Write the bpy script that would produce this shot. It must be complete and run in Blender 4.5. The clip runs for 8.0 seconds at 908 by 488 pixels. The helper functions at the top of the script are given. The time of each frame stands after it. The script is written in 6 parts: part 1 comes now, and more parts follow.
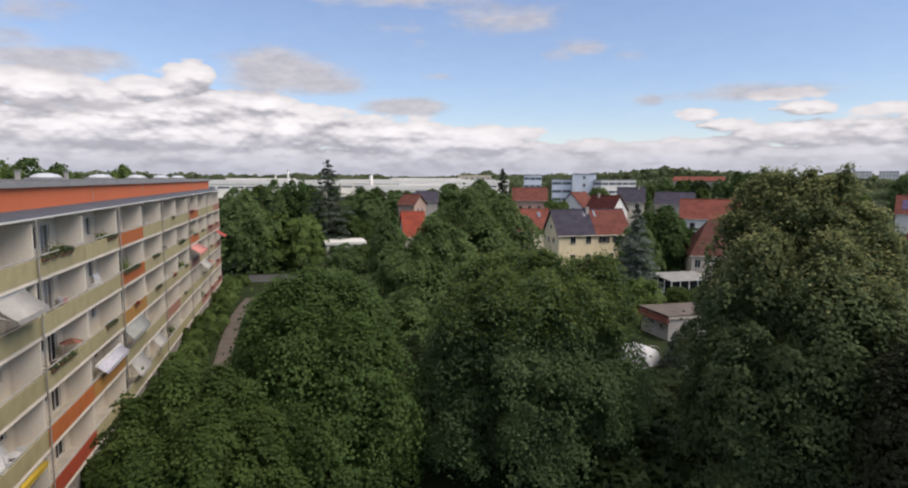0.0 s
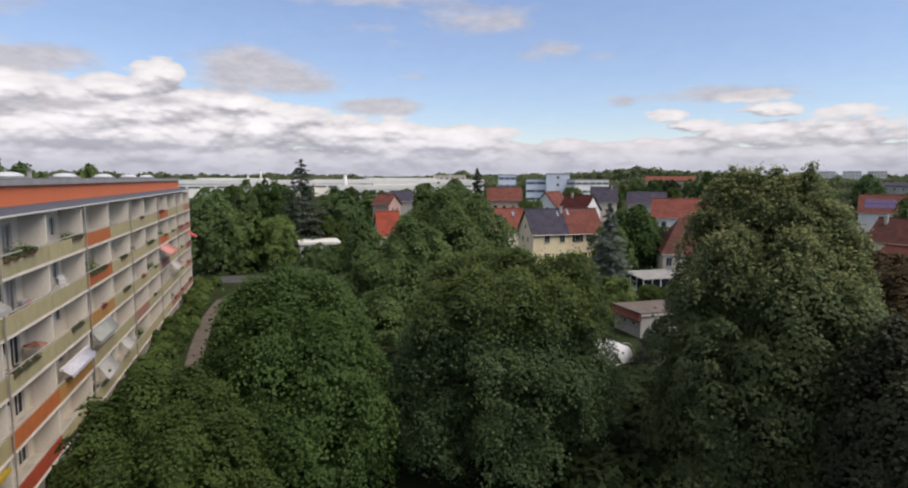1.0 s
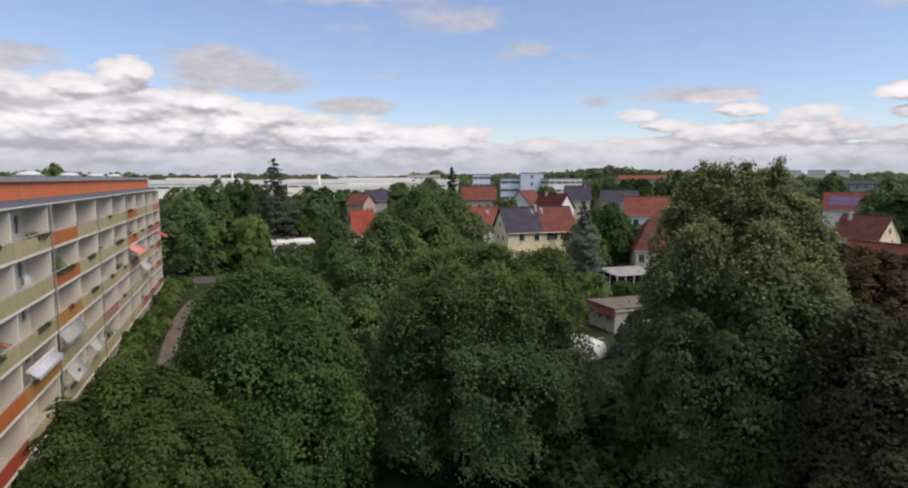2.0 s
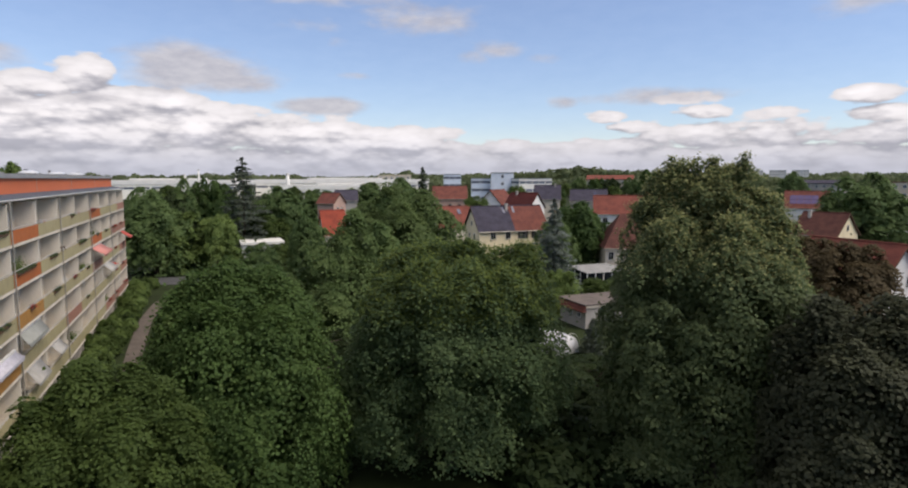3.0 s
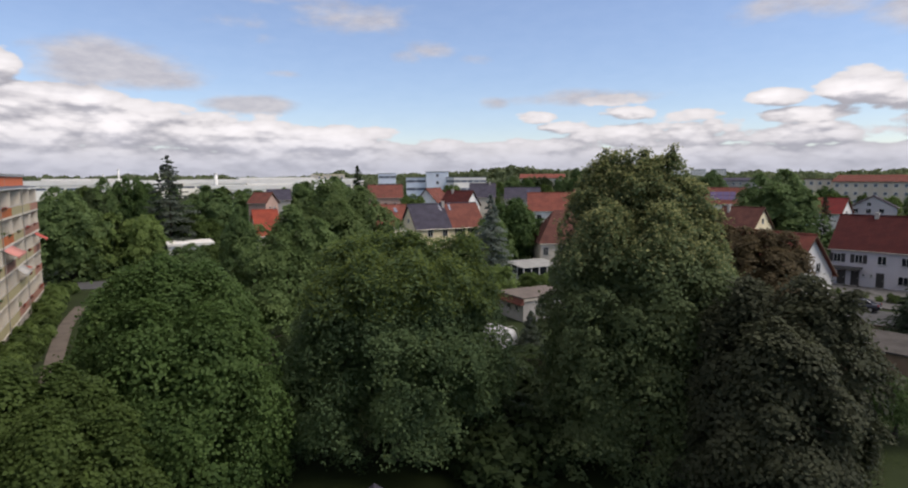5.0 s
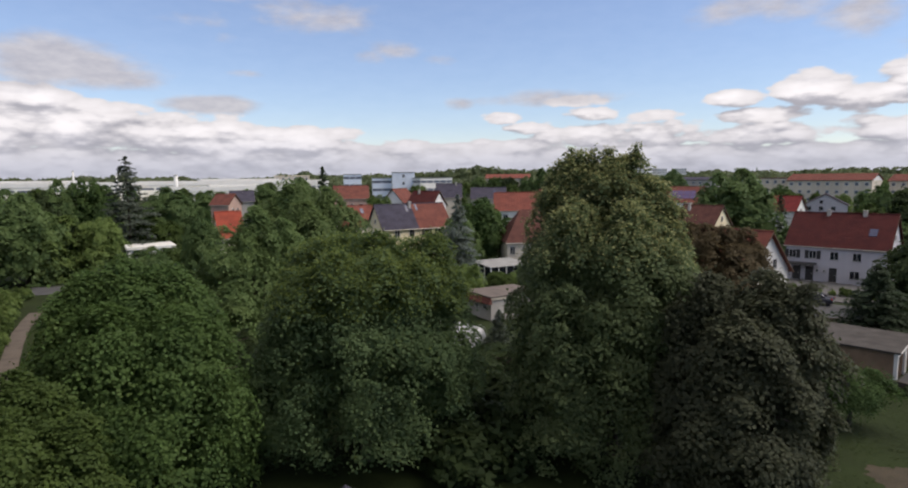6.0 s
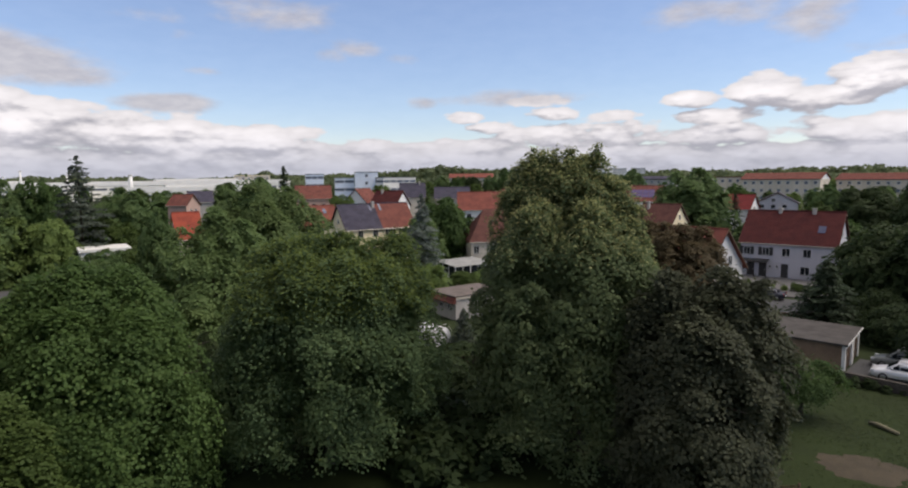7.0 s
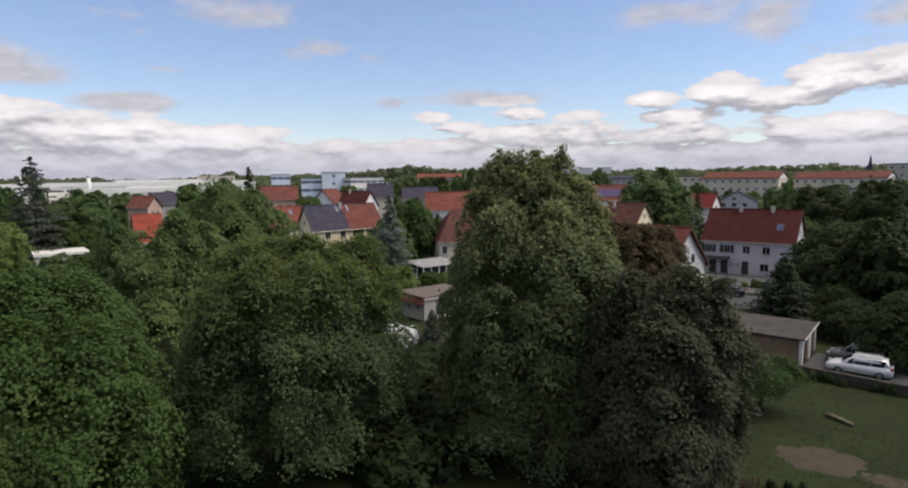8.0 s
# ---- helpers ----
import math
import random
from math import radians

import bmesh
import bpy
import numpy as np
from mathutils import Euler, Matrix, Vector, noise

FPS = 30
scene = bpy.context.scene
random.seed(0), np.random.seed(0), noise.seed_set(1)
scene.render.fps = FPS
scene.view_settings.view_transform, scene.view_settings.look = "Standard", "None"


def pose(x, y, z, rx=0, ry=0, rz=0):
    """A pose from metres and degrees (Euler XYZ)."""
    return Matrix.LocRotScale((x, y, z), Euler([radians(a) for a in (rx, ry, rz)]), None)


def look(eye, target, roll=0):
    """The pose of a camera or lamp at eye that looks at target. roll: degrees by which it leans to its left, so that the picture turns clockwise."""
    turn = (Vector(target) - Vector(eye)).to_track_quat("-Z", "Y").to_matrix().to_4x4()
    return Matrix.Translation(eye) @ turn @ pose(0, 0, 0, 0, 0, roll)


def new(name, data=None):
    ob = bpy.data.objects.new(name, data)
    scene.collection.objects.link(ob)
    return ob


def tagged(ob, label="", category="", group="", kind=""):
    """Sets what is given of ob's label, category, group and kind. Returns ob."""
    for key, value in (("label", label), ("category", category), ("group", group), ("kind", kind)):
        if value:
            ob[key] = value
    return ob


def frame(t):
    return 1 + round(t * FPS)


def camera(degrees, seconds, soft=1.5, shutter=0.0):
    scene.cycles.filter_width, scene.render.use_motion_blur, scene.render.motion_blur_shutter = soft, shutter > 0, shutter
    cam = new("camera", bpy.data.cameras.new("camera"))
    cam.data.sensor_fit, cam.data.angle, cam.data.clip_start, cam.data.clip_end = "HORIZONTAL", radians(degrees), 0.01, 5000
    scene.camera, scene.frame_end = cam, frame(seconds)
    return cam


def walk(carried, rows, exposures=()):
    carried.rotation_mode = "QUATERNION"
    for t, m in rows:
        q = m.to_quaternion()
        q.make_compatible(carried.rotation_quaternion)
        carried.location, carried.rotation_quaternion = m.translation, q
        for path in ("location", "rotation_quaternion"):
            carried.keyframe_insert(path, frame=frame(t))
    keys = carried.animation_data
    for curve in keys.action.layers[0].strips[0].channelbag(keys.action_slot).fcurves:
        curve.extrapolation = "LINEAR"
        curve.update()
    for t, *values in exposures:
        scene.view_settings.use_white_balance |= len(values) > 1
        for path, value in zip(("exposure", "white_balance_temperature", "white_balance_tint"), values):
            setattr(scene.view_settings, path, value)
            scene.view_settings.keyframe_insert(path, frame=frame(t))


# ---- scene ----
cam = camera(73.6, 8.0, 2.1)
PATH = [
    (0, (1.096, -0.53, 17.42), (1.584, 1.398, 17.204), 0.1),
    (0.5, (1.141, -0.54, 17.409), (1.666, 1.378, 17.193), 0.1),
    (1, (1.144, -0.55, 17.344), (1.711, 1.356, 17.128), 0.1),
    (1.5, (1.112, -0.559, 17.241), (1.717, 1.335, 17.024), 0.0),
    (3, (0.87, -0.589, 16.834), (1.606, 1.258, 16.619), -0.1),
    (3.5, (0.761, -0.598, 16.7), (1.544, 1.229, 16.483), -0.2),
    (4, (0.65, -0.608, 16.58), (1.485, 1.196, 16.363), -0.3),
    (4.5, (0.542, -0.618, 16.48), (1.424, 1.164, 16.263), -0.3),
    (6, (0.302, -0.647, 16.327), (1.327, 1.057, 16.112), -0.6),
    (6.5, (0.271, -0.657, 16.328), (1.344, 1.017, 16.111), -0.7),
    (7, (0.276, -0.667, 16.35), (1.401, 0.973, 16.132), -0.7),
    (7.5, (0.323, -0.676, 16.389), (1.492, 0.931, 16.17), -0.8),
    (8, (0.418, -0.686, 16.44), (1.625, 0.893, 16.22), -0.9),
]
walk(cam, [(t, look(eye, target, roll)) for t, eye, target, roll in PATH], [(0, 0.1, 6500, 16), (8, 0.1, 6500, 16)])

# ---- world, sun, exposure ----
SUN_EL, SUN_AZ = 53.0, 131.0          # degrees; azimuth clockwise from +y


def node(nt, kind, operation="", use_clamp=False, interpolation_type="", noise_dimensions="", bands_direction="", wave_profile="",
         blend_type="", data_type="", node_tree=None, sky_type="", sun_disc=True, voronoi=""):
    n = nt.nodes.new(kind)
    if data_type:
        n.data_type = data_type
    if operation:
        n.operation = operation
    if use_clamp:
        n.use_clamp = True
    if interpolation_type:
        n.interpolation_type = interpolation_type
    if noise_dimensions:
        n.noise_dimensions = noise_dimensions
    if bands_direction:
        n.bands_direction, n.wave_profile = bands_direction, wave_profile
    if blend_type:
        n.blend_type = blend_type
    if node_tree:
        n.node_tree = node_tree
    if voronoi:
        n.voronoi_dimensions, n.feature = "2D", voronoi
    if sky_type:
        n.sky_type, n.sun_disc = sky_type, sun_disc
    return n


def math_node(nt, op, a, b=None, c=None, clamp=False):
    n = node(nt, "ShaderNodeMath", operation=op, use_clamp=clamp)
    for i, v in enumerate((a, b, c)):
        if v is None:
            continue
        if isinstance(v, (int, float)):
            n.inputs[i].default_value = v
        else:
            nt.links.new(v, n.inputs[i])
    return n.outputs[0]


# clouds: azimuth, elevation, half width, half height (degrees), weight
CUMULUS = [(-20.2, 6.9, 7.5, 1.7, 1.05), (-15.5, 6.4, 4.0, 1.4, 1.0), (-9.0, 8.2, 3.0, 2.0, 1.12), (-12.2, 7.3, 3.6, 1.4, 1.05), (-7.0, 6.6, 4.0, 1.5, 1.0), (-3.2, 6.5, 4.6, 1.3, 1.0), (1.6, 6.0, 4.4, 1.0, 1.0),
           (35.6, 5.4, 2.8, 0.8, 0.85), (38.0, 4.6, 3.5, 0.9, 0.85), (44.0, 5.6, 3.6, 0.9, 0.9), (48.5, 5.3, 3.4, 0.9, 0.9), (42.6, 6.9, 4.6, 0.8, 0.85),
           (55.5, 6.4, 3.2, 1.0, 0.95), (61.5, 7.0, 4.2, 1.7, 1.05), (69.0, 7.6, 4.6, 2.1, 1.1), (74.0, 8.0, 5.0, 2.0, 1.05), (65.5, 6.0, 5.0, 1.5, 1.0), (57.5, 4.9, 4.5, 1.0, 0.95),
           (84, 6.5, 9.0, 3.0, 1.0), (-34, 7.0, 9.0, 3.4, 1.0)]
BANKS = [(-14.6, 3.6, 21, 2.9, 1.0), (-0.8, 4.4, 17, 2.5, 1.0), (-10.0, 5.4, 12, 1.8, 1.0), (10.0, 4.2, 10, 1.3, 1.0), (17.0, 3.8, 7, 1.3, 1.0), (13.0, 2.8, 15, 2.0, 1.0), (24.0, 2.6, 10, 1.4, 0.95), (31.0, 2.7, 5, 1.0, 0.9), (36.0, 2.4, 10, 1.6, 0.9),
         (44.0, 3.6, 7, 1.7, 0.95), (50.0, 3.7, 6, 1.6, 0.95), (58.0, 3.3, 7, 1.6, 0.95), (69.6, 3.3, 9, 2.0, 0.95), (86, 3.6, 12, 2.4, 0.95), (-40, 3.8, 14, 3.0, 1.0)]
SHEETS = [(-0.4, 9.2, 7.8, 2.4, 1.0), (2.0, 8.4, 6.5, 1.6, 0.95), (9.4, 6.5, 5.0, 1.1, 1.0), (9.8, 15.9, 12.1, 1.6, 0.69), (18.2, 14.4, 8.0, 2.0, 0.68), (8.7, 13.6, 4.6, 1.4, 0.66), (26, 11.6, 3.2, 1.2, 0.62), (23.5, 10.9, 2.2, 0.9, 0.55), (30.1, 10.7, 2.5, 0.8, 0.52), (11.1, 12, 2.0, 0.8, 0.5), (12.4, 9.2, 2.4, 0.5, 0.5),
          (41.5, 7.1, 8.1, 1.0, 0.66), (31.4, 6.8, 1.8, 0.8, 0.52), (-19.5, 12.9, 4.6, 1.7, 0.6), (-18.5, 9.0, 8.5, 1.5, 0.8), (-21.5, 10.2, 4.0, 1.2, 0.7), (-8.5, 6.3, 5.0, 0.9, 0.7), (-17.0, 5.7, 5.5, 0.8, 0.7), (58.0, 13.4, 7.5, 1.8, 0.72), (64.3, 12, 4.2, 1.9, 0.75), (73.0, 11.7, 4.0, 1.8, 0.72), (71.5, 9.6, 7.0, 1.2, 0.6)]


def cloud_group(name, clouds, octaves, rest, edge, billows=()):
    """Density of the drawn clouds over azimuth and elevation, roughened by noise; rest: loose clouds all round."""
    g = bpy.data.node_groups.new(name, "ShaderNodeTree")
    g.interface.new_socket("Place", in_out="INPUT", socket_type="NodeSocketVector")
    g.interface.new_socket("Density", in_out="OUTPUT", socket_type="NodeSocketFloat")
    gi, go = node(g, "NodeGroupInput"), node(g, "NodeGroupOutput")
    total = None
    for az, el, ra, re, w in clouds:
        m = node(g, "ShaderNodeVectorMath", operation="MULTIPLY_ADD")
        g.links.new(gi.outputs[0], m.inputs[0])
        m.inputs[1].default_value = (1 / ra, 1 / re, 0)
        m.inputs[2].default_value = (-az / ra, -el / re, 0)
        ln = node(g, "ShaderNodeVectorMath", operation="LENGTH")
        g.links.new(m.outputs[0], ln.inputs[0])
        mr = node(g, "ShaderNodeMapRange", interpolation_type="SMOOTHSTEP")
        mr.inputs[1].default_value, mr.inputs[2].default_value = edge
        mr.inputs[3].default_value, mr.inputs[4].default_value = 0.0, w
        g.links.new(ln.outputs["Value"], mr.inputs[0])
        total = mr.outputs[0] if total is None else math_node(g, "MAXIMUM", total, mr.outputs[0])
    sep = node(g, "ShaderNodeSeparateXYZ")
    g.links.new(gi.outputs[0], sep.inputs[0])
    for lo, hi, weight in rest:
        more = node(g, "ShaderNodeMapRange", interpolation_type="SMOOTHSTEP")
        for i, v in enumerate((lo, hi, 0.0, weight)):
            more.inputs[i + 1].default_value = v
        g.links.new(sep.outputs[1], more.inputs[0])
        total = math_node(g, "MAXIMUM", total, more.outputs[0])
    st = node(g, "ShaderNodeVectorMath", operation="MULTIPLY")
    g.links.new(gi.outputs[0], st.inputs[0])
    st.inputs[1].default_value = (0.22, 0.52, 1.0)
    out = math_node(g, "MULTIPLY_ADD", total, 0.94, -0.13)
    for scale, detail, amp in octaves:
        nz = node(g, "ShaderNodeTexNoise", noise_dimensions="2D")
        nz.inputs["Scale"].default_value, nz.inputs["Detail"].default_value, nz.inputs["Roughness"].default_value = scale, detail, 0.56
        g.links.new(st.outputs[0], nz.inputs["Vector"])
        c = math_node(g, "SUBTRACT", nz.outputs[0], 0.5)
        out = math_node(g, "MULTIPLY_ADD", c, amp, out)
    for scale, amp in billows:
        # rounded heaps
        vo = node(g, "ShaderNodeTexVoronoi", voronoi="SMOOTH_F1")
        vo.inputs["Scale"].default_value, vo.inputs["Smoothness"].default_value = scale, 0.35
        g.links.new(st.outputs[0], vo.inputs["Vector"])
        out = math_node(g, "MULTIPLY_ADD", math_node(g, "SUBTRACT", 0.42, vo.outputs["Distance"]), amp, out)
    g.links.new(out, go.inputs[0])
    return g


def make_world():
    w = bpy.data.worlds.new("sky")
    scene.world = w
    w.use_nodes = True
    nt = w.node_tree
    nt.nodes.clear()
    sky = node(nt, "ShaderNodeTexSky", sky_type="NISHITA", sun_disc=False)
    sky.sun_elevation, sky.sun_rotation = radians(SUN_EL), radians(SUN_AZ)
    sky.air_density, sky.dust_density, sky.ozone_density = 1.1, 0.1, 4.0
    tc = node(nt, "ShaderNodeTexCoord")
    sep = node(nt, "ShaderNodeSeparateXYZ")
    nt.links.new(tc.outputs["Generated"], sep.inputs[0])
    az = math_node(nt, "MULTIPLY", math_node(nt, "ARCTAN2", sep.outputs[0], sep.outputs[1]), 180 / math.pi)
    el = math_node(nt, "MULTIPLY", math_node(nt, "ARCSINE", sep.outputs[2]), 180 / math.pi)
    group = cloud_group("heaped_clouds", CUMULUS + BANKS, ((1.0, 8.0, 0.75), (0.33, 4.0, 0.5)), ((16, 30, 0.85), (4.4, 1.7, 1.05)), (1.45, 0.2), ((1.5, 0.30), (4.2, 0.16)))
    veil = cloud_group("cloud_sheets", SHEETS, ((0.9, 6.0, 0.75), (0.33, 3.0, 0.5)), ((18, 30, 0.5),), (1.55, 0.1))
    dens = []
    for lift in (0.0, 1.3, 0.4):
        c = node(nt, "ShaderNodeCombineXYZ")
        nt.links.new(az, c.inputs[0])
        nt.links.new(math_node(nt, "ADD", el, lift), c.inputs[1])
        g = node(nt, "ShaderNodeGroup", node_tree=group)
        nt.links.new(c.outputs[0], g.inputs[0])
        dens.append(g.outputs[0])
    cover = node(nt, "ShaderNodeMapRange", interpolation_type="SMOOTHSTEP")
    for i, v in enumerate((0.33, 0.52, 0.0, 1.0)):
        cover.inputs[i + 1].default_value = v
    nt.links.new(dens[0], cover.inputs[0])
    above = node(nt, "ShaderNodeMapRange", interpolation_type="SMOOTHSTEP")
    for i, v in enumerate((-0.50, 0.42, 0.0, 1.0)):
        above.inputs[i + 1].default_value = v
    slope = math_node(nt, "SUBTRACT", dens[0], dens[1])
    near = math_node(nt, "SUBTRACT", dens[0], dens[2])
    nt.links.new(math_node(nt, "MULTIPLY_ADD", near, 0.9, math_node(nt, "MULTIPLY", slope, 0.8)), above.inputs[0])
    # thick undersides are grey, sunlit tops white
    tint = node(nt, "ShaderNodeValToRGB")
    tint.color_ramp.elements[0].color, tint.color_ramp.elements[1].color = (0.66, 0.67, 0.73, 1), (1.36, 1.34, 1.32, 1)
    tint.color_ramp.elements[0].position, tint.color_ramp.elements[1].position = 0.05, 0.98
    # long thin layers within the banks
    lay = node(nt, "ShaderNodeVectorMath", operation="MULTIPLY")
    flat = node(nt, "ShaderNodeCombineXYZ")
    nt.links.new(az, flat.inputs[0])
    nt.links.new(el, flat.inputs[1])
    nt.links.new(flat.outputs[0], lay.inputs[0])
    lay.inputs[1].default_value = (0.11, 1.0, 1.0)
    layers = node(nt, "ShaderNodeTexNoise", noise_dimensions="2D")
    layers.inputs["Scale"].default_value, layers.inputs["Detail"].default_value = 1.0, 6.0
    nt.links.new(lay.outputs[0], layers.inputs["Vector"])
    lit = math_node(nt, "MULTIPLY_ADD", math_node(nt, "SUBTRACT", layers.outputs[0], 0.5), 1.25, above.outputs[0])
    puff = node(nt, "ShaderNodeVectorMath", operation="MULTIPLY")
    nt.links.new(flat.outputs[0], puff.inputs[0])
    puff.inputs[1].default_value = (0.42, 1.15, 1.0)
    fleck = node(nt, "ShaderNodeTexNoise", noise_dimensions="2D")
    fleck.inputs["Scale"].default_value, fleck.inputs["Detail"].default_value, fleck.inputs["Roughness"].default_value = 1.0, 9.0, 0.6
    nt.links.new(puff.outputs[0], fleck.inputs["Vector"])
    lit = math_node(nt, "MULTIPLY_ADD", math_node(nt, "SUBTRACT", fleck.outputs[0], 0.45), 0.75, lit, clamp=True)
    nt.links.new(lit, tint.inputs[0])
    blue, white = node(nt, "ShaderNodeBackground"), node(nt, "ShaderNodeBackground")
    blue.inputs[1].default_value, white.inputs[1].default_value = SKY, CLOUD
    hue = node(nt, "ShaderNodeVectorMath", operation="MULTIPLY")
    hue.inputs[1].default_value = (1.0, 0.985, 1.03)
    nt.links.new(sky.outputs[0], hue.inputs[0])
    nt.links.new(hue.outputs[0], blue.inputs[0])
    # haze evens the clouds out towards the horizon
    far = node(nt, "ShaderNodeMapRange", interpolation_type="SMOOTHSTEP")
    for i, v in enumerate((0.4, 4.8, 0.92, 0.0)):
        far.inputs[i + 1].default_value = v
    nt.links.new(el, far.inputs[0])
    hazy = node(nt, "ShaderNodeMix", data_type="RGBA")
    nt.links.new(far.outputs[0], hazy.inputs[0])
    nt.links.new(tint.outputs[0], hazy.inputs[6])
    hazy.inputs[7].default_value = (0.65, 0.69, 0.79, 1)
    # the thickest heaps shine most
    thick = node(nt, "ShaderNodeMapRange")
    for i, v in enumerate((0.5, 1.0, 0.92, 1.22)):
        thick.inputs[i + 1].default_value = v
    nt.links.new(dens[0], thick.inputs[0])
    shine = node(nt, "ShaderNodeVectorMath", operation="SCALE")
    nt.links.new(hazy.outputs[2], shine.inputs[0])
    nt.links.new(thick.outputs[0], shine.inputs["Scale"])
    nt.links.new(shine.outputs[0], white.inputs[0])
    mix, out = node(nt, "ShaderNodeMixShader"), node(nt, "ShaderNodeOutputWorld")
    nt.links.new(cover.outputs[0], mix.inputs[0])
    nt.links.new(blue.outputs[0], mix.inputs[1])
    nt.links.new(white.outputs[0], mix.inputs[2])
    # thin grey sheets before the white heaps
    c = node(nt, "ShaderNodeCombineXYZ")
    nt.links.new(az, c.inputs[0])
    nt.links.new(el, c.inputs[1])
    g = node(nt, "ShaderNodeGroup", node_tree=veil)
    nt.links.new(c.outputs[0], g.inputs[0])
    thin = node(nt, "ShaderNodeMapRange", interpolation_type="SMOOTHSTEP")
    for i, v in enumerate((0.16, 0.66, 0.12, 0.90)):
        thin.inputs[i + 1].default_value = v
    nt.links.new(g.outputs[0], thin.inputs[0])
    sheet, over = node(nt, "ShaderNodeBackground"), node(nt, "ShaderNodeMixShader")
    sheet.inputs[1].default_value = CLOUD
    woolly = node(nt, "ShaderNodeMix", data_type="RGBA")
    woolly.inputs[6].default_value, woolly.inputs[7].default_value = (0.76, 0.755, 0.80, 1), (1.0, 0.985, 0.99, 1)
    nt.links.new(math_node(nt, "MULTIPLY_ADD", math_node(nt, "SUBTRACT", fleck.outputs[0], 0.5), 2.4, 0.45, clamp=True), woolly.inputs[0])
    nt.links.new(woolly.outputs[2], sheet.inputs[0])
    nt.links.new(thin.outputs[0], over.inputs[0])
    nt.links.new(mix.outputs[0], over.inputs[1])
    nt.links.new(sheet.outputs[0], over.inputs[2])
    nt.links.new(over.outputs[0], out.inputs[0])


SKY, CLOUD = 0.132, 0.605
make_world()
sun = new("sun", bpy.data.lights.new("sun", "SUN"))
sun.data.energy, sun.data.angle, sun.data.color = 3.25, radians(42), (1.0, 0.93, 0.82)
sun.matrix_world = look((0, 0, 0), (-math.sin(radians(SUN_AZ)) * math.cos(radians(SUN_EL)), -math.cos(radians(SUN_AZ)) * math.cos(radians(SUN_EL)), -math.sin(radians(SUN_EL))))


# ---- materials ----
def surface(name, colour, rough=0.8, vary=0.25, scale=3.0, fine=40.0, bump=0.15, second=None, spec=0.4, metal=0.0, per_object=0.0, streak=False):
    """Painted or mineral surface: colour with stains at two scales and fine relief."""
    m = bpy.data.materials.new(name)
    m.use_nodes = True
    nt = m.node_tree
    bsdf = nt.nodes["Principled BSDF"]
    tc = node(nt, "ShaderNodeTexCoord")
    mp = node(nt, "ShaderNodeMapping")
    nt.links.new(tc.outputs["Object"], mp.inputs[0])
    if streak:
        mp.inputs["Scale"].default_value = (1, 1, 0.18)
    n1, n2 = node(nt, "ShaderNodeTexNoise"), node(nt, "ShaderNodeTexNoise")
    for n, s, d in ((n1, scale, 5), (n2, fine, 3)):
        n.inputs["Scale"].default_value, n.inputs["Detail"].default_value = s, d
        nt.links.new(mp.outputs[0], n.inputs["Vector"])
    ramp = node(nt, "ShaderNodeValToRGB")
    second = second or tuple(c * (1 - vary) for c in colour)
    ramp.color_ramp.elements[0].color, ramp.color_ramp.elements[1].color = (*second, 1), (*colour, 1)
    ramp.color_ramp.elements[0].position, ramp.color_ramp.elements[1].position = 0.32, 0.6
    nt.links.new(n1.outputs[0], ramp.inputs[0])
    mul = node(nt, "ShaderNodeMix", data_type="RGBA", blend_type="MULTIPLY")
    mul.inputs[0].default_value = 1.0
    grain = node(nt, "ShaderNodeMapRange")
    for i, v in enumerate((0.25, 0.75, 1 - vary * 0.7, 1 + vary * 0.3)):
        grain.inputs[i + 1].default_value = v
    nt.links.new(n2.outputs[0], grain.inputs[0])
    val = grain.outputs[0]
    if per_object:
        info = node(nt, "ShaderNodeObjectInfo")
        val = math_node(nt, "MULTIPLY", val, math_node(nt, "MULTIPLY_ADD", info.outputs["Random"], 2 * per_object, 1 - per_object))
    nt.links.new(ramp.outputs[0], mul.inputs[6])
    nt.links.new(val, mul.inputs[7])
    nt.links.new(mul.outputs[2], bsdf.inputs["Base Color"])
    bsdf.inputs["Roughness"].default_value, bsdf.inputs["Metallic"].default_value = rough, metal
    bsdf.inputs["Specular IOR Level"].default_value = spec
    if bump:
        b = node(nt, "ShaderNodeBump")
        b.inputs["Strength"].default_value, b.inputs["Distance"].default_value = bump, 0.02
        nt.links.new(n2.outputs[0], b.inputs["Height"])
        nt.links.new(b.outputs[0], bsdf.inputs["Normal"])
    return m


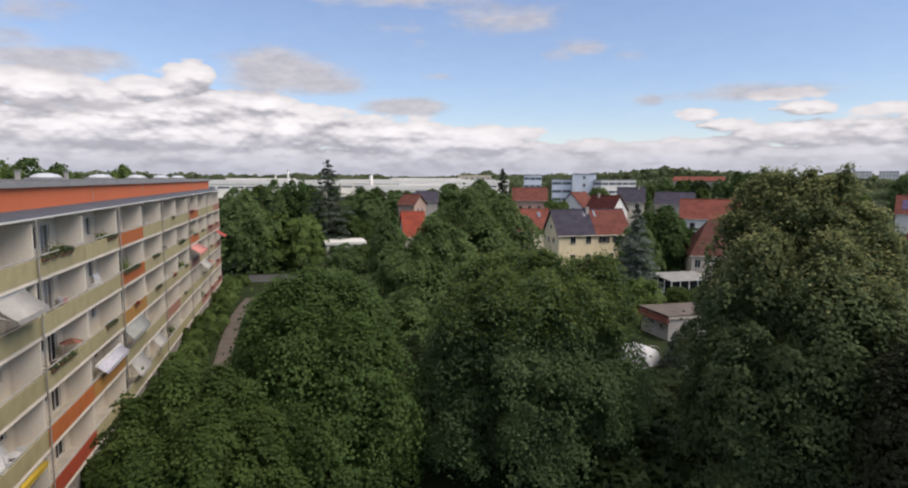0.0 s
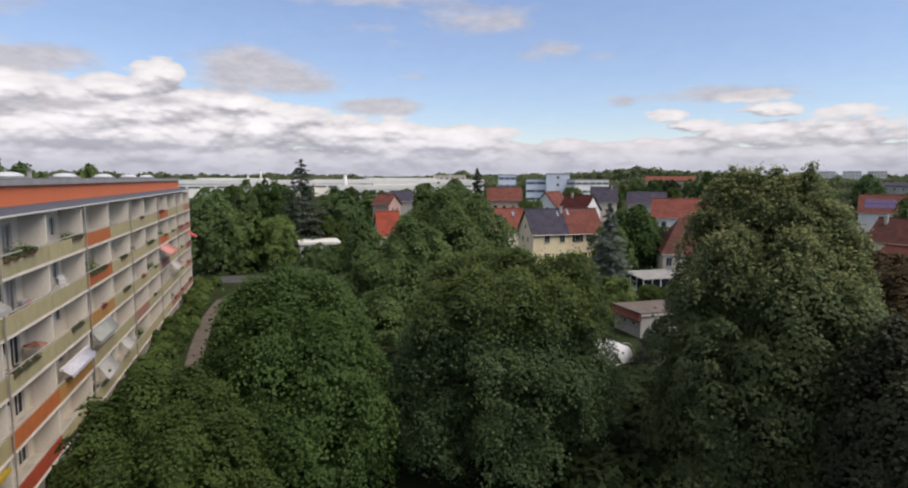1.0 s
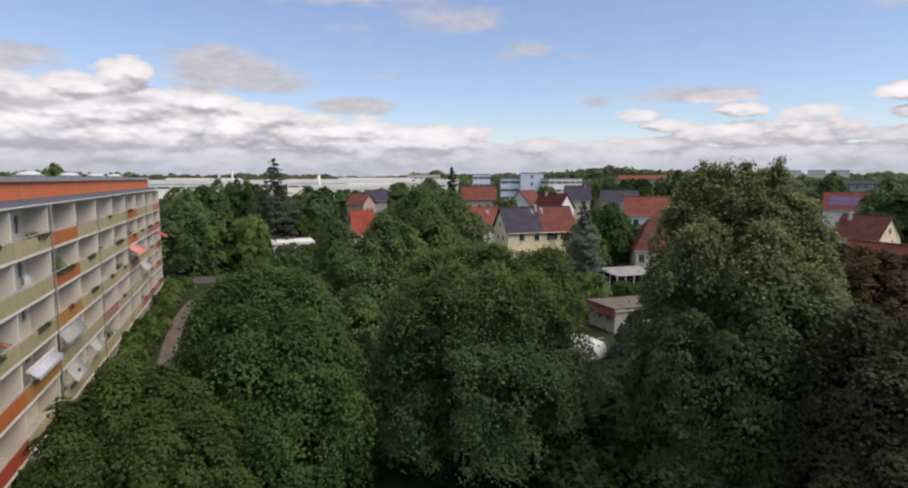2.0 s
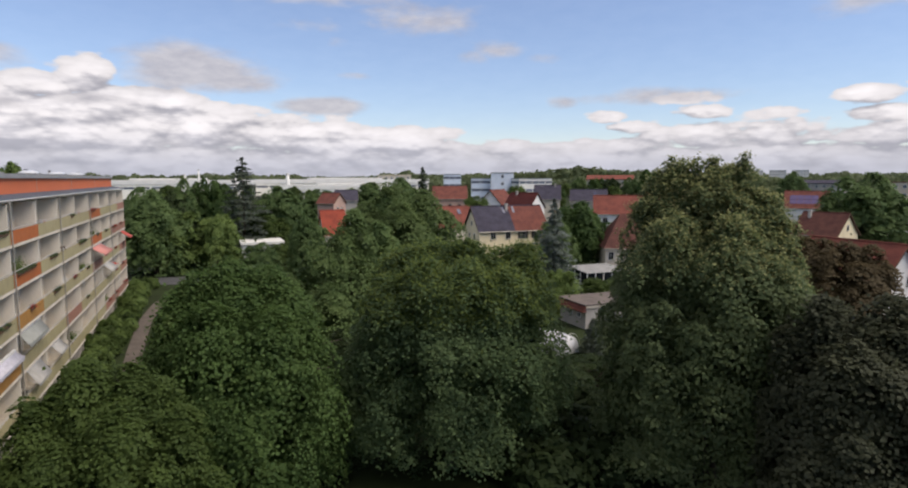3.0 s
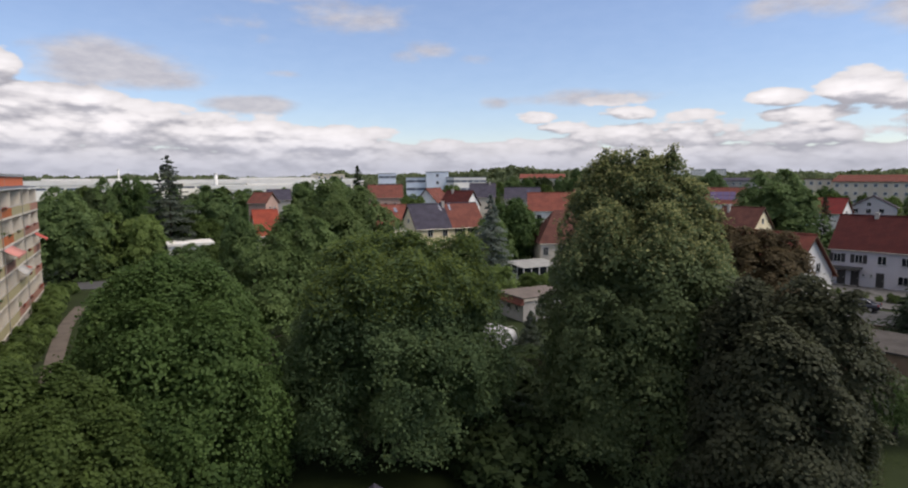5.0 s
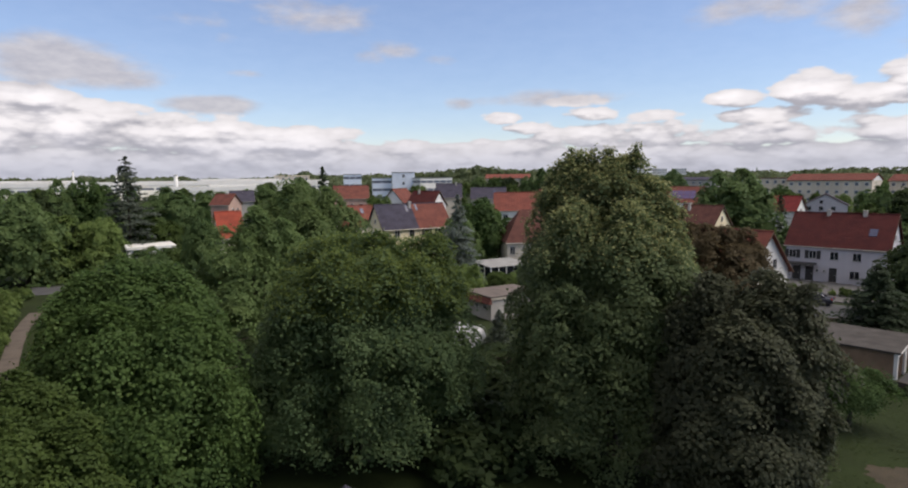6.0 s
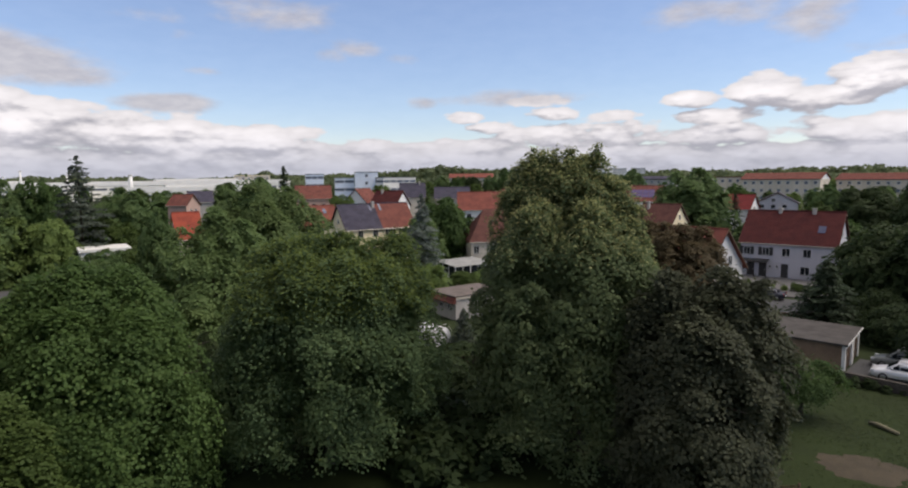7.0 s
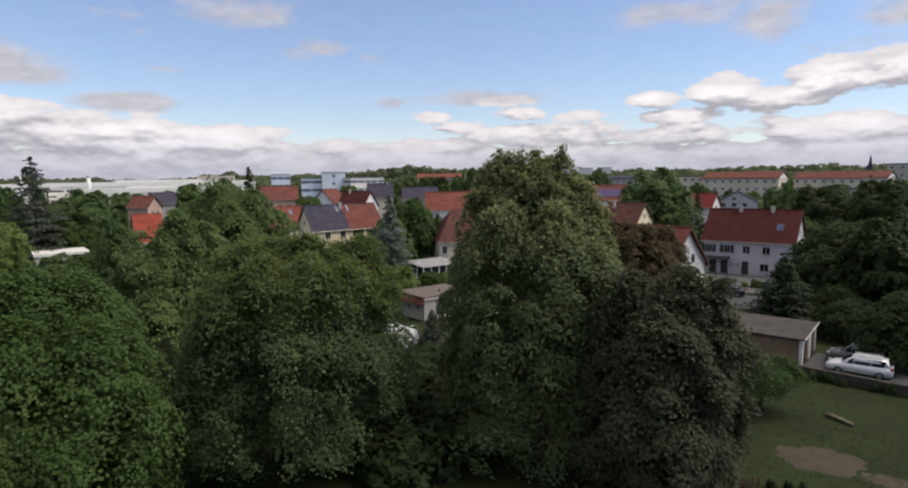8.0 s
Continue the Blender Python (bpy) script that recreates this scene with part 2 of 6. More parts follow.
def tiled_roof(name, colour, second):
    """Clay or slate tiles: courses and columns as relief, with lichen stains."""
    m = surface(name, colour, 0.85, 0.3, 0.7, 9.0, 0.0, second, 0.1)
    nt = m.node_tree
    bsdf = nt.nodes["Principled BSDF"]
    tc = node(nt, "ShaderNodeTexCoord")
    h = None
    for axis, s in (("Z", 9.0), ("X", 11.0), ("Y", 11.0)):
        wv = node(nt, "ShaderNodeTexWave", bands_direction=axis, wave_profile="SAW" if axis == "Z" else "SIN")
        wv.inputs["Scale"].default_value = s / 6.28
        nt.links.new(tc.outputs["Object"], wv.inputs["Vector"])
        h = wv.outputs["Fac"] if h is None else math_node(nt, "ADD", h, wv.outputs["Fac"])
    b = node(nt, "ShaderNodeBump")
    b.inputs["Strength"].default_value, b.inputs["Distance"].default_value = 0.5, 0.05
    nt.links.new(h, b.inputs["Height"])
    nt.links.new(b.outputs[0], bsdf.inputs["Normal"])
    return m


def foliage(name, dark, light, pale=None, shine=0.18, full=0.85):
    """Leaves: every leaf has its own tint, light passes through."""
    m = bpy.data.materials.new(name)
    m.use_nodes = True
    nt = m.node_tree
    bsdf = nt.nodes["Principled BSDF"]
    geo, info, tc = node(nt, "ShaderNodeNewGeometry"), node(nt, "ShaderNodeObjectInfo"), node(nt, "ShaderNodeTexCoord")
    nz = node(nt, "ShaderNodeTexNoise")
    nz.inputs["Scale"].default_value, nz.inputs["Detail"].default_value = 0.55, 3
    nt.links.new(tc.outputs["Object"], nz.inputs["Vector"])
    f = math_node(nt, "ADD", math_node(nt, "MULTIPLY", geo.outputs["Random Per Island"], 0.18), math_node(nt, "MULTIPLY_ADD", nz.outputs[0], 1.2, -0.21))
    f = math_node(nt, "ADD", f, math_node(nt, "MULTIPLY_ADD", info.outputs["Random"], 0.3, -0.15), clamp=True)
    ramp = node(nt, "ShaderNodeValToRGB")
    ramp.color_ramp.elements[0].color, ramp.color_ramp.elements[1].color = (*dark, 1), (*light, 1)
    ramp.color_ramp.elements[0].position, ramp.color_ramp.elements[1].position = 0.1, full
    if pale:
        e = ramp.color_ramp.elements.new(1.0)
        e.color = (*pale, 1)
    nt.links.new(f, ramp.inputs[0])
    nt.links.new(ramp.outputs[0], bsdf.inputs["Base Color"])
    bsdf.inputs["Roughness"].default_value, bsdf.inputs["Specular IOR Level"].default_value = 0.65, shine
    tr, mix = node(nt, "ShaderNodeBsdfTranslucent"), node(nt, "ShaderNodeMixShader")
    nt.links.new(ramp.outputs[0], tr.inputs[0])
    mix.inputs[0].default_value = 0.48
    nt.links.new(bsdf.outputs[0], mix.inputs[1])
    nt.links.new(tr.outputs[0], mix.inputs[2])
    nt.links.new(mix.outputs[0], nt.nodes["Material Output"].inputs[0])
    return m


def glass_dark(name, colour=(0.015, 0.018, 0.022)):
    m = surface(name, colour, 0.15, 0.2, 0.8, 4.0, 0.0, spec=0.08)
    return m


M = dict(
    cream=surface("cream_render", (0.72, 0.66, 0.555), 0.85, 0.16, 0.5, 25, 0.1, streak=True),
    partition=surface("pale_concrete_paint", (0.66, 0.605, 0.515), 0.85, 0.14, 0.8, 30, 0.1, streak=True),
    slab=surface("slab_concrete", (0.57, 0.52, 0.44), 0.85, 0.2, 1.2, 30, 0.15),
    olive=surface("olive_cream_panel", (0.37, 0.325, 0.18), 0.7, 0.16, 1.3, 40, 0.08, per_object=0.06),
    orange=surface("orange_panel", (0.41, 0.122, 0.034), 0.7, 0.16, 1.3, 40, 0.08, per_object=0.08),
    ochre=surface("ochre_panel", (0.38, 0.195, 0.052), 0.7, 0.16, 1.3, 40, 0.08),
    red=surface("red_panel", (0.36, 0.062, 0.027), 0.7, 0.18, 1.3, 40, 0.08),
    faded=surface("faded_red_panel", (0.33, 0.165, 0.115), 0.7, 0.18, 1.3, 40, 0.08, per_object=0.1),
    attic=surface("attic_orange", (0.55, 0.142, 0.056), 0.75, 0.08, 0.25, 20, 0.05, streak=True),
    coping=surface("coping_metal", (0.27, 0.275, 0.28), 0.5, 0.2, 1.0, 20, 0.05, spec=0.5),
    canopy=surface("canopy_metal", (0.080, 0.093, 0.118), 0.6, 0.2, 0.8, 12, 0.05, spec=0.2),
    felt=surface("roofing_felt", (0.13, 0.13, 0.13), 0.9, 0.3, 0.6, 18, 0.3),
    white=surface("white_paint", (0.62, 0.62, 0.60), 0.6, 0.1, 2.0, 30, 0.05),
    rail=surface("rail_metal", (0.58, 0.57, 0.54), 0.45, 0.15, 3.0, 40, 0.0, metal=0.3),
    pipe=surface("zinc_pipe", (0.40, 0.375, 0.33), 0.5, 0.2, 2.0, 20, 0.0, metal=0.5),
    glass=glass_dark("window_glass"),
    roof_glass=surface("roof_window_glass", (0.08, 0.085, 0.14), 0.25, 0.2, 0.8, 4.0, 0.0, spec=0.3),
    far_glass=surface("pale_window_glass", (0.13, 0.15, 0.19), 0.25, 0.2, 0.8, 4.0, 0.0, spec=0.5),
    curtain=surface("curtain", (0.50, 0.49, 0.55), 0.9, 0.25, 6.0, 30, 0.1, streak=True),
    dome=surface("skylight_plastic", (0.52, 0.54, 0.57), 0.3, 0.08, 1.0, 10, 0.0, spec=0.5),
    plinth=surface("plinth_plaster", (0.36, 0.33, 0.29), 0.9, 0.25, 0.8, 20, 0.2),
    plastic=surface("white_plastic", (0.74, 0.74, 0.75), 0.4, 0.06, 3.0, 30, 0.0),
    cloth=surface("awning_cloth", (0.37, 0.36, 0.335), 0.9, 0.15, 2.0, 60, 0.1),
    cloth_grey=surface("awning_grey_green", (0.30, 0.31, 0.285), 0.9, 0.15, 2.0, 60, 0.1),
    cloth_red=surface("awning_red", (0.434, 0.084, 0.063), 0.9, 0.15, 2.0, 60, 0.1),
    faded_cloth=surface("faded_parasol", (0.30, 0.12, 0.09), 0.9, 0.2, 2.0, 60, 0.1),
    cloth_pink=surface("awning_pink", (0.525, 0.225, 0.195), 0.9, 0.15, 2.0, 60, 0.1),
    cloth_yellow=surface("awning_yellow", (0.46, 0.32, 0.03), 0.9, 0.12, 2.0, 60, 0.1),
    wood=surface("dark_wood", (0.10, 0.06, 0.035), 0.7, 0.3, 3.0, 30, 0.2),
    brown=surface("brown_box", (0.14, 0.075, 0.045), 0.8, 0.3, 3.0, 30, 0.1),
    plaster_yellow=surface("yellow_render", (0.78, 0.68, 0.46), 0.9, 0.15, 0.5, 20, 0.1, streak=True),
    plaster_white=surface("white_render", (0.74, 0.73, 0.71), 0.9, 0.14, 0.5, 20, 0.1, streak=True),
    # white render in a lilac-grey tone: the front's shade is in the colour
    plaster_shaded=surface("shaded_white_render", (0.47, 0.46, 0.49), 0.9, 0.12, 0.5, 20, 0.1, streak=True),
    plaster_beige=surface("beige_render", (0.60, 0.54, 0.44), 0.9, 0.16, 0.4, 20, 0.1, streak=True),
    plaster_grey=surface("grey_render", (0.40, 0.38, 0.35), 0.9, 0.2, 0.5, 20, 0.1, streak=True),
    plaster_pink=surface("rose_render", (0.48, 0.33, 0.27), 0.9, 0.16, 0.5, 20, 0.1, streak=True),
    tile_red=tiled_roof("tile_red", (0.18, 0.068, 0.053), (0.125, 0.050, 0.041)),
    tile_orange=tiled_roof("tile_orange", (0.215, 0.072, 0.054), (0.15, 0.054, 0.043)),
    tile_brown=tiled_roof("tile_brown", (0.125, 0.056, 0.045), (0.08, 0.036, 0.031)),
    tile_vivid=tiled_roof("tile_vivid_orange", (0.30, 0.068, 0.042), (0.22, 0.054, 0.036)),
    tile_dark=tiled_roof("tile_oxblood", (0.082, 0.024, 0.022), (0.060, 0.019, 0.019)),
    tile_slate=tiled_roof("tile_slate", (0.068, 0.063, 0.086), (0.048, 0.046, 0.062)),
    tile_bright=tiled_roof("tile_bright_red", (0.19, 0.036, 0.034), (0.14, 0.03, 0.03)),
    shutter=surface("dark_shutter", (0.03, 0.03, 0.03), 0.6, 0.2, 3.0, 30, 0.0),
    blue_clad=surface("blue_grey_cladding", (0.70, 0.76, 0.85), 0.5, 0.12, 0.3, 8, 0.0, spec=0.5),
    white_clad=surface("white_cladding", (0.74, 0.73, 0.69), 0.5, 0.1, 0.2, 6, 0.0, spec=0.5),
    hall=surface("hall_panel", (0.86, 0.84, 0.76), 0.7, 0.16, 0.08, 3, 0.0),
    hall_roof=surface("hall_roof", (0.48, 0.47, 0.44), 0.8, 0.2, 0.1, 3, 0.0),
    asphalt=surface("asphalt", (0.075, 0.075, 0.078), 0.9, 0.3, 0.4, 40, 0.3),
    paving=surface("path_gravel", (0.115, 0.094, 0.077), 0.95, 0.3, 0.7, 30, 0.4),
    flat_felt=surface("grey_felt", (0.080, 0.074, 0.070), 1.0, 0.3, 0.8, 14, 0.3, spec=0.08),
    slabs=surface("grey_paving", (0.095, 0.092, 0.09), 0.95, 0.3, 0.8, 20, 0.3),
    kerb=surface("kerb_concrete", (0.22, 0.21, 0.195), 0.9, 0.25, 1.5, 30, 0.2),
    soil=surface("bare_soil", (0.056, 0.044, 0.026), 0.95, 0.3, 0.9, 14, 0.5),
    garage_wall=surface("brown_garage_render", (0.21, 0.145, 0.098), 0.9, 0.3, 0.8, 12, 0.3),
    stone=surface("dark_stone", (0.07, 0.06, 0.05), 0.95, 0.35, 2.0, 14, 0.5),
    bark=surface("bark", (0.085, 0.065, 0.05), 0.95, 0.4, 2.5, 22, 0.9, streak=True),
    log=surface("weathered_log", (0.17, 0.155, 0.095), 0.9, 0.35, 2.0, 20, 0.5),
    car_silver=surface("silver_paint", (0.66, 0.66, 0.67), 0.3, 0.06, 0.6, 20, 0.0, spec=0.6, metal=0.25),
    car_grey=surface("grey_green_paint", (0.14, 0.155, 0.15), 0.3, 0.1, 0.6, 20, 0.0, spec=0.6),
    car_dark=surface("dark_blue_paint", (0.02, 0.022, 0.035), 0.25, 0.1, 0.6, 20, 0.0, spec=0.6),
    tyre=surface("tyre_rubber", (0.02, 0.02, 0.02), 0.9, 0.2, 3.0, 30, 0.1),
    rim=surface("alloy_rim", (0.42, 0.42, 0.43), 0.35, 0.1, 3.0, 30, 0.0, metal=0.8),
    lamp_red=surface("tail_lamp", (0.30, 0.02, 0.015), 0.2, 0.1, 3.0, 30, 0.0),
    lamp_clear=surface("head_lamp", (0.6, 0.62, 0.65), 0.1, 0.1, 3.0, 30, 0.0),
    film=surface("white_tarpaulin", (0.52, 0.53, 0.54), 0.45, 0.12, 1.0, 8, 0.2),
    solar=surface("solar_panel", (0.10, 0.07, 0.16), 0.2, 0.2, 2.0, 20, 0.0, spec=0.6),
    grass=surface("grass_blades", (0.046, 0.086, 0.017), 0.9, 0.35, 0.3, 6, 0.0, (0.034, 0.058, 0.013)),
    flower_red=surface("red_blossom", (0.45, 0.02, 0.02), 0.8, 0.3, 8, 30, 0.0),
    maple=foliage("maple_leaf", (0.041, 0.076, 0.023), (0.088, 0.146, 0.041), (0.152, 0.208, 0.069), 0.18, 0.75),
    walnut=foliage("walnut_leaf", (0.066, 0.108, 0.036), (0.150, 0.205, 0.074), (0.250, 0.290, 0.135)),
    shrub=foliage("shrub_leaf", (0.043, 0.071, 0.019), (0.097, 0.143, 0.036), (0.150, 0.199, 0.056)),
    linden=foliage("linden_leaf", (0.065, 0.105, 0.046), (0.139, 0.197, 0.080), (0.225, 0.270, 0.104), 0.18, 0.72),
    lime=foliage("lime_leaf", (0.064, 0.095, 0.041), (0.133, 0.171, 0.075), (0.225, 0.255, 0.123), 0.18, 0.66),
    chestnut=foliage("chestnut_leaf", (0.045, 0.053, 0.031), (0.090, 0.099, 0.055), (0.149, 0.159, 0.093), 0.22),
    copper=foliage("copper_leaf", (0.077, 0.062, 0.034), (0.144, 0.111, 0.058)),
    # pale flower and leaf-tip colours that stand in for sunlight on the crown tops
    sun_blossom=foliage("sunlit_lime_blossom", (0.209, 0.221, 0.095), (0.363, 0.373, 0.165), (0.495, 0.486, 0.270)),
    sun_shoots=foliage("sunlit_shoot", (0.110, 0.152, 0.035), (0.182, 0.226, 0.055), (0.242, 0.273, 0.080)),
    needle=foliage("spruce_needle", (0.028, 0.046, 0.026), (0.062, 0.086, 0.047)),
    blue_needle=foliage("blue_needle", (0.097, 0.124, 0.108), (0.206, 0.243, 0.210)),
    # leaf colour of the skyline, lightened to stand in for distance haze
    woods=foliage("hazy_woods_leaf", (0.075, 0.100, 0.050), (0.150, 0.182, 0.090)),
    meadow=foliage("meadow_leaf", (0.026, 0.042, 0.010), (0.042, 0.063, 0.015)),
    # leaf of the dark trees; on undergrowth and gap bushes it paints shade
    oak_shade=foliage("oak_shade_leaf", (0.026, 0.044, 0.016), (0.056, 0.082, 0.029)),
    fir=foliage("fir_needle", (0.053, 0.070, 0.055), (0.110, 0.132, 0.103)),
    ash=foliage("ash_leaf", (0.070, 0.120, 0.044), (0.156, 0.222, 0.079)),
    green=foliage("green_leaf", (0.088, 0.140, 0.040), (0.182, 0.251, 0.074)),
    shed_felt=surface("shed_felt", (0.14, 0.115, 0.10), 0.9, 0.3, 0.8, 14, 0.3),
    corrugated=surface("corrugated_sheet", (0.32, 0.32, 0.31), 0.6, 0.25, 0.8, 14, 0.1),
)


def ground_material():
    """Rough lawn: green and dry patches at several sizes, worn soil between."""
    m = surface("lawn", (0.020, 0.031, 0.007), 0.95, 0.3, 0.25, 5.0, 0.6, (0.0155, 0.0235, 0.0055), 0.2)
    return m


M["lawn"] = ground_material()


# ---- building blocks ----
class Shape:
    """Collects corners and faces of one mesh."""

    def __init__(self):
        self.v, self.f = [], []

    def add(self, verts, faces):
        k = len(self.v)
        self.v += [tuple(p) for p in verts]
        self.f += [tuple(i + k for i in f) for f in faces]
        return self

    def box(self, x0, y0, z0, x1, y1, z1):
        return self.add([(x0, y0, z0), (x1, y0, z0), (x1, y1, z0), (x0, y1, z0), (x0, y0, z1), (x1, y0, z1), (x1, y1, z1), (x0, y1, z1)],
                        [(0, 3, 2, 1), (4, 5, 6, 7), (0, 1, 5, 4), (1, 2, 6, 5), (2, 3, 7, 6), (3, 0, 4, 7)])

    def prism(self, outline, way):
        """A flat outline (points) pushed along the vector way."""
        n = len(outline)
        top = [tuple(a + b for a, b in zip(p, way)) for p in outline]
        return self.add(list(outline) + top, [tuple(range(n))[::-1], tuple(range(n, 2 * n))] + [(i, (i + 1) % n, n + (i + 1) % n, n + i) for i in range(n)])

    def tube(self, points, radii, sides=8):
        """A tapered, bent tube."""
        k = len(self.v)
        for i, (p, r) in enumerate(zip(points, radii)):
            a, b = Vector(points[max(i - 1, 0)]), Vector(points[min(i + 1, len(points) - 1)])
            q = (b - a).to_track_quat("Z", "Y")
            for s in range(sides):
                w = 2 * math.pi * s / sides
                self.v.append(tuple(Vector(p) + q @ Vector((r * math.cos(w), r * math.sin(w), 0))))
        for i in range(len(points) - 1):
            for s in range(sides):
                t = (s + 1) % sides
                self.f.append((k + i * sides + s, k + i * sides + t, k + (i + 1) * sides + t, k + (i + 1) * sides + s))
        self.f.append(tuple(range(k, k + sides))[::-1])
        self.f.append(tuple(range(k + (len(points) - 1) * sides, k + len(points) * sides)))
        return self

    def mesh(self, name, material, smooth=False):
        me = bpy.data.meshes.new(name)
        me.from_pydata(self.v, [], self.f)
        me.materials.append(material)
        if smooth:
            me.polygons.foreach_set("use_smooth", [True] * len(me.polygons))
        me.update()
        return me


def quads_mesh(name, corners, material):
    """A mesh of separate leaves from an (n, corners, 3) array."""
    n, c = corners.shape[:2]
    me = bpy.data.meshes.new(name)
    me.vertices.add(c * n)
    me.vertices.foreach_set("co", corners.astype(np.float32).ravel())
    me.loops.add(c * n)
    me.loops.foreach_set("vertex_index", np.arange(c * n, dtype=np.int32))
    me.polygons.add(n)
    me.polygons.foreach_set("loop_start", np.arange(0, c * n, c, dtype=np.int32))
    me.update(calc_edges=True)
    me.materials.append(material)
    return me


def thing(name, label, category, x, y, z=0.0, turn=0.0, group="", kind=""):
    ob = new(name)
    ob.empty_display_size = 0.2
    ob.matrix_world = pose(x, y, z, 0, 0, turn)
    return tagged(ob, label, category, group, kind)


def part(name, shape, material, parent, label="", smooth=False):
    me = shape if isinstance(shape, bpy.types.Mesh) else shape.mesh(name, material, smooth)
    ob = new(name, me)
    ob.parent = parent
    if label:
        ob["label"] = label
    return ob


def placed(name, me, parent, x=0.0, y=0.0, z=0.0, turn=0.0, label=""):
    """A piece that shares its mesh with its like."""
    ob = part(name, me, None, parent, label)
    ob.matrix_basis = pose(x, y, z, 0, 0, turn)
    return ob


def solid(name, shape, material, label, category, kind="", x=0.0, y=0.0, z=0.0, turn=0.0, group="", smooth=False):
    me = shape if isinstance(shape, bpy.types.Mesh) else shape.mesh(name, material, smooth)
    ob = new(name, me)
    ob.matrix_world = pose(x, y, z, 0, 0, turn)
    return tagged(ob, label, category, group, kind)


def rise(x, y):
    """Height of the land: flat near the block, climbing gently further out."""
    d = math.hypot(x, y)
    return min(max((d - 112) * 0.03, 0.0), 7.0)


# ---- ground ----
def make_ground():
    s = Shape()
    radii = [0, 6, 12, 18, 24, 30, 38, 46, 56, 66, 78, 90, 104, 112, 125, 145, 170, 200, 240, 290, 345, 420, 560, 800, 1200, 2000, 3200, 4600]
    n = 72
    s.v.append((0, 0, 0))
    for r in radii[1:]:
        for k in range(n):
            a = 2 * math.pi * k / n
            x, y = r * math.sin(a), r * math.cos(a)
            bumpy = 0.12 * noise.noise((x * 0.11, y * 0.11, 0)) * min(1, max(0, (r - 14) / 20)) if r < 110 else 0
            s.v.append((x, y, rise(x, y) + min(bumpy, 0) - (0.0 if r < 900 else (r - 900) * 0.002)))
    for k in range(n):
        s.f.append((0, 1 + (k + 1) % n, 1 + k))
    for i in range(len(radii) - 2):
        for k in range(n):
            a, b = 1 + i * n + k, 1 + i * n + (k + 1) % n
            s.f.append((a, b, b + n, a + n))
    return solid("ground", s, M["lawn"], "rough green lawn with worn patches", "ground", "structure", smooth=True)


make_ground()


def strip(name, line, width, z, material, label, category, thick=0.05):
    """A paved strip along a bent line."""
    s = Shape()
    left, right = [], []
    for i, p in enumerate(line):
        a, b = Vector(line[max(i - 1, 0)]), Vector(line[min(i + 1, len(line) - 1)])
        d = (b - a).normalized()
        w = Vector((-d.y, d.x)) * width / 2
        left.append((p[0] + w.x, p[1] + w.y))
        right.append((p[0] - w.x, p[1] - w.y))
    n = len(line)
    s.v = [(x, y, z) for x, y in left] + [(x, y, z) for x, y in right] + [(x, y, z - thick) for x, y in left] + [(x, y, z - thick) for x, y in right]
    for i in range(n - 1):
        s.f += [(i, n + i, n + i + 1, i + 1), (i, i + 1, 2 * n + i + 1, 2 * n + i), (n + i, 3 * n + i, 3 * n + i + 1, n + i + 1)]
    return solid(name, s, material, label, category, "structure")


strip("path", [(-5.9, 30), (-6.1, 45), (-6.4, 58), (-6.75, 66), (-6.95, 74), (-6.95, 80), (-6.6, 86), (-6.15, 91)], 1.5, 0.06, M["paving"], "narrow grey-brown gravel footpath beside the block", "path")
strip("road", [(-60, 116), (-20, 112), (-8, 109.5), (10, 105.5)], 7.5, 0.05, M["asphalt"], "grey asphalt side road behind the block", "road")

# local frame of the gardens by the garages: u runs along the terrace row, v away from the camera
GX, GY, GT = 53.2, 20.75, 14.3


def uv(b, a):
    """b metres across, a metres along the terrace row."""
    c, s = math.cos(radians(GT)), math.sin(radians(GT))
    return GX + b * c - a * s, GY + b * s + a * c


strip("street", [uv(26, -60), uv(26, -20), uv(26, 15), uv(26, 60), uv(28, 110)], 9.0, 0.05, M["asphalt"], "grey asphalt residential street in front of the terrace", "road")
strip("pavement", [uv(33.2, -60), uv(33.2, 15), uv(33.2, 60)], 2.2, 0.13, M["slabs"], "grey paved pavement along the street", "pavement", 0.14)
strip("forecourt", [uv(41.1, -12), uv(41.1, 12), uv(41.1, 34)], 13.4, 0.10, M["slabs"], "grey paved forecourt before the terrace", "pavement", 0.1)
strip("driveway", [uv(2.0, -14), uv(3.0, -6), uv(3.5, 0)], 5.0, 0.05, M["asphalt"], "dark asphalt parking place before the garages", "driveway")


def soil_patch(label, x, y, turn, long, wide, seed):
    s = Shape()
    n = 60
    s.v.append((0, 0, 0.07))
    for k in range(n):
        a = 2 * math.pi * k / n
        c, d = math.cos(a), math.sin(a)
        r = 1 + 0.32 * noise.noise((c * 1.7, d * 1.7, seed)) + 0.22 * noise.noise((c * 5, d * 5, seed + 4))
        s.v.append((long * r * c, wide * r * d, -0.03))
    s.f = [(0, 1 + k, 1 + (k + 1) % n) for k in range(n)]
    return solid("soil_patch", s, M["soil"], label, "soil", "structure", x, y, 0.0, turn, smooth=True)


soil_patch("bare sandy soil patch in the lawn", 37.0, 13.1, -62, 3.0, 2.3, 3.1)
soil_patch("smaller worn sandy patch at the lawn's edge", 37.2, 9.6, -70, 2.2, 0.9, 8.3)

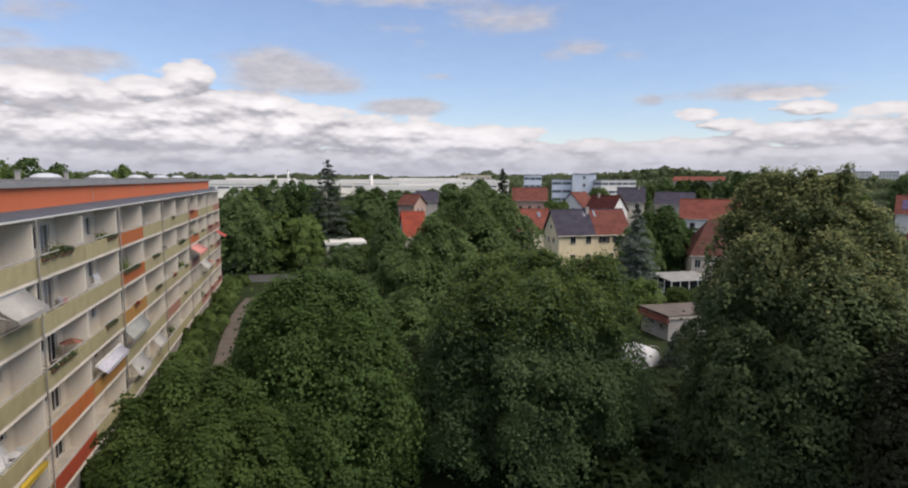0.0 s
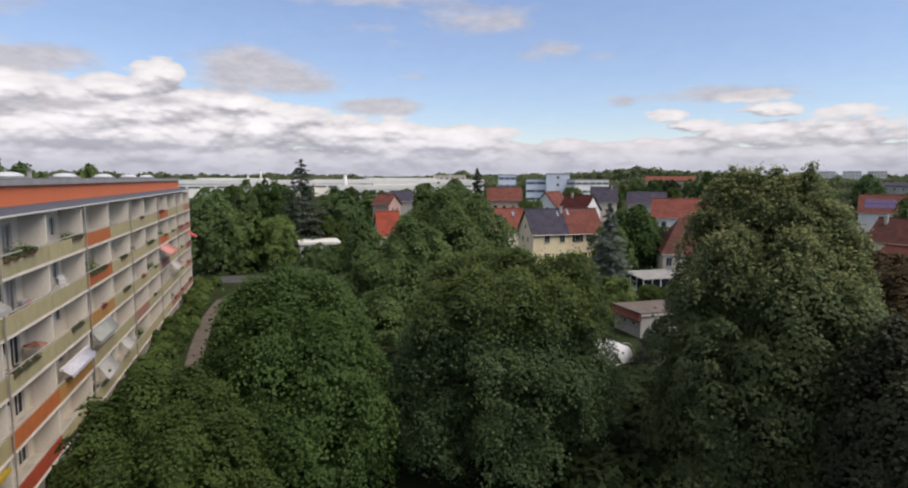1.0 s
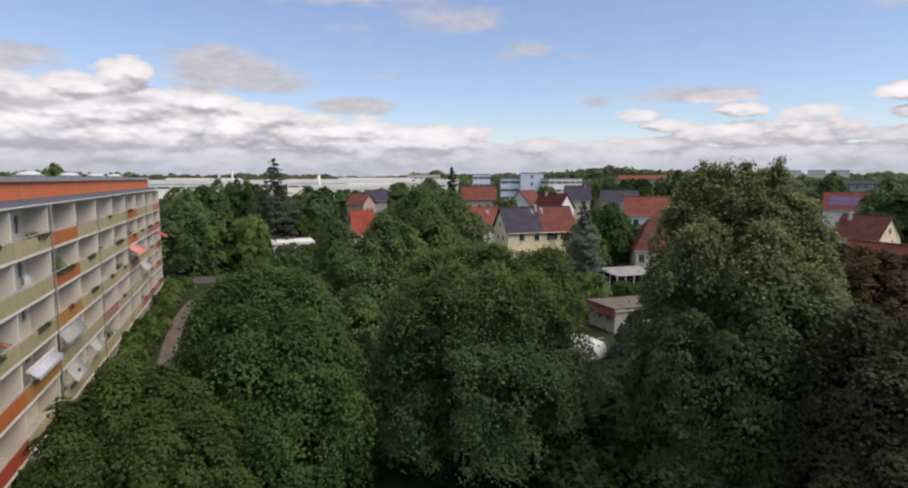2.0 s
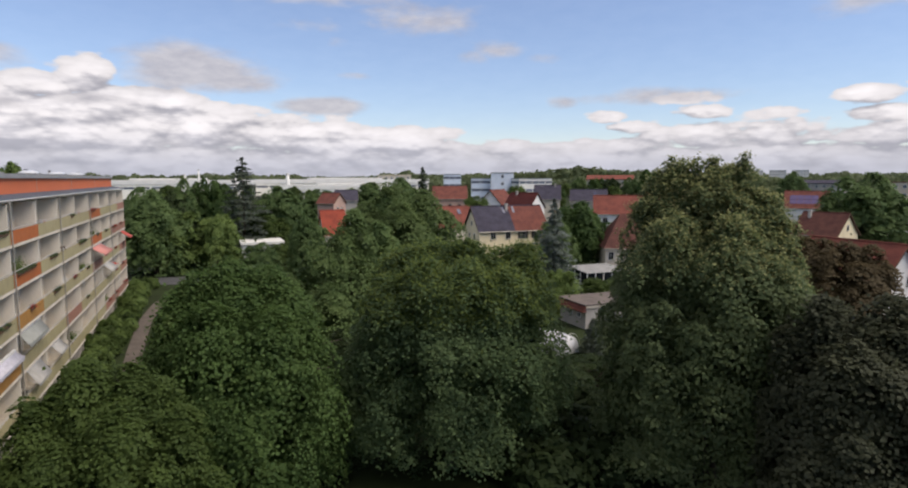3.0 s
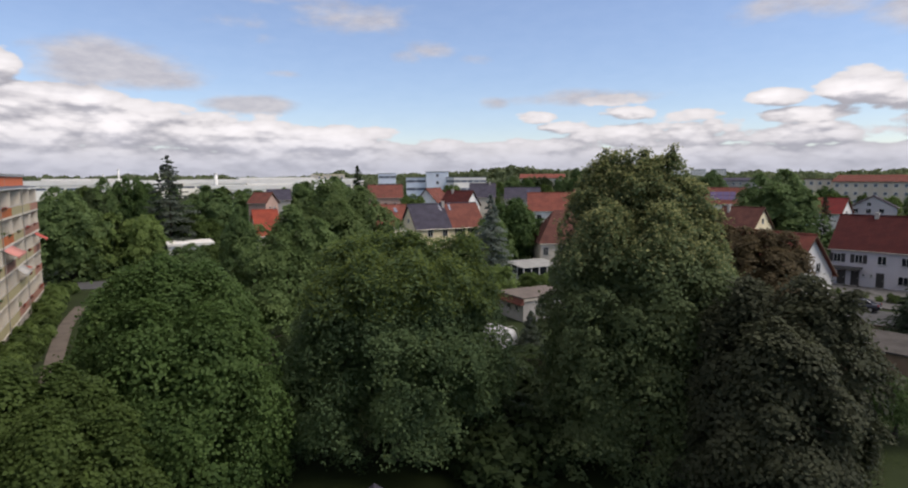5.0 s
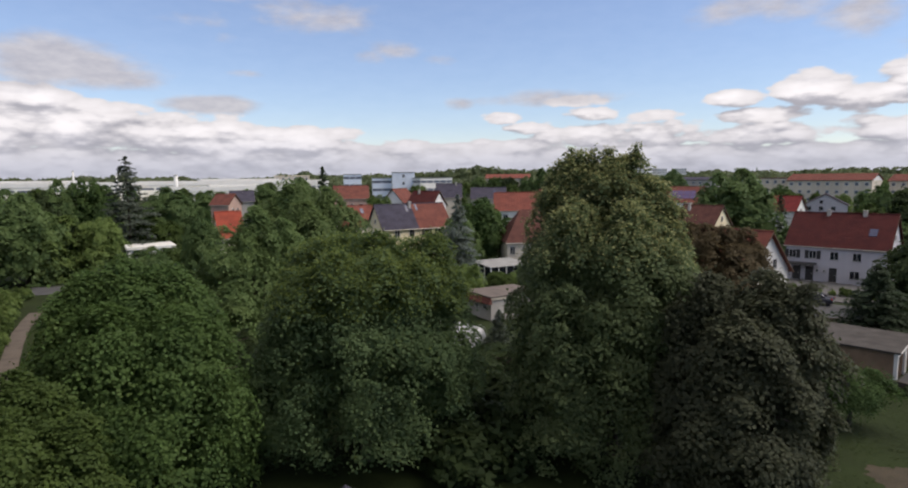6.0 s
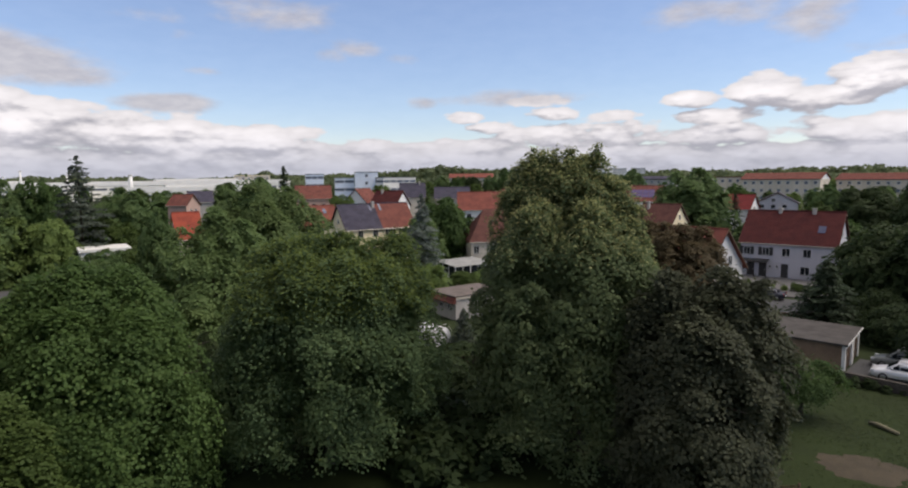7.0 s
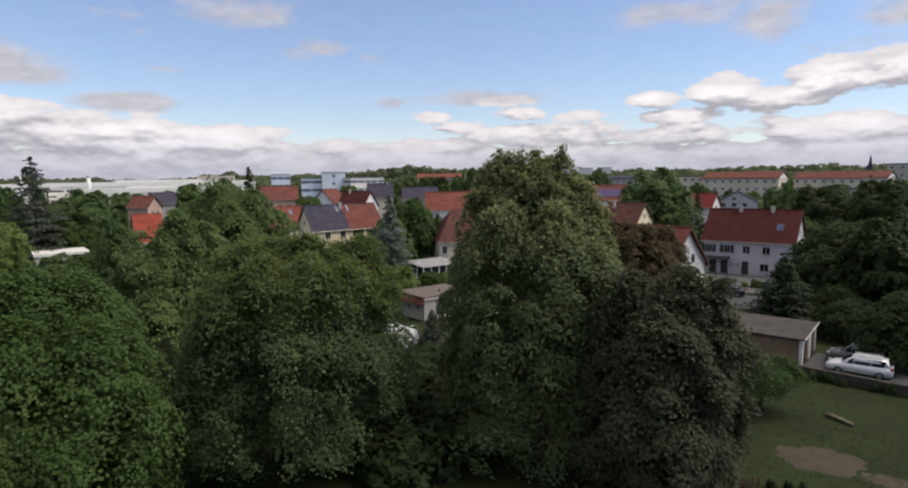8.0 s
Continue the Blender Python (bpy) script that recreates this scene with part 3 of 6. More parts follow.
# ---- apartment block ----
FRONT, BACK, Y0, BAY, STOREY, Z_TOP = -11.1, -12.55, 45.5, 6.78, 2.8, 12.43
FIRST, LAST = -5, 7
PANELS = {(0, 4): "orange", (0, 3): "orange", (0, 2): "ochre", (4, 4): "orange", (4, 3): "orange", (4, 2): "faded", (7, 4): "faded", (7, 3): "faded", (6, 3): "faded",
          (7, 2): "faded", (7, 1): "faded", (7, 0): "faded", (-2, 1): "orange", (-2, 0): "red", (-1, 1): "ochre", (2, 1): "faded", (-4, 0): "red", (6, 0): "faded", (5, 0): "faded"}


def holed_wall(holes, length, height, x0, x1):
    """One wall between x0 and x1 with openings (y0, y1, z0, z1) that go through it."""
    ys = sorted({0.0, length} | {v for h in holes for v in h[:2]})
    zs = sorted({0.0, height} | {v for h in holes for v in h[2:]})
    ny, nz = len(ys), len(zs)
    s = Shape()
    s.v = [(x, y, z) for x in (x0, x1) for y in ys for z in zs]

    def at(side, i, j):
        return side * ny * nz + i * nz + j

    def full(i, j):
        if not (0 <= i < ny - 1 and 0 <= j < nz - 1):
            return False
        y, z = (ys[i] + ys[i + 1]) / 2, (zs[j] + zs[j + 1]) / 2
        return not any(h[0] < y < h[1] and h[2] < z < h[3] for h in holes)
    for i in range(ny - 1):
        for j in range(nz - 1):
            if not full(i, j):
                continue
            s.f.append((at(1, i, j), at(1, i + 1, j), at(1, i + 1, j + 1), at(1, i, j + 1)))
            s.f.append((at(0, i, j), at(0, i, j + 1), at(0, i + 1, j + 1), at(0, i + 1, j)))
            for di, dj, a, b in ((-1, 0, (i, j), (i, j + 1)), (1, 0, (i + 1, j + 1), (i + 1, j)), (0, -1, (i + 1, j), (i, j)), (0, 1, (i, j + 1), (i + 1, j + 1))):
                if not full(i + di, j + dj):
                    s.f.append((at(0, *a), at(1, *a), at(1, *b), at(0, *b)))
    return s


def apartment_block():
    y_a, y_b = Y0 + FIRST * BAY, Y0 + (LAST + 1) * BAY
    b = thing("apartment_building", "five-storey cream panel block with orange and olive balconies", "apartment building", 0, 0)
    # rear body: back wall with real openings is built bay by bay; ends, rear and core here
    core = Shape()
    core.box(-23.5, y_a, 0, -13.2, y_b, 16.85)
    part("core_wall", core, M["cream"], b)
    for y in (y_a - 0.12, y_b):
        s = Shape()
        s.box(-23.5, y, 0, BACK, y + 0.12, 16.88)
        part("end_wall", s, M["cream"], b)
    s = Shape()
    s.box(-13.2, y_a, 15.70, BACK + 0.03, y_b, 16.90)
    part("attic_band", s, M["attic"], b, "orange painted attic band")
    for k in range(FIRST, LAST + 1, 2):
        s = Shape()
        s.box(BACK + 0.03, Y0 + k * BAY - 0.03 + (BAY if k % 2 else 0), 15.75, BACK + 0.045, Y0 + k * BAY + 0.03 + (BAY if k % 2 else 0), 16.88)
        part("joint", s, M["pipe"], b)
    s = Shape()
    s.box(-23.7, y_a - 0.25, 16.90, BACK + 0.22, y_b + 0.22, 17.22)
    part("coping", s, M["coping"], b, "grey sheet-metal roof edge")
    s = Shape()
    s.box(-23.0, y_a + 0.3, 17.224, BACK - 0.4, y_b - 0.3, 17.26)
    part("roof", s, M["felt"], b, "flat grey felt roof")
    s = Shape()
    s.prism([(BACK + 0.03, y_a, 15.78), (FRONT + 0.08, y_a, 15.58), (FRONT + 0.08, y_a, 15.44), (BACK + 0.03, y_a, 15.44)], (0, y_b - y_a + 0.1, 0))
    part("canopy", s, M["canopy"], b, "blue-grey metal canopy over the top balconies")
    s = Shape()
    s.box(FRONT + 0.08, y_a, 15.44, FRONT + 0.12, y_b + 0.1, 15.53)
    part("canopy_edge", s, M["white"], b, "pale gutter edge")
    s = Shape()
    s.box(-13.2, y_a, 0, FRONT - 0.25, y_b, 1.16)
    part("plinth", s, M["plinth"], b, "grey plastered plinth")
    # meshes shared by the bays
    slab = Shape().box(-13.2, 0, 0, FRONT, BAY, 0.20).mesh("slab", M["slab"])
    drip = Shape().box(FRONT, 0, 0.04, FRONT + 0.03, BAY, 0.11).mesh("slab_edge", M["partition"])
    wall_h = STOREY - 0.20
    wall = Shape().box(BACK - 0.02, -0.08, 0, FRONT - 0.075, 0.08, wall_h).mesh("partition", M["partition"])
    panels = {c: Shape().box(FRONT - 0.06, 0.015, 0.0, FRONT + 0.0, BAY - 0.015, 0.88).mesh("panel", M[c]) for c in ("olive", "orange", "ochre", "red", "faded")}
    rs = Shape().box(FRONT - 0.06, 0.01, 0.0, FRONT - 0.01, BAY - 0.01, 0.05)
    for i in range(1, 6):
        rs.box(FRONT - 0.05, i * BAY / 6 - 0.02, -0.12, FRONT - 0.02, i * BAY / 6 + 0.02, 0.0)
    rail = rs.mesh("handrail", M["rail"])
    # back wall of one loggia with two windows and a door left open as holes
    with_door = [(0.9, 2.1, 0.95, 2.25), (3.0, 4.3, 0.95, 2.25), (4.6, 5.9, 0.06, 2.25)]
    with_window = [(0.6, 1.6, 0.06, 2.25), (2.2, 3.6, 0.95, 2.25), (5.05, 6.0, 0.95, 2.2)]
    back = [holed_wall(h, BAY, wall_h, -13.2, BACK).mesh("back_wall", M["cream"]) for h in (with_door, with_window)]

    def framed(w, h, bars):
        s = Shape()
        t = 0.07
        for x0, x1, z0, z1 in [(0, t, 0, h), (w - t, w, 0, h), (t, w - t, 0, t), (t, w - t, h - t, h)] + [(bb * w - t / 2, bb * w + t / 2, t, h - t) for bb in bars]:
            s.box(BACK - 0.16, x0, z0, BACK - 0.08, x1, z1)
        return s.mesh("window_frame", M["white"]), Shape().box(BACK - 0.14, t, t, BACK - 0.12, w - t, h - t).mesh("pane", M["glass"])
    win = {h: framed(h[1] - h[0], h[3] - h[2], (0.5,)) for h in with_door + with_window}
    cur = Shape()
    for i in range(7):
        cur.box(BACK - 0.30, 0.05 + 0.1 * i, 0.1, BACK - 0.27 + 0.03 * (i % 2), 0.15 + 0.1 * i, 2.1)
    curtain = cur.mesh("curtain", M["curtain"])
    rng = random.Random(5)
    for k in range(FIRST, LAST + 1):
        y = Y0 + k * BAY
        for f in range(5):
            z = Z_TOP - (4 - f) * STOREY
            loggia = placed("balcony", slab, b, 0, y, z)
            placed("slab_edge", drip, loggia)
            colour = PANELS.get((k, f), "olive")
            placed("panel", panels[colour], loggia, 0, 0, 0.22, label=f"{dict(olive='olive-cream', faded='faded red').get(colour, colour)} balcony front panel")
            placed("handrail", rail, loggia, 0, 0, 1.22)
            placed("back_wall", back[k % 2], loggia, 0, 0, 0.20)
            holes = with_window if k % 2 else with_door
            drawn = k % 2 == 0 and (f > 2 or rng.random() < 0.5)
            for h in holes:
                door = h[2] < 0.5
                placed("balcony_door" if door else "window", win[h][0], loggia, 0, h[0], 0.20 + h[2])
                if not (door and drawn):
                    placed("pane", win[h][1], loggia, 0, h[0], 0.20 + h[2])
            if drawn:
                placed("curtain", curtain, loggia, 0, 4.85, 0.22, label="pale lilac curtain in the open balcony door")
    for k in range(FIRST, LAST + 2):
        for f in range(5):
            placed("partition", wall, b, 0, Y0 + k * BAY, Z_TOP - (4 - f) * STOREY + 0.20)
    for k in range(FIRST + 1, LAST + 1, 2):
        s = Shape()
        s.tube([(FRONT + 0.10, Y0 + k * BAY, 0.1), (FRONT + 0.10, Y0 + k * BAY, 15.45)], [0.045, 0.045], 8)
        part("downpipe", s, M["pipe"], b, "zinc rain downpipe")
    foot = Shape().box(-13.2, -0.1, 0.0, FRONT - 0.1, 0.1, 1.2).mesh("footing", M["plinth"])
    for k in range(FIRST, LAST + 2):
        placed("footing", foot, b, 0, Y0 + k * BAY, 0)
    # things on the roof
    dome = Shape()
    for i in range(5):
        r = math.cos(i / 5 * math.pi / 2)
        for a in range(16):
            w = 2 * math.pi * a / 16
            c, sn = math.cos(w), math.sin(w)
            e = 0.6
            dome.v.append((0.8 * r * math.copysign(abs(c) ** e, c), 1.25 * r * math.copysign(abs(sn) ** e, sn), 0.16 + 0.30 * math.sin(i / 5 * math.pi / 2)))
    dome.v.append((0, 0, 0.46))
    for i in range(4):
        for a in range(16):
            dome.f.append((i * 16 + a, i * 16 + (a + 1) % 16, (i + 1) * 16 + (a + 1) % 16, (i + 1) * 16 + a))
    dome.f += [(64 + a, 64 + (a + 1) % 16, 80) for a in range(16)]
    dm = dome.mesh("dome", M["dome"], True)
    kb = Shape().box(-0.85, -1.3, 0, 0.85, 1.3, 0.16).mesh("upstand", M["coping"])
    for y in (35.5, 47.6, 59.5, 72.0, 84.0, 95.0):
        t = thing("skylight", "low white plastic rooflight dome on the flat roof", "skylight", -16.0, y, 17.26, group="rooflights of the block")
        placed("upstand", kb, t)
        placed("dome", dm, t)
    vs = Shape().box(-0.13, -0.13, 0, 0.13, 0.13, 0.55).mesh("shaft", M["plaster_grey"])
    cs = Shape().box(-0.20, -0.20, 0.62, 0.20, 0.20, 0.67)
    for dx in (-0.1, 0.1):
        for dy in (-0.1, 0.1):
            cs.box(dx - 0.03, dy - 0.03, 0.55, dx + 0.03, dy + 0.03, 0.62)
    cp = cs.mesh("cowl", M["coping"])
    for y in (41.5, 48.3, 57.5, 69.0, 79.5, 90.0):
        t = thing("roof_vent", "small grey rendered ventilation stack with a metal cowl", "roof vent", -18.0, y, 17.26, group="vents on the block roof")
        placed("shaft", vs, t)
        placed("cowl", cp, t)


# ---- trees ----
def leaf_cards(pos, normal, size, rng, aspect=0.8, three=False):
    n = len(pos)
    normal = normal / (np.linalg.norm(normal, axis=1, keepdims=True) + 1e-9)
    r = rng.normal(size=(n, 3))
    a = np.cross(normal, r)
    a /= np.linalg.norm(a, axis=1, keepdims=True) + 1e-9
    b = np.cross(normal, a)
    s = (size * rng.uniform(0.65, 1.3, n))[:, None]
    lift = normal * s * rng.uniform(-0.2, 0.25, n)[:, None]
    if three:
        return np.stack([pos - a * s * 0.75 + lift, pos + a * s * 0.45 - b * s * 0.62 * aspect, pos + a * s * 0.45 + b * s * 0.62 * aspect], axis=1)
    return np.stack([pos - a * s * 0.5, pos - b * s * 0.5 * aspect + lift, pos + a * s * 0.5, pos + b * s * 0.5 * aspect + lift], axis=1)


def crown_points(rng, n, rx, rz, puffs, belly=0.35, sharp=1.7, inner=0.12, rough=1.0, flat=0.62, tuft=0.2, droop=0.35):
    """Leaf places and outward ways of a crown of leafy tufts; belly: height of the widest ring, sharp: how full the top is."""
    h = rng.beta(1.3, 0.95, puffs)
    up = np.clip((h - belly) / (1 - belly), 0, 1)
    low = np.clip(h / belly, 0, 1)
    w = np.where(h > belly, (1 - up ** sharp) ** 0.72, 0.72 + 0.28 * np.sin(low * math.pi / 2))
    a = rng.uniform(0, 2 * math.pi, puffs)
    lobes = 1 + 0.10 * rough * np.sin(3 * a + 5 * h + 1.0) + 0.07 * rough * np.sin(7 * a - 9 * h)
    f = np.sqrt(rng.uniform(0.45, 1.0, puffs)) * lobes
    r = rx * tuft * rng.uniform(0.4, 1.0, puffs) ** 1.2 * 1.5
    reach = np.maximum(rx * w * f - 0.55 * r, 0)
    c = np.stack([reach * np.cos(a), reach * np.sin(a), (h * 2 - 1) * (rz - 0.3 * r)], axis=1)
    k = rng.choice(puffs, n, p=r ** 2 / (r ** 2).sum())
    # every spray is a small roof of leaves that looks up and outwards and droops at its rim
    axis = np.stack([np.cos(a) * (0.25 + 0.75 * w), np.sin(a) * (0.25 + 0.75 * w), 0.42 + 0.75 * up], axis=1) + rng.normal(size=(puffs, 3)) * 0.25
    axis /= np.linalg.norm(axis, axis=1, keepdims=True)
    side = np.cross(axis, np.array([0.13, -0.31, 0.94]))
    side /= np.linalg.norm(side, axis=1, keepdims=True) + 1e-9
    other = np.cross(axis, side)
    long = rng.uniform(0.75, 1.45, puffs)
    th, q = rng.uniform(0, 2 * math.pi, n), np.sqrt(rng.random(n)) * (1 + 0.22 * np.sin(5 * rng.random(n) * 6.28))
    across = side[k] * (np.cos(th) * long[k])[:, None] + other[k] * (np.sin(th) / long[k])[:, None]
    rim = r[k] * q
    p = c[k] + across * (rim * 1.35)[:, None] + axis[k] * (r[k] * (0.55 * flat * (1 - q ** 2) + rng.normal(size=n) * 0.09))[:, None]
    p[:, 2] -= droop * r[k] * q ** 2
    nrm = axis[k] * 0.9 + across * (0.4 * q)[:, None] + rng.normal(size=(n, 3)) * 0.30 + np.array([0, 0, 0.25])
    deep = rng.random(n) < inner
    m = int(deep.sum())
    p[deep] = c[k[deep]] * np.array([1, 1, 1.0]) * rng.uniform(0.68, 1.0, m)[:, None] + rng.normal(size=(m, 3)) * (r[k[deep]] * 0.6)[:, None]
    nrm[deep] = rng.normal(size=(m, 3))
    return p, nrm, c


def tree_meshes(seed, lobes, leaves, size, material, puffs=90, belly=0.35, sharp=1.7, rough=1.0, trunk=0.28, limbs=9, inner=0.12, flat=0.62, tuft=0.2, three=False, droop=0.35):
    """Trunk with limbs, and crown, of a tree standing at the origin. lobes: (x, y, bottom, top, radius) of the boughs that make up the crown."""
    rng = np.random.default_rng(seed)
    share = np.array([r * (r + t - l) for _, _, l, t, r in lobes])
    share = share / share.sum()
    cards, ends = [], []
    for (lx, ly, low, top, r), f in zip(lobes, share):
        p, nrm, c = crown_points(rng, int(leaves * f), r, (top - low) / 2, max(int(puffs * f), 46), belly, sharp, inner, rough, flat, tuft * (max(l[4] for l in lobes) / r) ** 0.65, droop)
        shift = np.array([lx, ly, (top + low) / 2])
        p = p + shift
        p[:, 2] = np.maximum(p[:, 2], 0.12)
        cards.append(leaf_cards(p, nrm, size, rng, 0.8, three))
        ends.append(c + shift)
    crown = quads_mesh("crown", np.concatenate(cards), material)
    ends = np.concatenate(ends)
    top, low = max(l[3] for l in lobes), min(l[2] for l in lobes)
    s = Shape()
    lean = rng.normal(size=2) * 0.25
    hs = np.linspace(0, top * 0.82, 7)
    line = [(lean[0] * math.sin(h * 0.35), lean[1] * math.sin(h * 0.3), h) for h in hs]
    s.tube(line, [trunk * (1.35 if i == 0 else 1 - 0.85 * i / 6) for i in range(7)], 9)
    for i in range(limbs):
        q = ends[rng.integers(len(ends))]
        h = rng.uniform(low + 0.1 * (top - low), low + 0.6 * (top - low))
        a = np.array([line[2][0] * 0.5, line[2][1] * 0.5, h])
        e = np.array([q[0], q[1], max(q[2], h + 0.3)])
        m = (a + e) / 2 + np.array([0, 0, -0.2])
        s.tube([tuple(a), tuple(m), tuple(e)], [trunk * 0.42, trunk * 0.26, trunk * 0.07], 6)
    return s.mesh("trunk", M["bark"], True), crown


def tree(name, label, category, x, y, boughs, seed, leaves, size, material, group="", tips=None, **more):
    """boughs: (metres across, metres back, bottom, top, radius), across and back as seen from the camera's side."""
    z0 = rise(x, y)
    t = thing(name, label, category, x, y, z0, group=group)
    d = math.hypot(x, y)
    fx, fy = x / d, y / d
    lobes = [(a * fy + b * fx, -a * fx + b * fy, low, top - z0, r) for a, b, low, top, r in boughs]
    tr, cr = tree_meshes(seed, lobes, leaves, size, M[material], **more)
    part("trunk", tr, None, t, "grey-brown bark trunk with limbs")
    part("crown", cr, None, t)
    if tips:
        # pale flowers and leaf tips, densest at the top, paint sunlight on the crown
        kind, count, low, label = tips
        co = np.empty(len(cr.vertices) * 3, dtype=np.float32)
        cr.vertices.foreach_get("co", co)
        co = co.reshape(-1, 4, 3).mean(axis=1)
        rng = np.random.default_rng(seed + 500)
        high = max(b[3] for b in boughs)
        chance = np.clip((co[:, 2] - low) / (high - low), 0.002, 1) ** 2.3
        pick = rng.choice(len(co), count, replace=False, p=chance / chance.sum())
        at = co[pick] + rng.normal(size=(count, 3)) * 0.10 + np.array([0, 0, 0.05])
        way = rng.normal(size=(count, 3)) * 0.45 + np.array([0, 0, 1.0])
        part("new_growth", quads_mesh("new_growth", leaf_cards(at, way, size * 0.7, rng, 0.7, True), M[kind]), None, t, label)
    return t


def conifer_meshes(seed, height, rx, whorls, per, material, card=0.34, droop=0.35, bare=0.05):
    rng = np.random.default_rng(seed)
    pos, nrm = [], []
    s = Shape()
    s.tube([(0, 0, 0), (0.05, 0, height * 0.5), (0, 0, height)], [0.05 + height * 0.014, height * 0.009, 0.02], 8)
    for w in range(whorls):
        f = w / (whorls - 1)
        h = height * (bare + (1 - bare) * f ** 0.92)
        reach = rx * (1 - f) ** 0.8 * rng.uniform(0.75, 1.2) + 0.12
        for k in range(per):
            a = 2 * math.pi * (k + rng.random()) / per
            hb = h + rng.normal() * height / whorls * 0.6
            r = reach * rng.uniform(0.5, 1.2)
            n = max(int(r / card * 5), 5)
            u = np.sqrt(rng.uniform(0.02, 1, n))
            side = rng.normal(size=n) * 0.22 * r * (1 - 0.6 * u)
            zz = np.minimum(hb, height) - droop * r * u ** 1.2 + 0.14 * r * u ** 3 + rng.normal(size=n) * 0.06
            pos.append(np.stack([np.cos(a) * r * u - np.sin(a) * side, np.sin(a) * r * u + np.cos(a) * side, zz], 1))
            nrm.append(np.stack([np.cos(a) * 0.35 + rng.normal(size=n) * 0.4, np.sin(a) * 0.35 + rng.normal(size=n) * 0.4, np.ones(n)], 1))
        if w % 2 == 0 and w < whorls - 3:
            a = rng.uniform(0, 6.28)
            s.tube([(0, 0, h), (math.cos(a) * reach * 0.8, math.sin(a) * reach * 0.8, h - droop * reach * 0.7)], [0.05, 0.012], 5)
    pos, nrm = np.concatenate(pos), np.concatenate(nrm)
    return s.mesh("trunk", M["bark"], True), quads_mesh("needles", leaf_cards(pos, nrm, card, rng, 0.5), material)


def conifer(name, label, x, y, top, rx, seed, material, whorls=26, per=9, z=None, **more):
    z0 = rise(x, y) if z is None else z
    t = thing(name, label, "conifer", x, y, z0)
    tr, cr = conifer_meshes(seed, top - z0, rx, whorls, per, M[material], **more)
    part("trunk", tr, None, t, "straight brown conifer trunk")
    part("needles", cr, None, t)
    return t


# ---- houses ----
def window_set(w, h, cross=True):
    s = Shape()
    t = 0.05
    for x0, x1, z0, z1 in [(-w / 2, -w / 2 + t, 0, h), (w / 2 - t, w / 2, 0, h), (-w / 2 + t, w / 2 - t, 0, t), (-w / 2 + t, w / 2 - t, h - t, h)] + \
            ([(-t / 2, t / 2, t, h - t)] if cross else []):
        s.box(x0, -0.07, z0, x1, 0.03, z1)
    sill = Shape().box(-w / 2 - 0.06, -0.14, -0.06, w / 2 + 0.06, 0.02, 0.0)
    return s.mesh("window", M["white"]), Shape().box(-w / 2 + t, -0.04, t, w / 2 - t, -0.01, h - t).mesh("pane", M["glass"]), sill.mesh("sill", M["kerb"])


WINDOWS = {}


def window(parent, x, y, z, turn, w=1.1, h=1.3, shutters=False, cross=True):
    key = (w, h, cross)
    if key not in WINDOWS:
        WINDOWS[key] = window_set(w, h, cross)
    fr, pane, sill = WINDOWS[key]
    ob = placed("window", fr, parent, x, y, z, turn, "white-framed window")
    placed("pane", pane, ob)
    placed("sill", sill, ob)
    if shutters:
        for sgn in (-1, 1):
            part("shutter", Shape().box(sgn * (w / 2 + 0.30) - 0.27, -0.09, -0.02, sgn * (w / 2 + 0.30) + 0.27, -0.03, h + 0.02), M["shutter"], ob, "dark folded-back shutter")
    return ob


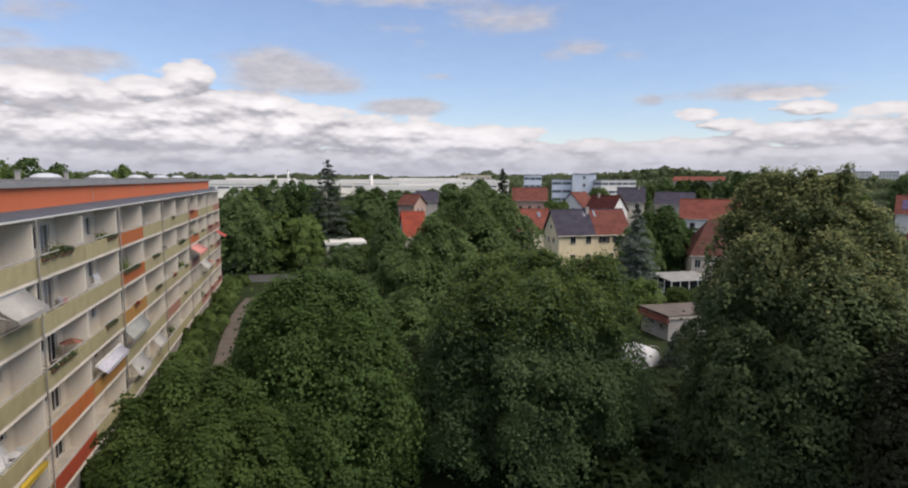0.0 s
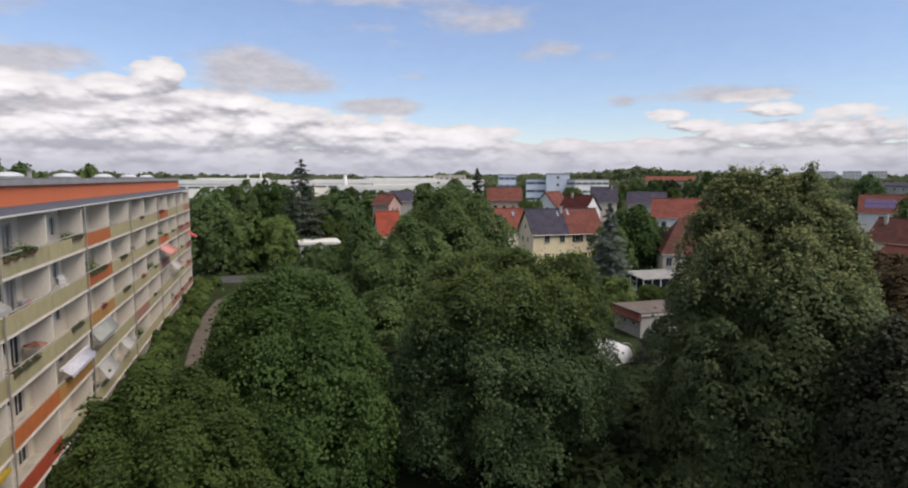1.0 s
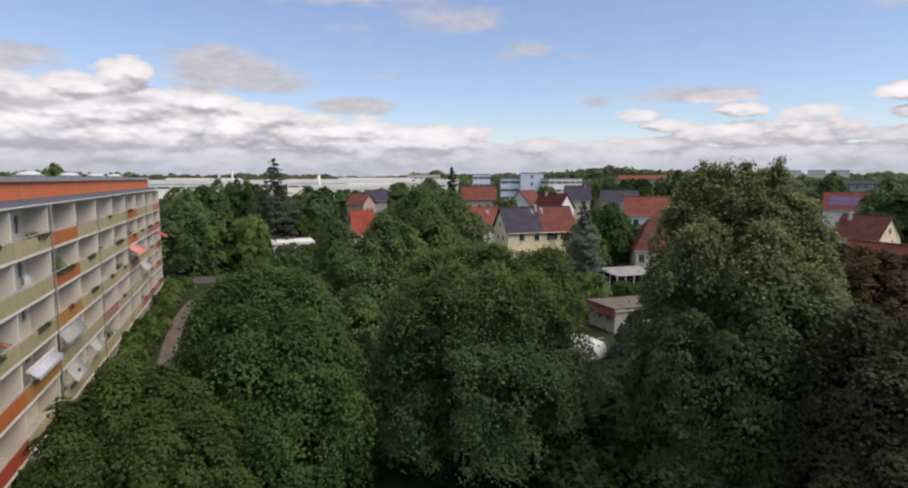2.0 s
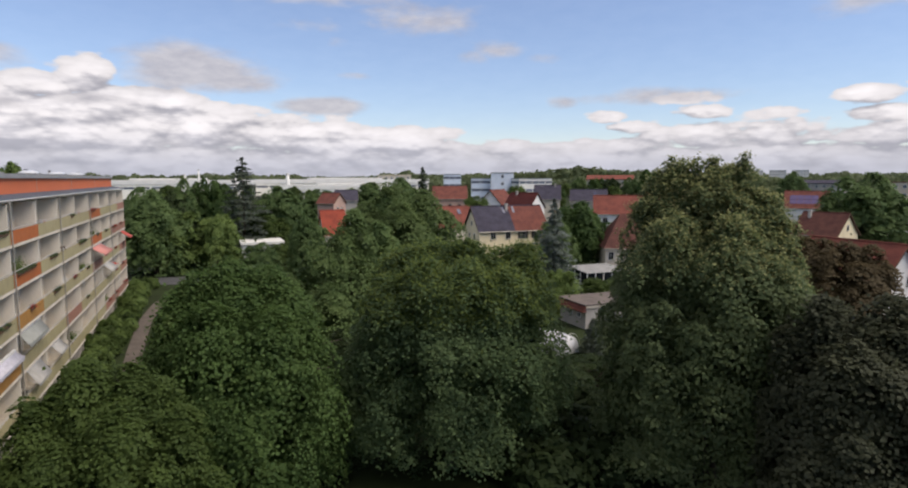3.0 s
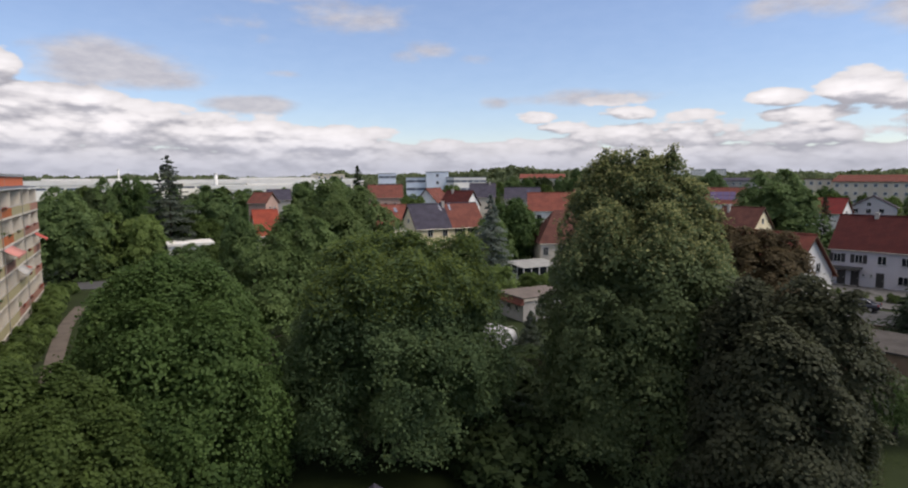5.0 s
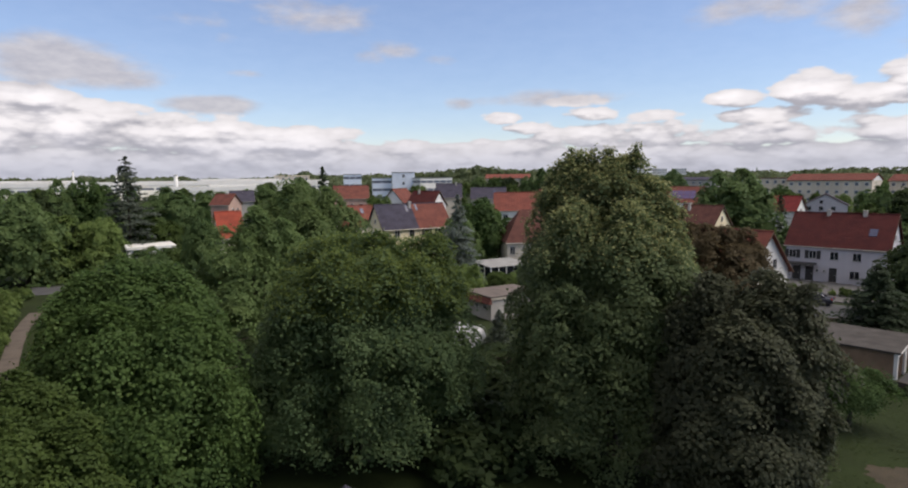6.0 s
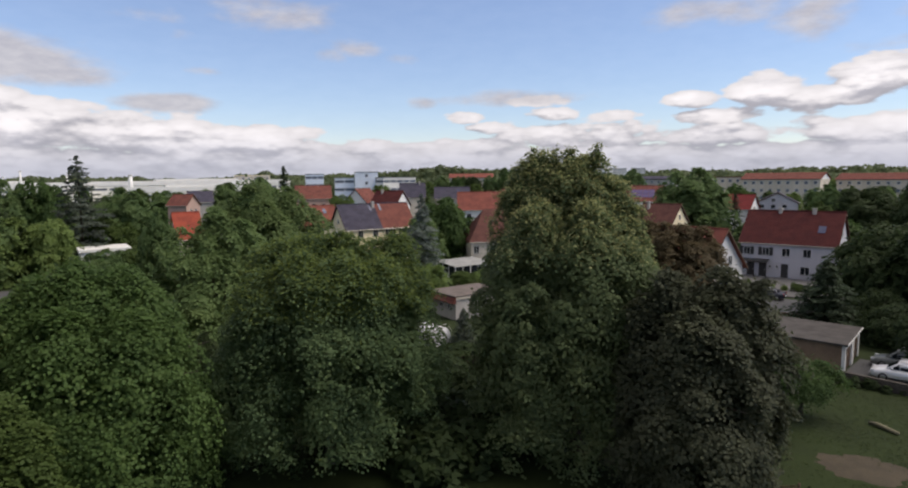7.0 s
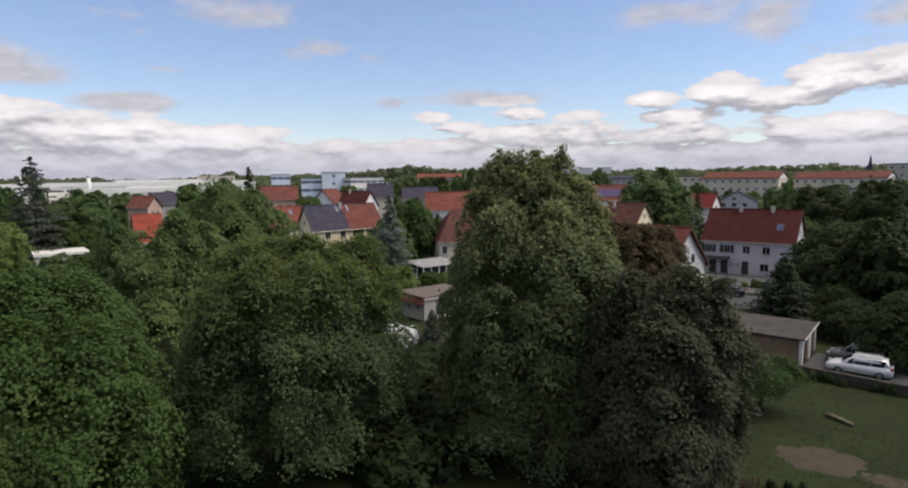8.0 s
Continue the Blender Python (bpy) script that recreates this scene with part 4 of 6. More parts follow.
def house(label, x, y, turn, length, depth, eave, ridge, wall, roof, base=None, fronts=(), gables=(), chimneys=(), split=None, hip=0.0, over=0.35, dormers=(), solar=None, group="village houses"):
    """A house whose front-left corner is (x, y); turn is the heading of its front, in degrees. fronts and gables: windows as (along, sill, w, h, shutters)."""
    z0 = rise(x, y) if base is None else base
    b = thing("house", label, "house", x, y, z0, turn, group)
    e, r, mid = eave - z0, ridge - z0, depth / 2
    s = Shape()
    if hip:
        s.box(0, 0, -1.0, length, depth, e)
    else:
        s.prism([(0, 0, -1.0), (0, depth, -1.0), (0, depth, e), (0, mid, r - 0.12), (0, 0, e)], (length, 0, 0))
    part("wall", s, M[wall], b)
    slope = (r - e) / mid
    drop = over * slope
    th = 0.16

    def slab(x0, x1, sign):
        y0 = -over if sign < 0 else depth + over
        h0, h1 = (hip, hip) if hip else (0, 0)
        a, c = (x0, y0, e - drop), (x1, y0, e - drop)
        p, q = (x1 - h1, mid, r), (x0 + h0, mid, r)
        return [a, c, p, q]
    spans = [(-over, length + over, roof)] if split is None else [(-over, split[0], roof), (split[0], length + over, split[1])]
    for x0, x1, mat in spans:
        for sign in (-1, 1):
            o = slab(x0, x1, sign)
            ss = Shape()
            ss.prism(o if sign < 0 else o[::-1], (0, 0, th))
            part("roof", ss, M[mat], b, "clay tile roof slope" if "slate" not in mat else "slate-grey roof slope")
    if hip:
        for xe, xr in ((-over, hip - over), (length + over, length + over - hip)):
            ss = Shape()
            o = [(xe, -over, e - drop), (xr, mid, r), (xe, depth + over, e - drop)]
            ss.prism(o, (0, 0, th + 0.003))
            part("roof", ss, M[roof], b, "hipped roof end")
    else:
        ss = Shape()
        ss.tube([(-over, mid, r + th), (length + over, mid, r + th)], [0.13, 0.13], 6)
        part("ridge_cap", ss, M[roof], b)
        for xe in (-over - 0.03, length + over):
            ss = Shape()
            ss.prism([(xe, -over, e - drop - 0.1), (xe, mid, r - 0.1), (xe, depth + over, e - drop - 0.1), (xe, depth + over, e - drop + 0.14), (xe, mid, r + 0.14), (xe, -over, e - drop + 0.14)], (0.03, 0, 0))
            part("verge_board", ss, M["wood"], b)
    ss = Shape()
    ss.tube([(-over, -over - 0.06, e - drop + 0.03), (length + over, -over - 0.06, e - drop + 0.03)], [0.08, 0.08], 6)
    part("gutter", ss, M["pipe"], b)
    for a, z, w, h, sh in fronts:
        window(b, a, 0, z, 0, w, h, sh)
    for side, a, z, w, h in gables:
        if side == "l":
            window(b, 0, a, z, -90, w, h)
        else:
            window(b, length, a, z, 90, w, h)
    for cx, cy in chimneys:
        top = r + 0.55
        ss = Shape()
        ss.box(cx - 0.26, cy - 0.26, e + (r - e) * 0.4, cx + 0.26, cy + 0.26, top)
        ss.box(cx - 0.32, cy - 0.32, top, cx + 0.32, cy + 0.32, top + 0.10)
        part("chimney", ss, M["plaster_grey"], b, "rendered chimney stack")
    for a, zf, w in dormers:
        yy = mid * zf
        zz = e + (r - e) * zf
        n = Vector((0, -slope, 1)).normalized()
        ss = Shape()
        o = [(a - w / 2, yy - 0.5, zz - 0.5 * slope + 0.17), (a + w / 2, yy - 0.5, zz - 0.5 * slope + 0.17), (a + w / 2, yy + 0.5, zz + 0.5 * slope + 0.17), (a - w / 2, yy + 0.5, zz + 0.5 * slope + 0.17)]
        ss.prism(o, tuple(n * 0.07))
        part("roof_window", ss, M["roof_glass"], b, "small tilted roof window")
    if solar:
        a0, a1, f0, f1 = solar
        for i in range(4):
            for j in range(2):
                xa, xb = a0 + (a1 - a0) * i / 4 + 0.04, a0 + (a1 - a0) * (i + 1) / 4 - 0.04
                fa, fb = f0 + (f1 - f0) * j / 2 + 0.01, f0 + (f1 - f0) * (j + 1) / 2 - 0.01
                ss = Shape()
                ss.prism([(xa, mid * fa, e + (r - e) * fa + 0.18), (xb, mid * fa, e + (r - e) * fa + 0.18), (xb, mid * fb, e + (r - e) * fb + 0.18), (xa, mid * fb, e + (r - e) * fb + 0.18)], (0, 0, 0.06))
                part("solar_panel", ss, M["solar"], b, "violet-blue solar panel")
    return b


apartment_block()


# ---- things on the balconies ----
def spot(k, f, along, back=0.0, up=0.20):
    """A place on balcony k, storey f: metres along the bay, back from the front panel, above the slab's underside."""
    return FRONT - 0.1 - back, Y0 + k * BAY + along, Z_TOP - (4 - f) * STOREY + up


def awning(k, f, along, width, material, label, out=1.05, drop=0.85, up=STOREY - 0.08):
    x, y, z = spot(k, f, along, 0.0, up)
    a = thing("awning", label, "awning", x, y, z, group="balcony awnings")
    s = Shape()
    n = 8
    for i in range(n + 1):
        for j in range(2):
            u = i / n
            yy = j * width
            s.v.append((out * u, yy, -drop * u - 0.05 * math.sin(u * math.pi)))
    k0 = len(s.v)
    s.v += [(p[0], p[1], p[2] - 0.03) for p in s.v[:k0]]
    for i in range(n):
        q = 2 * i
        s.f += [(q, q + 2, q + 3, q + 1), (k0 + q, k0 + q + 1, k0 + q + 3, k0 + q + 2), (q, k0 + q, k0 + q + 2, q + 2), (q + 1, q + 3, k0 + q + 3, k0 + q + 1)]
    part("cloth", s, M[material], a, smooth=True)
    v = Shape()
    m = max(int(width / 0.3), 3)
    pts = [(out, 0, -drop)] + [(out, width * (i + 0.5) / m, -drop - 0.24) if i % 2 else (out, width * (i + 0.5) / m, -drop - 0.20) for i in range(m)] + [(out, width, -drop)]
    v.prism(pts, (0.025, 0, 0))
    part("valance", v, M[material], a)
    part("case", Shape().box(-0.12, -0.05, -0.08, 0.04, width + 0.05, 0.06), M["white"], a, "white awning case")
    for yy in (0.05, width - 0.05):
        part("arm", Shape().tube([(0, yy, -0.55), (out * 0.96, yy, -drop - 0.03)], [0.022, 0.022], 6), M["rail"], a)


PLANT = {}


def plant_mesh(material, seed, n=110, half=0.42, high=0.32):
    rng = np.random.default_rng(seed)
    p = rng.normal(size=(n, 3)) * np.array([0.09, half * 0.5, high * 0.33])
    p[:, 2] = np.abs(p[:, 2])
    return quads_mesh("trailing_plant", leaf_cards(p, p + rng.normal(size=(n, 3)) * 0.2, 0.10, rng), material)


def window_box(k, f, along, flowers="green", tall=1.0, length=0.9):
    x, y, z = spot(k, f, along, -0.14, 0.92)
    flowers_of = {"green": "linden"}.get(flowers, flowers)
    words = {"green": "leafy green", "flower_red": "red flowering", "shrub": "yellow-green"}[flowers]
    b = thing("flower_box", f"brown balcony flower box with {words} plants", "flower box", x, y, z, group="balcony flower boxes")
    s = Shape()
    s.prism([(-0.08, -length / 2, 0), (0.08, -length / 2, 0), (0.10, -length / 2, 0.18), (-0.10, -length / 2, 0.18)], (0, length, 0))
    part("box", s, M["brown"], b)
    for m, seed in ((flowers_of, 1), ("needle", 2)):
        if m not in PLANT:
            PLANT[m] = plant_mesh(M[m], seed)
        o = placed("trailing_plant", PLANT[m], b, 0, 0, 0.16)
        tagged(o, "trailing balcony plants", kind="stuff")
        o.scale = (1.1, length / 0.9, tall * 0.75)


def chair(k, f, along, back, turn, material="white", label="white plastic garden chair on a balcony"):
    x, y, z = spot(k, f, along, back)
    c = thing("garden_chair", label, "chair", x, y, z, turn, "balcony chairs")
    part("seat", Shape().box(-0.23, -0.22, 0.40, 0.23, 0.22, 0.44), M[material], c)
    s = Shape()
    s.prism([(-0.21, 0.20, 0.44), (0.21, 0.20, 0.44), (0.19, 0.30, 0.90), (-0.19, 0.30, 0.90)], (0, 0.03, 0))
    part("backrest", s, M[material], c)
    for dx in (-0.2, 0.2):
        for dy in (-0.19, 0.19):
            part("leg", Shape().tube([(dx * 1.12, dy * 1.12, 0), (dx, dy, 0.40)], [0.018, 0.022], 6), M[material], c)
        part("armrest", Shape().box(dx * 1.15 - 0.02, -0.2, 0.62, dx * 1.15 + 0.02, 0.24, 0.65), M[material], c)


def table(k, f, along, back, material="white", label="small white balcony table"):
    x, y, z = spot(k, f, along, back)
    t = thing("balcony_table", label, "table", x, y, z, group="balcony tables")
    part("tabletop", Shape().tube([(0, 0, 0.70), (0, 0, 0.73)], [0.38, 0.38], 18), M[material], t)
    for i in range(4):
        a = i * math.pi / 2 + 0.7
        part("leg", Shape().tube([(0.32 * math.cos(a), 0.32 * math.sin(a), 0), (0.22 * math.cos(a), 0.22 * math.sin(a), 0.70)], [0.015, 0.015], 6), M[material], t)


def parasol(k, f, along, back, material, label, tall=1.0, wide=0.95):
    x, y, z = spot(k, f, along, back)
    p = thing("parasol", label, "parasol", x, y, z, group="balcony parasols")
    part("foot", Shape().tube([(0, 0, 0), (0, 0, 0.08)], [0.22, 0.2], 14), M["kerb"], p)
    part("pole", Shape().tube([(0, 0, 0.08), (0, 0, 1.85 * tall)], [0.018, 0.018], 6), M["rail"], p)
    for i in range(8):
        a0, a1 = i * math.pi / 4, (i + 1) * math.pi / 4
        s = Shape()
        o = [(0, 0, 1.9 * tall), (wide * math.cos(a0), wide * math.sin(a0), 1.9 * tall - wide * 0.4), (wide * math.cos(a1), wide * math.sin(a1), 1.9 * tall - wide * 0.4)]
        s.prism(o, (0, 0, 0.015))
        part("canopy_panel", s, M[material if i % 2 else "brown"], p)


def pot_plant(k, f, along, back, tall, material="green"):
    x, y, z = spot(k, f, along, back)
    p = thing("potted_plant", "large leafy plant in a brown pot on a balcony", "plant", x, y, z, group="balcony pot plants")
    part("pot", Shape().tube([(0, 0, 0), (0, 0, 0.34)], [0.16, 0.22], 12), M["brown"], p)
    rng = np.random.default_rng(int(k * 7 + f * 31 + along * 10) % 997)
    n = 260
    c = rng.normal(size=(n, 3)) * np.array([0.24, 0.28, tall * 0.25]) + np.array([0, 0, 0.34 + tall * 0.5])
    part("leaves", quads_mesh("leaves", leaf_cards(c, c - np.array([0, 0, 0.5]), 0.15, rng), M[material]), None, p)


def drying_rack(k, f, along, back):
    x, y, z = spot(k, f, along, back)
    d = thing("drying_rack", "folding white clothes rack with hung laundry", "drying rack", x, y, z, group="balcony racks")
    for yy in (-0.55, 0.55):
        part("leg", Shape().tube([(-0.25, yy, 0), (0.25, yy, 0.95)], [0.012, 0.012], 5), M["white"], d)
        part("leg", Shape().tube([(0.25, yy, 0), (-0.25, yy, 0.95)], [0.012, 0.012], 5), M["white"], d)
    for i in range(6):
        part("bar", Shape().tube([(-0.25 + i * 0.1, -0.56, 0.95), (-0.25 + i * 0.1, 0.56, 0.95)], [0.008, 0.008], 5), M["white"], d)
    for i, m in enumerate(("cloth", "curtain", "cloth_pink")):
        part("laundry", Shape().box(-0.2 + i * 0.2, -0.45 + 0.1 * i, 0.45, -0.19 + i * 0.2, 0.3, 0.96), M[m], d)


def recliner(k, f, along, back, turn):
    x, y, z = spot(k, f, along, back)
    r = thing("recliner", "white plastic reclining chair with a high back", "chair", x, y, z, turn, "balcony recliners")
    s = Shape()
    s.prism([(-0.28, -0.30, 0.40), (0.28, -0.30, 0.40), (0.28, 0.28, 0.34), (-0.28, 0.28, 0.34)], (0, 0, 0.05))
    part("seat", s, M["plastic"], r)
    for i in range(5):
        h0, h1 = 0.40 + i * 0.16, 0.53 + i * 0.16
        s = Shape()
        s.prism([(-0.26, 0.28 + i * 0.055, h0), (0.26, 0.28 + i * 0.055, h0), (0.26, 0.325 + i * 0.055, h1), (-0.26, 0.325 + i * 0.055, h1)], (0, 0.03, 0))
        part("back_slat", s, M["plastic"], r)
    for sx in (-0.31, 0.31):
        part("frame", Shape().tube([(sx, -0.38, 0), (sx, -0.30, 0.62), (sx, 0.26, 0.60), (sx, 0.56, 1.22)], [0.025] * 4, 7), M["plastic"], r)
        part("leg", Shape().tube([(sx, 0.48, 0), (sx, 0.05, 0.60)], [0.025, 0.025], 7), M["plastic"], r)


def balcony_things():
    recliner(-3, 1, 3.6, 0.5, 60)
    recliner(-3, 1, 4.7, 0.55, 100)
    recliner(-1, 3, 5.4, 0.6, 70)
    awning(-3, 3, 2.3, 3.3, "cloth", "wide white balcony awning rolled out", 0.95, 0.8)
    awning(0, 1, 0.5, 5.2, "cloth_grey", "grey-green balcony awning rolled out", 0.55, 0.75)
    awning(-1, 1, 1.1, 5.2, "curtain", "pale lilac balcony awning rolled out", 0.48, 0.40, 1.9)
    awning(0, 0, 1.6, 3.4, "cloth", "white awning over a ground-floor balcony", 0.65, 1.0)
    awning(1, 0, 1.6, 2.6, "cloth", "white awning over a ground-floor balcony", 0.6, 0.7)
    awning(4, 2, 0.4, 5.6, "cloth_pink", "faded pink balcony awning rolled out", 1.2, 0.7)
    awning(7, 2, 2.2, 2.8, "cloth_red", "red balcony awning rolled out", 1.2, 0.8)
    awning(5, 1, 1.0, 4.4, "cloth", "white balcony awning rolled out", 0.8, 0.7)
    awning(-3, 0, 2.6, 3.6, "cloth_yellow", "yellow awning over a ground-floor balcony", 0.22, 0.10)
    for a, tall in ((1.0, 0.6), (2.1, 0.7), (3.3, 1.7), (4.2, 1.2)):
        window_box(-2, 4, a, "shrub" if a > 2 else "green", tall, 0.8)
    for a in (4.6, 5.6):
        window_box(-1, 4, a, "green", 0.8)
    for a in (1.2, 2.3, 3.4, 4.5):
        window_box(0, 3, a, "green", 0.9)
    for a in (3.2, 4.3):
        window_box(1, 3, a, "green", 0.9)
        window_box(1, 2, a + 0.4, "green", 1.0)
    for a in (1.0, 2.0, 3.1):
        window_box(3, 3, a, "green", 1.2)
    for k, f, a in ((4, 4, 1.5), (4, 4, 2.8), (6, 3, 2.0), (6, 3, 3.4), (7, 3, 2.2), (6, 2, 3.0), (7, 1, 2.0), (6, 1, 2.4), (6, 0, 1.6), (5, 0, 2.6), (7, 0, 2.8), (7, 0, 4.2), (2, 2, 4.4), (0, 2, 3.6)):
        window_box(k, f, a, "flower_red", 1.1)
    for k, f, a in ((5, 3, 3.0), (3, 2, 4.0), (5, 2, 2.0), (4, 3, 4.0), (3, 1, 3.0), (-1, 2, 3.4), (-1, 2, 4.6), (-2, 2, 1.2), (-2, 2, 2.4), (-2, 2, 3.6), (2, 4, 5.0)):
        window_box(k, f, a, "green", 0.9)
    for k, f, a, b, h in ((0, 3, 3.0, 0.6, 1.5), (0, 3, 4.2, 0.7, 1.3), (-2, 4, 4.6, 0.6, 0.9), (4, 3, 5.0, 0.5, 1.1), (3, 2, 5.2, 0.6, 0.9), (5, 0, 4.0, 0.6, 1.0), (2, 0, 5.0, 0.6, 1.0), (-1, 4, 5.8, 0.7, 0.8)):
        pot_plant(k, f, a, b, h)
    chair(-2, 4, 1.2, 0.7, 60)
    chair(-1, 3, 4.9, 0.7, 40)
    table(-1, 3, 4.2, 0.6)
    chair(-1, 3, 3.4, 0.7, 200)
    chair(-2, 2, 1.3, 0.7, 80, "wood", "dark wooden balcony chair")
    chair(-2, 2, 2.6, 0.6, 240, "wood", "dark wooden balcony chair")
    parasol(-2, 2, 5.8, 0.6, "faded_cloth", "faded red and brown striped parasol on a balcony", 0.66, 0.62)
    chair(-3, 1, 3.8, 0.6, 30)
    table(-3, 1, 4.6, 0.6)
    chair(-3, 1, 5.4, 0.6, 210)
    chair(-4, 1, 5.0, 0.6, 100)
    drying_rack(-2, 3, 5.0, 0.7)
    drying_rack(1, 4, 4.6, 0.7)
    drying_rack(3, 4, 4.8, 0.7)
    chair(0, 4, 2.4, 0.6, 90, "wood", "dark wooden balcony chair")
    table(0, 4, 3.4, 0.6, "wood", "small dark wooden balcony table")
    chair(0, 2, 2.0, 0.6, 30, "cloth_red", "red folding chair on a balcony")
    chair(2, 3, 4.6, 0.6, 30, "wood", "dark wooden balcony chair")
    chair(2, 2, 4.4, 0.6, 30)
    chair(3, 3, 4.8, 0.6, 130, "wood", "dark wooden balcony chair")
    chair(5, 4, 4.6, 0.6, 30)
    parasol(6, 1, 3.2, 0.6, "cloth_red", "red parasol on a balcony")


balcony_things()

# ---- village houses ----
ROW4 = [(2.9, 5.0, 1.1, 1.3, False), (6.1, 5.0, 1.1, 1.3, False), (9.4, 5.0, 1.1, 1.3, True), (12.4, 5.0, 1.1, 1.3, True), (2.9, 1.6, 1.1, 1.3, False), (6.1, 1.6, 1.1, 1.3, False), (11.0, 1.6, 1.1, 1.3, False)]
house("yellow rendered double house with half slate, half red roof", 48.3, 105.2, 0, 14.9, 7.4, 6.9, 11.2, "plaster_yellow", "tile_slate", fronts=ROW4, split=(7.6, "tile_red"), chimneys=((7.2, 3.2),),
      gables=(("l", 2.4, 5.0, 0.8, 1.0), ("l", 4.8, 5.0, 0.8, 1.0), ("l", 3.7, 7.6, 0.7, 0.8)), dormers=((6.4, 0.8, 0.4), (8.6, 0.82, 0.45)))
house("house with a bright orange-red tiled roof among trees", 50.0, 131.5, 0, 13, 8.4, 5.6, 10.0, "plaster_beige", "tile_orange", dormers=((3.0, 0.45, 0.8), (6.0, 0.7, 0.8)))
house("long house with a dull red tiled roof", 69, 188.6, -20, 11, 9, 10.2, 14.1, "plaster_pink", "tile_red", fronts=((2.5, 4.5, 1.1, 1.3, False), (5.5, 4.5, 1.1, 1.3, False), (8.5, 4.5, 1.1, 1.3, False)))
house("white gabled house with a red tiled roof", 76.0, 152.1, 38, 9, 7, 9.6, 13.4, "plaster_white", "tile_red", gables=(("l", 2.8, 6.5, 0.9, 1.1), ("l", 5.2, 6.5, 0.9, 1.1)))
house("white gabled house with a dark red roof", 74.8, 148.2, -60, 8, 8, 9.0, 12.8, "plaster_white", "tile_dark", gables=(("r", 2.8, 6.0, 0.9, 1.1), ("r", 5.2, 6.0, 0.9, 1.1)), chimneys=((2, 3.4),))
house("house with a steep dark slate roof", 92.5, 162.5, -30, 7.5, 8, 10.6, 14.6, "plaster_beige", "tile_slate", chimneys=((6, 3.6),))
house("grey house with a grey slate roof", 106, 164, -35, 11, 8, 9.8, 13.1, "plaster_grey", "tile_slate", dormers=((7.5, 0.6, 0.8),))
house("house with a bright red tiled roof", 83.5, 118.5, -35, 12, 8.4, 8.7, 12.6, "plaster_white", "tile_orange", fronts=((2.5, 5.4, 1.1, 1.3, False), (6, 5.4, 1.1, 1.3, False)))
house("red roofed house behind the gardens", 100, 122, -40, 10, 8.4, 9.2, 13.0, "plaster_beige", "tile_red")
house("small house with a rosy gable and red roof", 28.0, 169.6, -50, 5.7, 5.2, 10.2, 12.7, "plaster_pink", "tile_red", gables=(("r", 1.7, 6.3, 0.8, 1.0), ("r", 3.5, 6.3, 0.8, 1.0)))
house("house with a dark grey roof", 36.5, 187, -10, 6.5, 8, 10.2, 13.1, "plaster_grey", "tile_slate")
house("house with a vivid orange roof in the trees", 23.6, 133, 0, 4.9, 8, 4.6, 9.6, "plaster_beige", "tile_vivid")
house("house with a yellow gable and brown-red roof", 105.5, 84.2, -80, 8, 8, 6.2, 10.1, "plaster_yellow", "tile_brown", gables=(("r", 4, 6.4, 0.8, 1.0),), chimneys=((1.5, 3),))
house("red roofed house with solar panels", 157.5, 129.5, -52, 11, 9, 8.2, 12.8, "plaster_white", "tile_red", solar=(1.2, 8.5, 0.18, 0.72))
house("white house with a bright red roof", 149.4, 93.0, -78, 8.2, 8, 7.4, 10.8, "plaster_white", "tile_bright", gables=(("r", 4, 4.8, 0.9, 1.1),))
house("house with a faded pink-red roof", 151.0, 101.0, -60, 7, 8, 7.6, 10.9, "plaster_beige", "tile_orange")
house("grey-roofed house with a wide white gable", 184.8, 89.2, 27, 9, 11, 7.6, 10.7, "plaster_shaded", "tile_slate", gables=(("l", 3.5, 3.2, 1.2, 1.2), ("l", 6.5, 3.2, 1.2, 1.2), ("l", 9.5, 3.2, 1.2, 1.2), ("l", 6.5, 5.2, 1.0, 1.0)))
house("white gabled house with a red tiled roof by the street", 68.6, 54.8, -90, 11.2, 8.6, 4.4, 9.2, "plaster_white", "tile_orange", gables=(("r", 5.6, 4.6, 0.9, 1.2), ("r", 4.3, 1.4, 1.1, 1.3)), over=0.5)
terrace = house("long white rendered terrace with an oxblood tiled roof", 94.3, 53.8, -75.7, 13.3, 9.5, 5.6, 10.2, "plaster_shaded", "tile_dark",
                fronts=((0.9, 3.5, 1.0, 1.25, True), (3.7, 3.5, 1.0, 1.25, True), (6.6, 3.5, 1.15, 1.25, False), (9.5, 3.5, 1.15, 1.25, False),
                        (9.3, 0.8, 1.3, 1.25, False), (4.4, 1.5, 0.4, 0.5, False), (5.4, 1.5, 0.4, 0.5, False)),
                gables=(("r", 4.7, 6.4, 0.8, 1.0),), chimneys=((4.6, 4.5), (9.4, 4.5)), dormers=((11.0, 0.42, 1.0),))


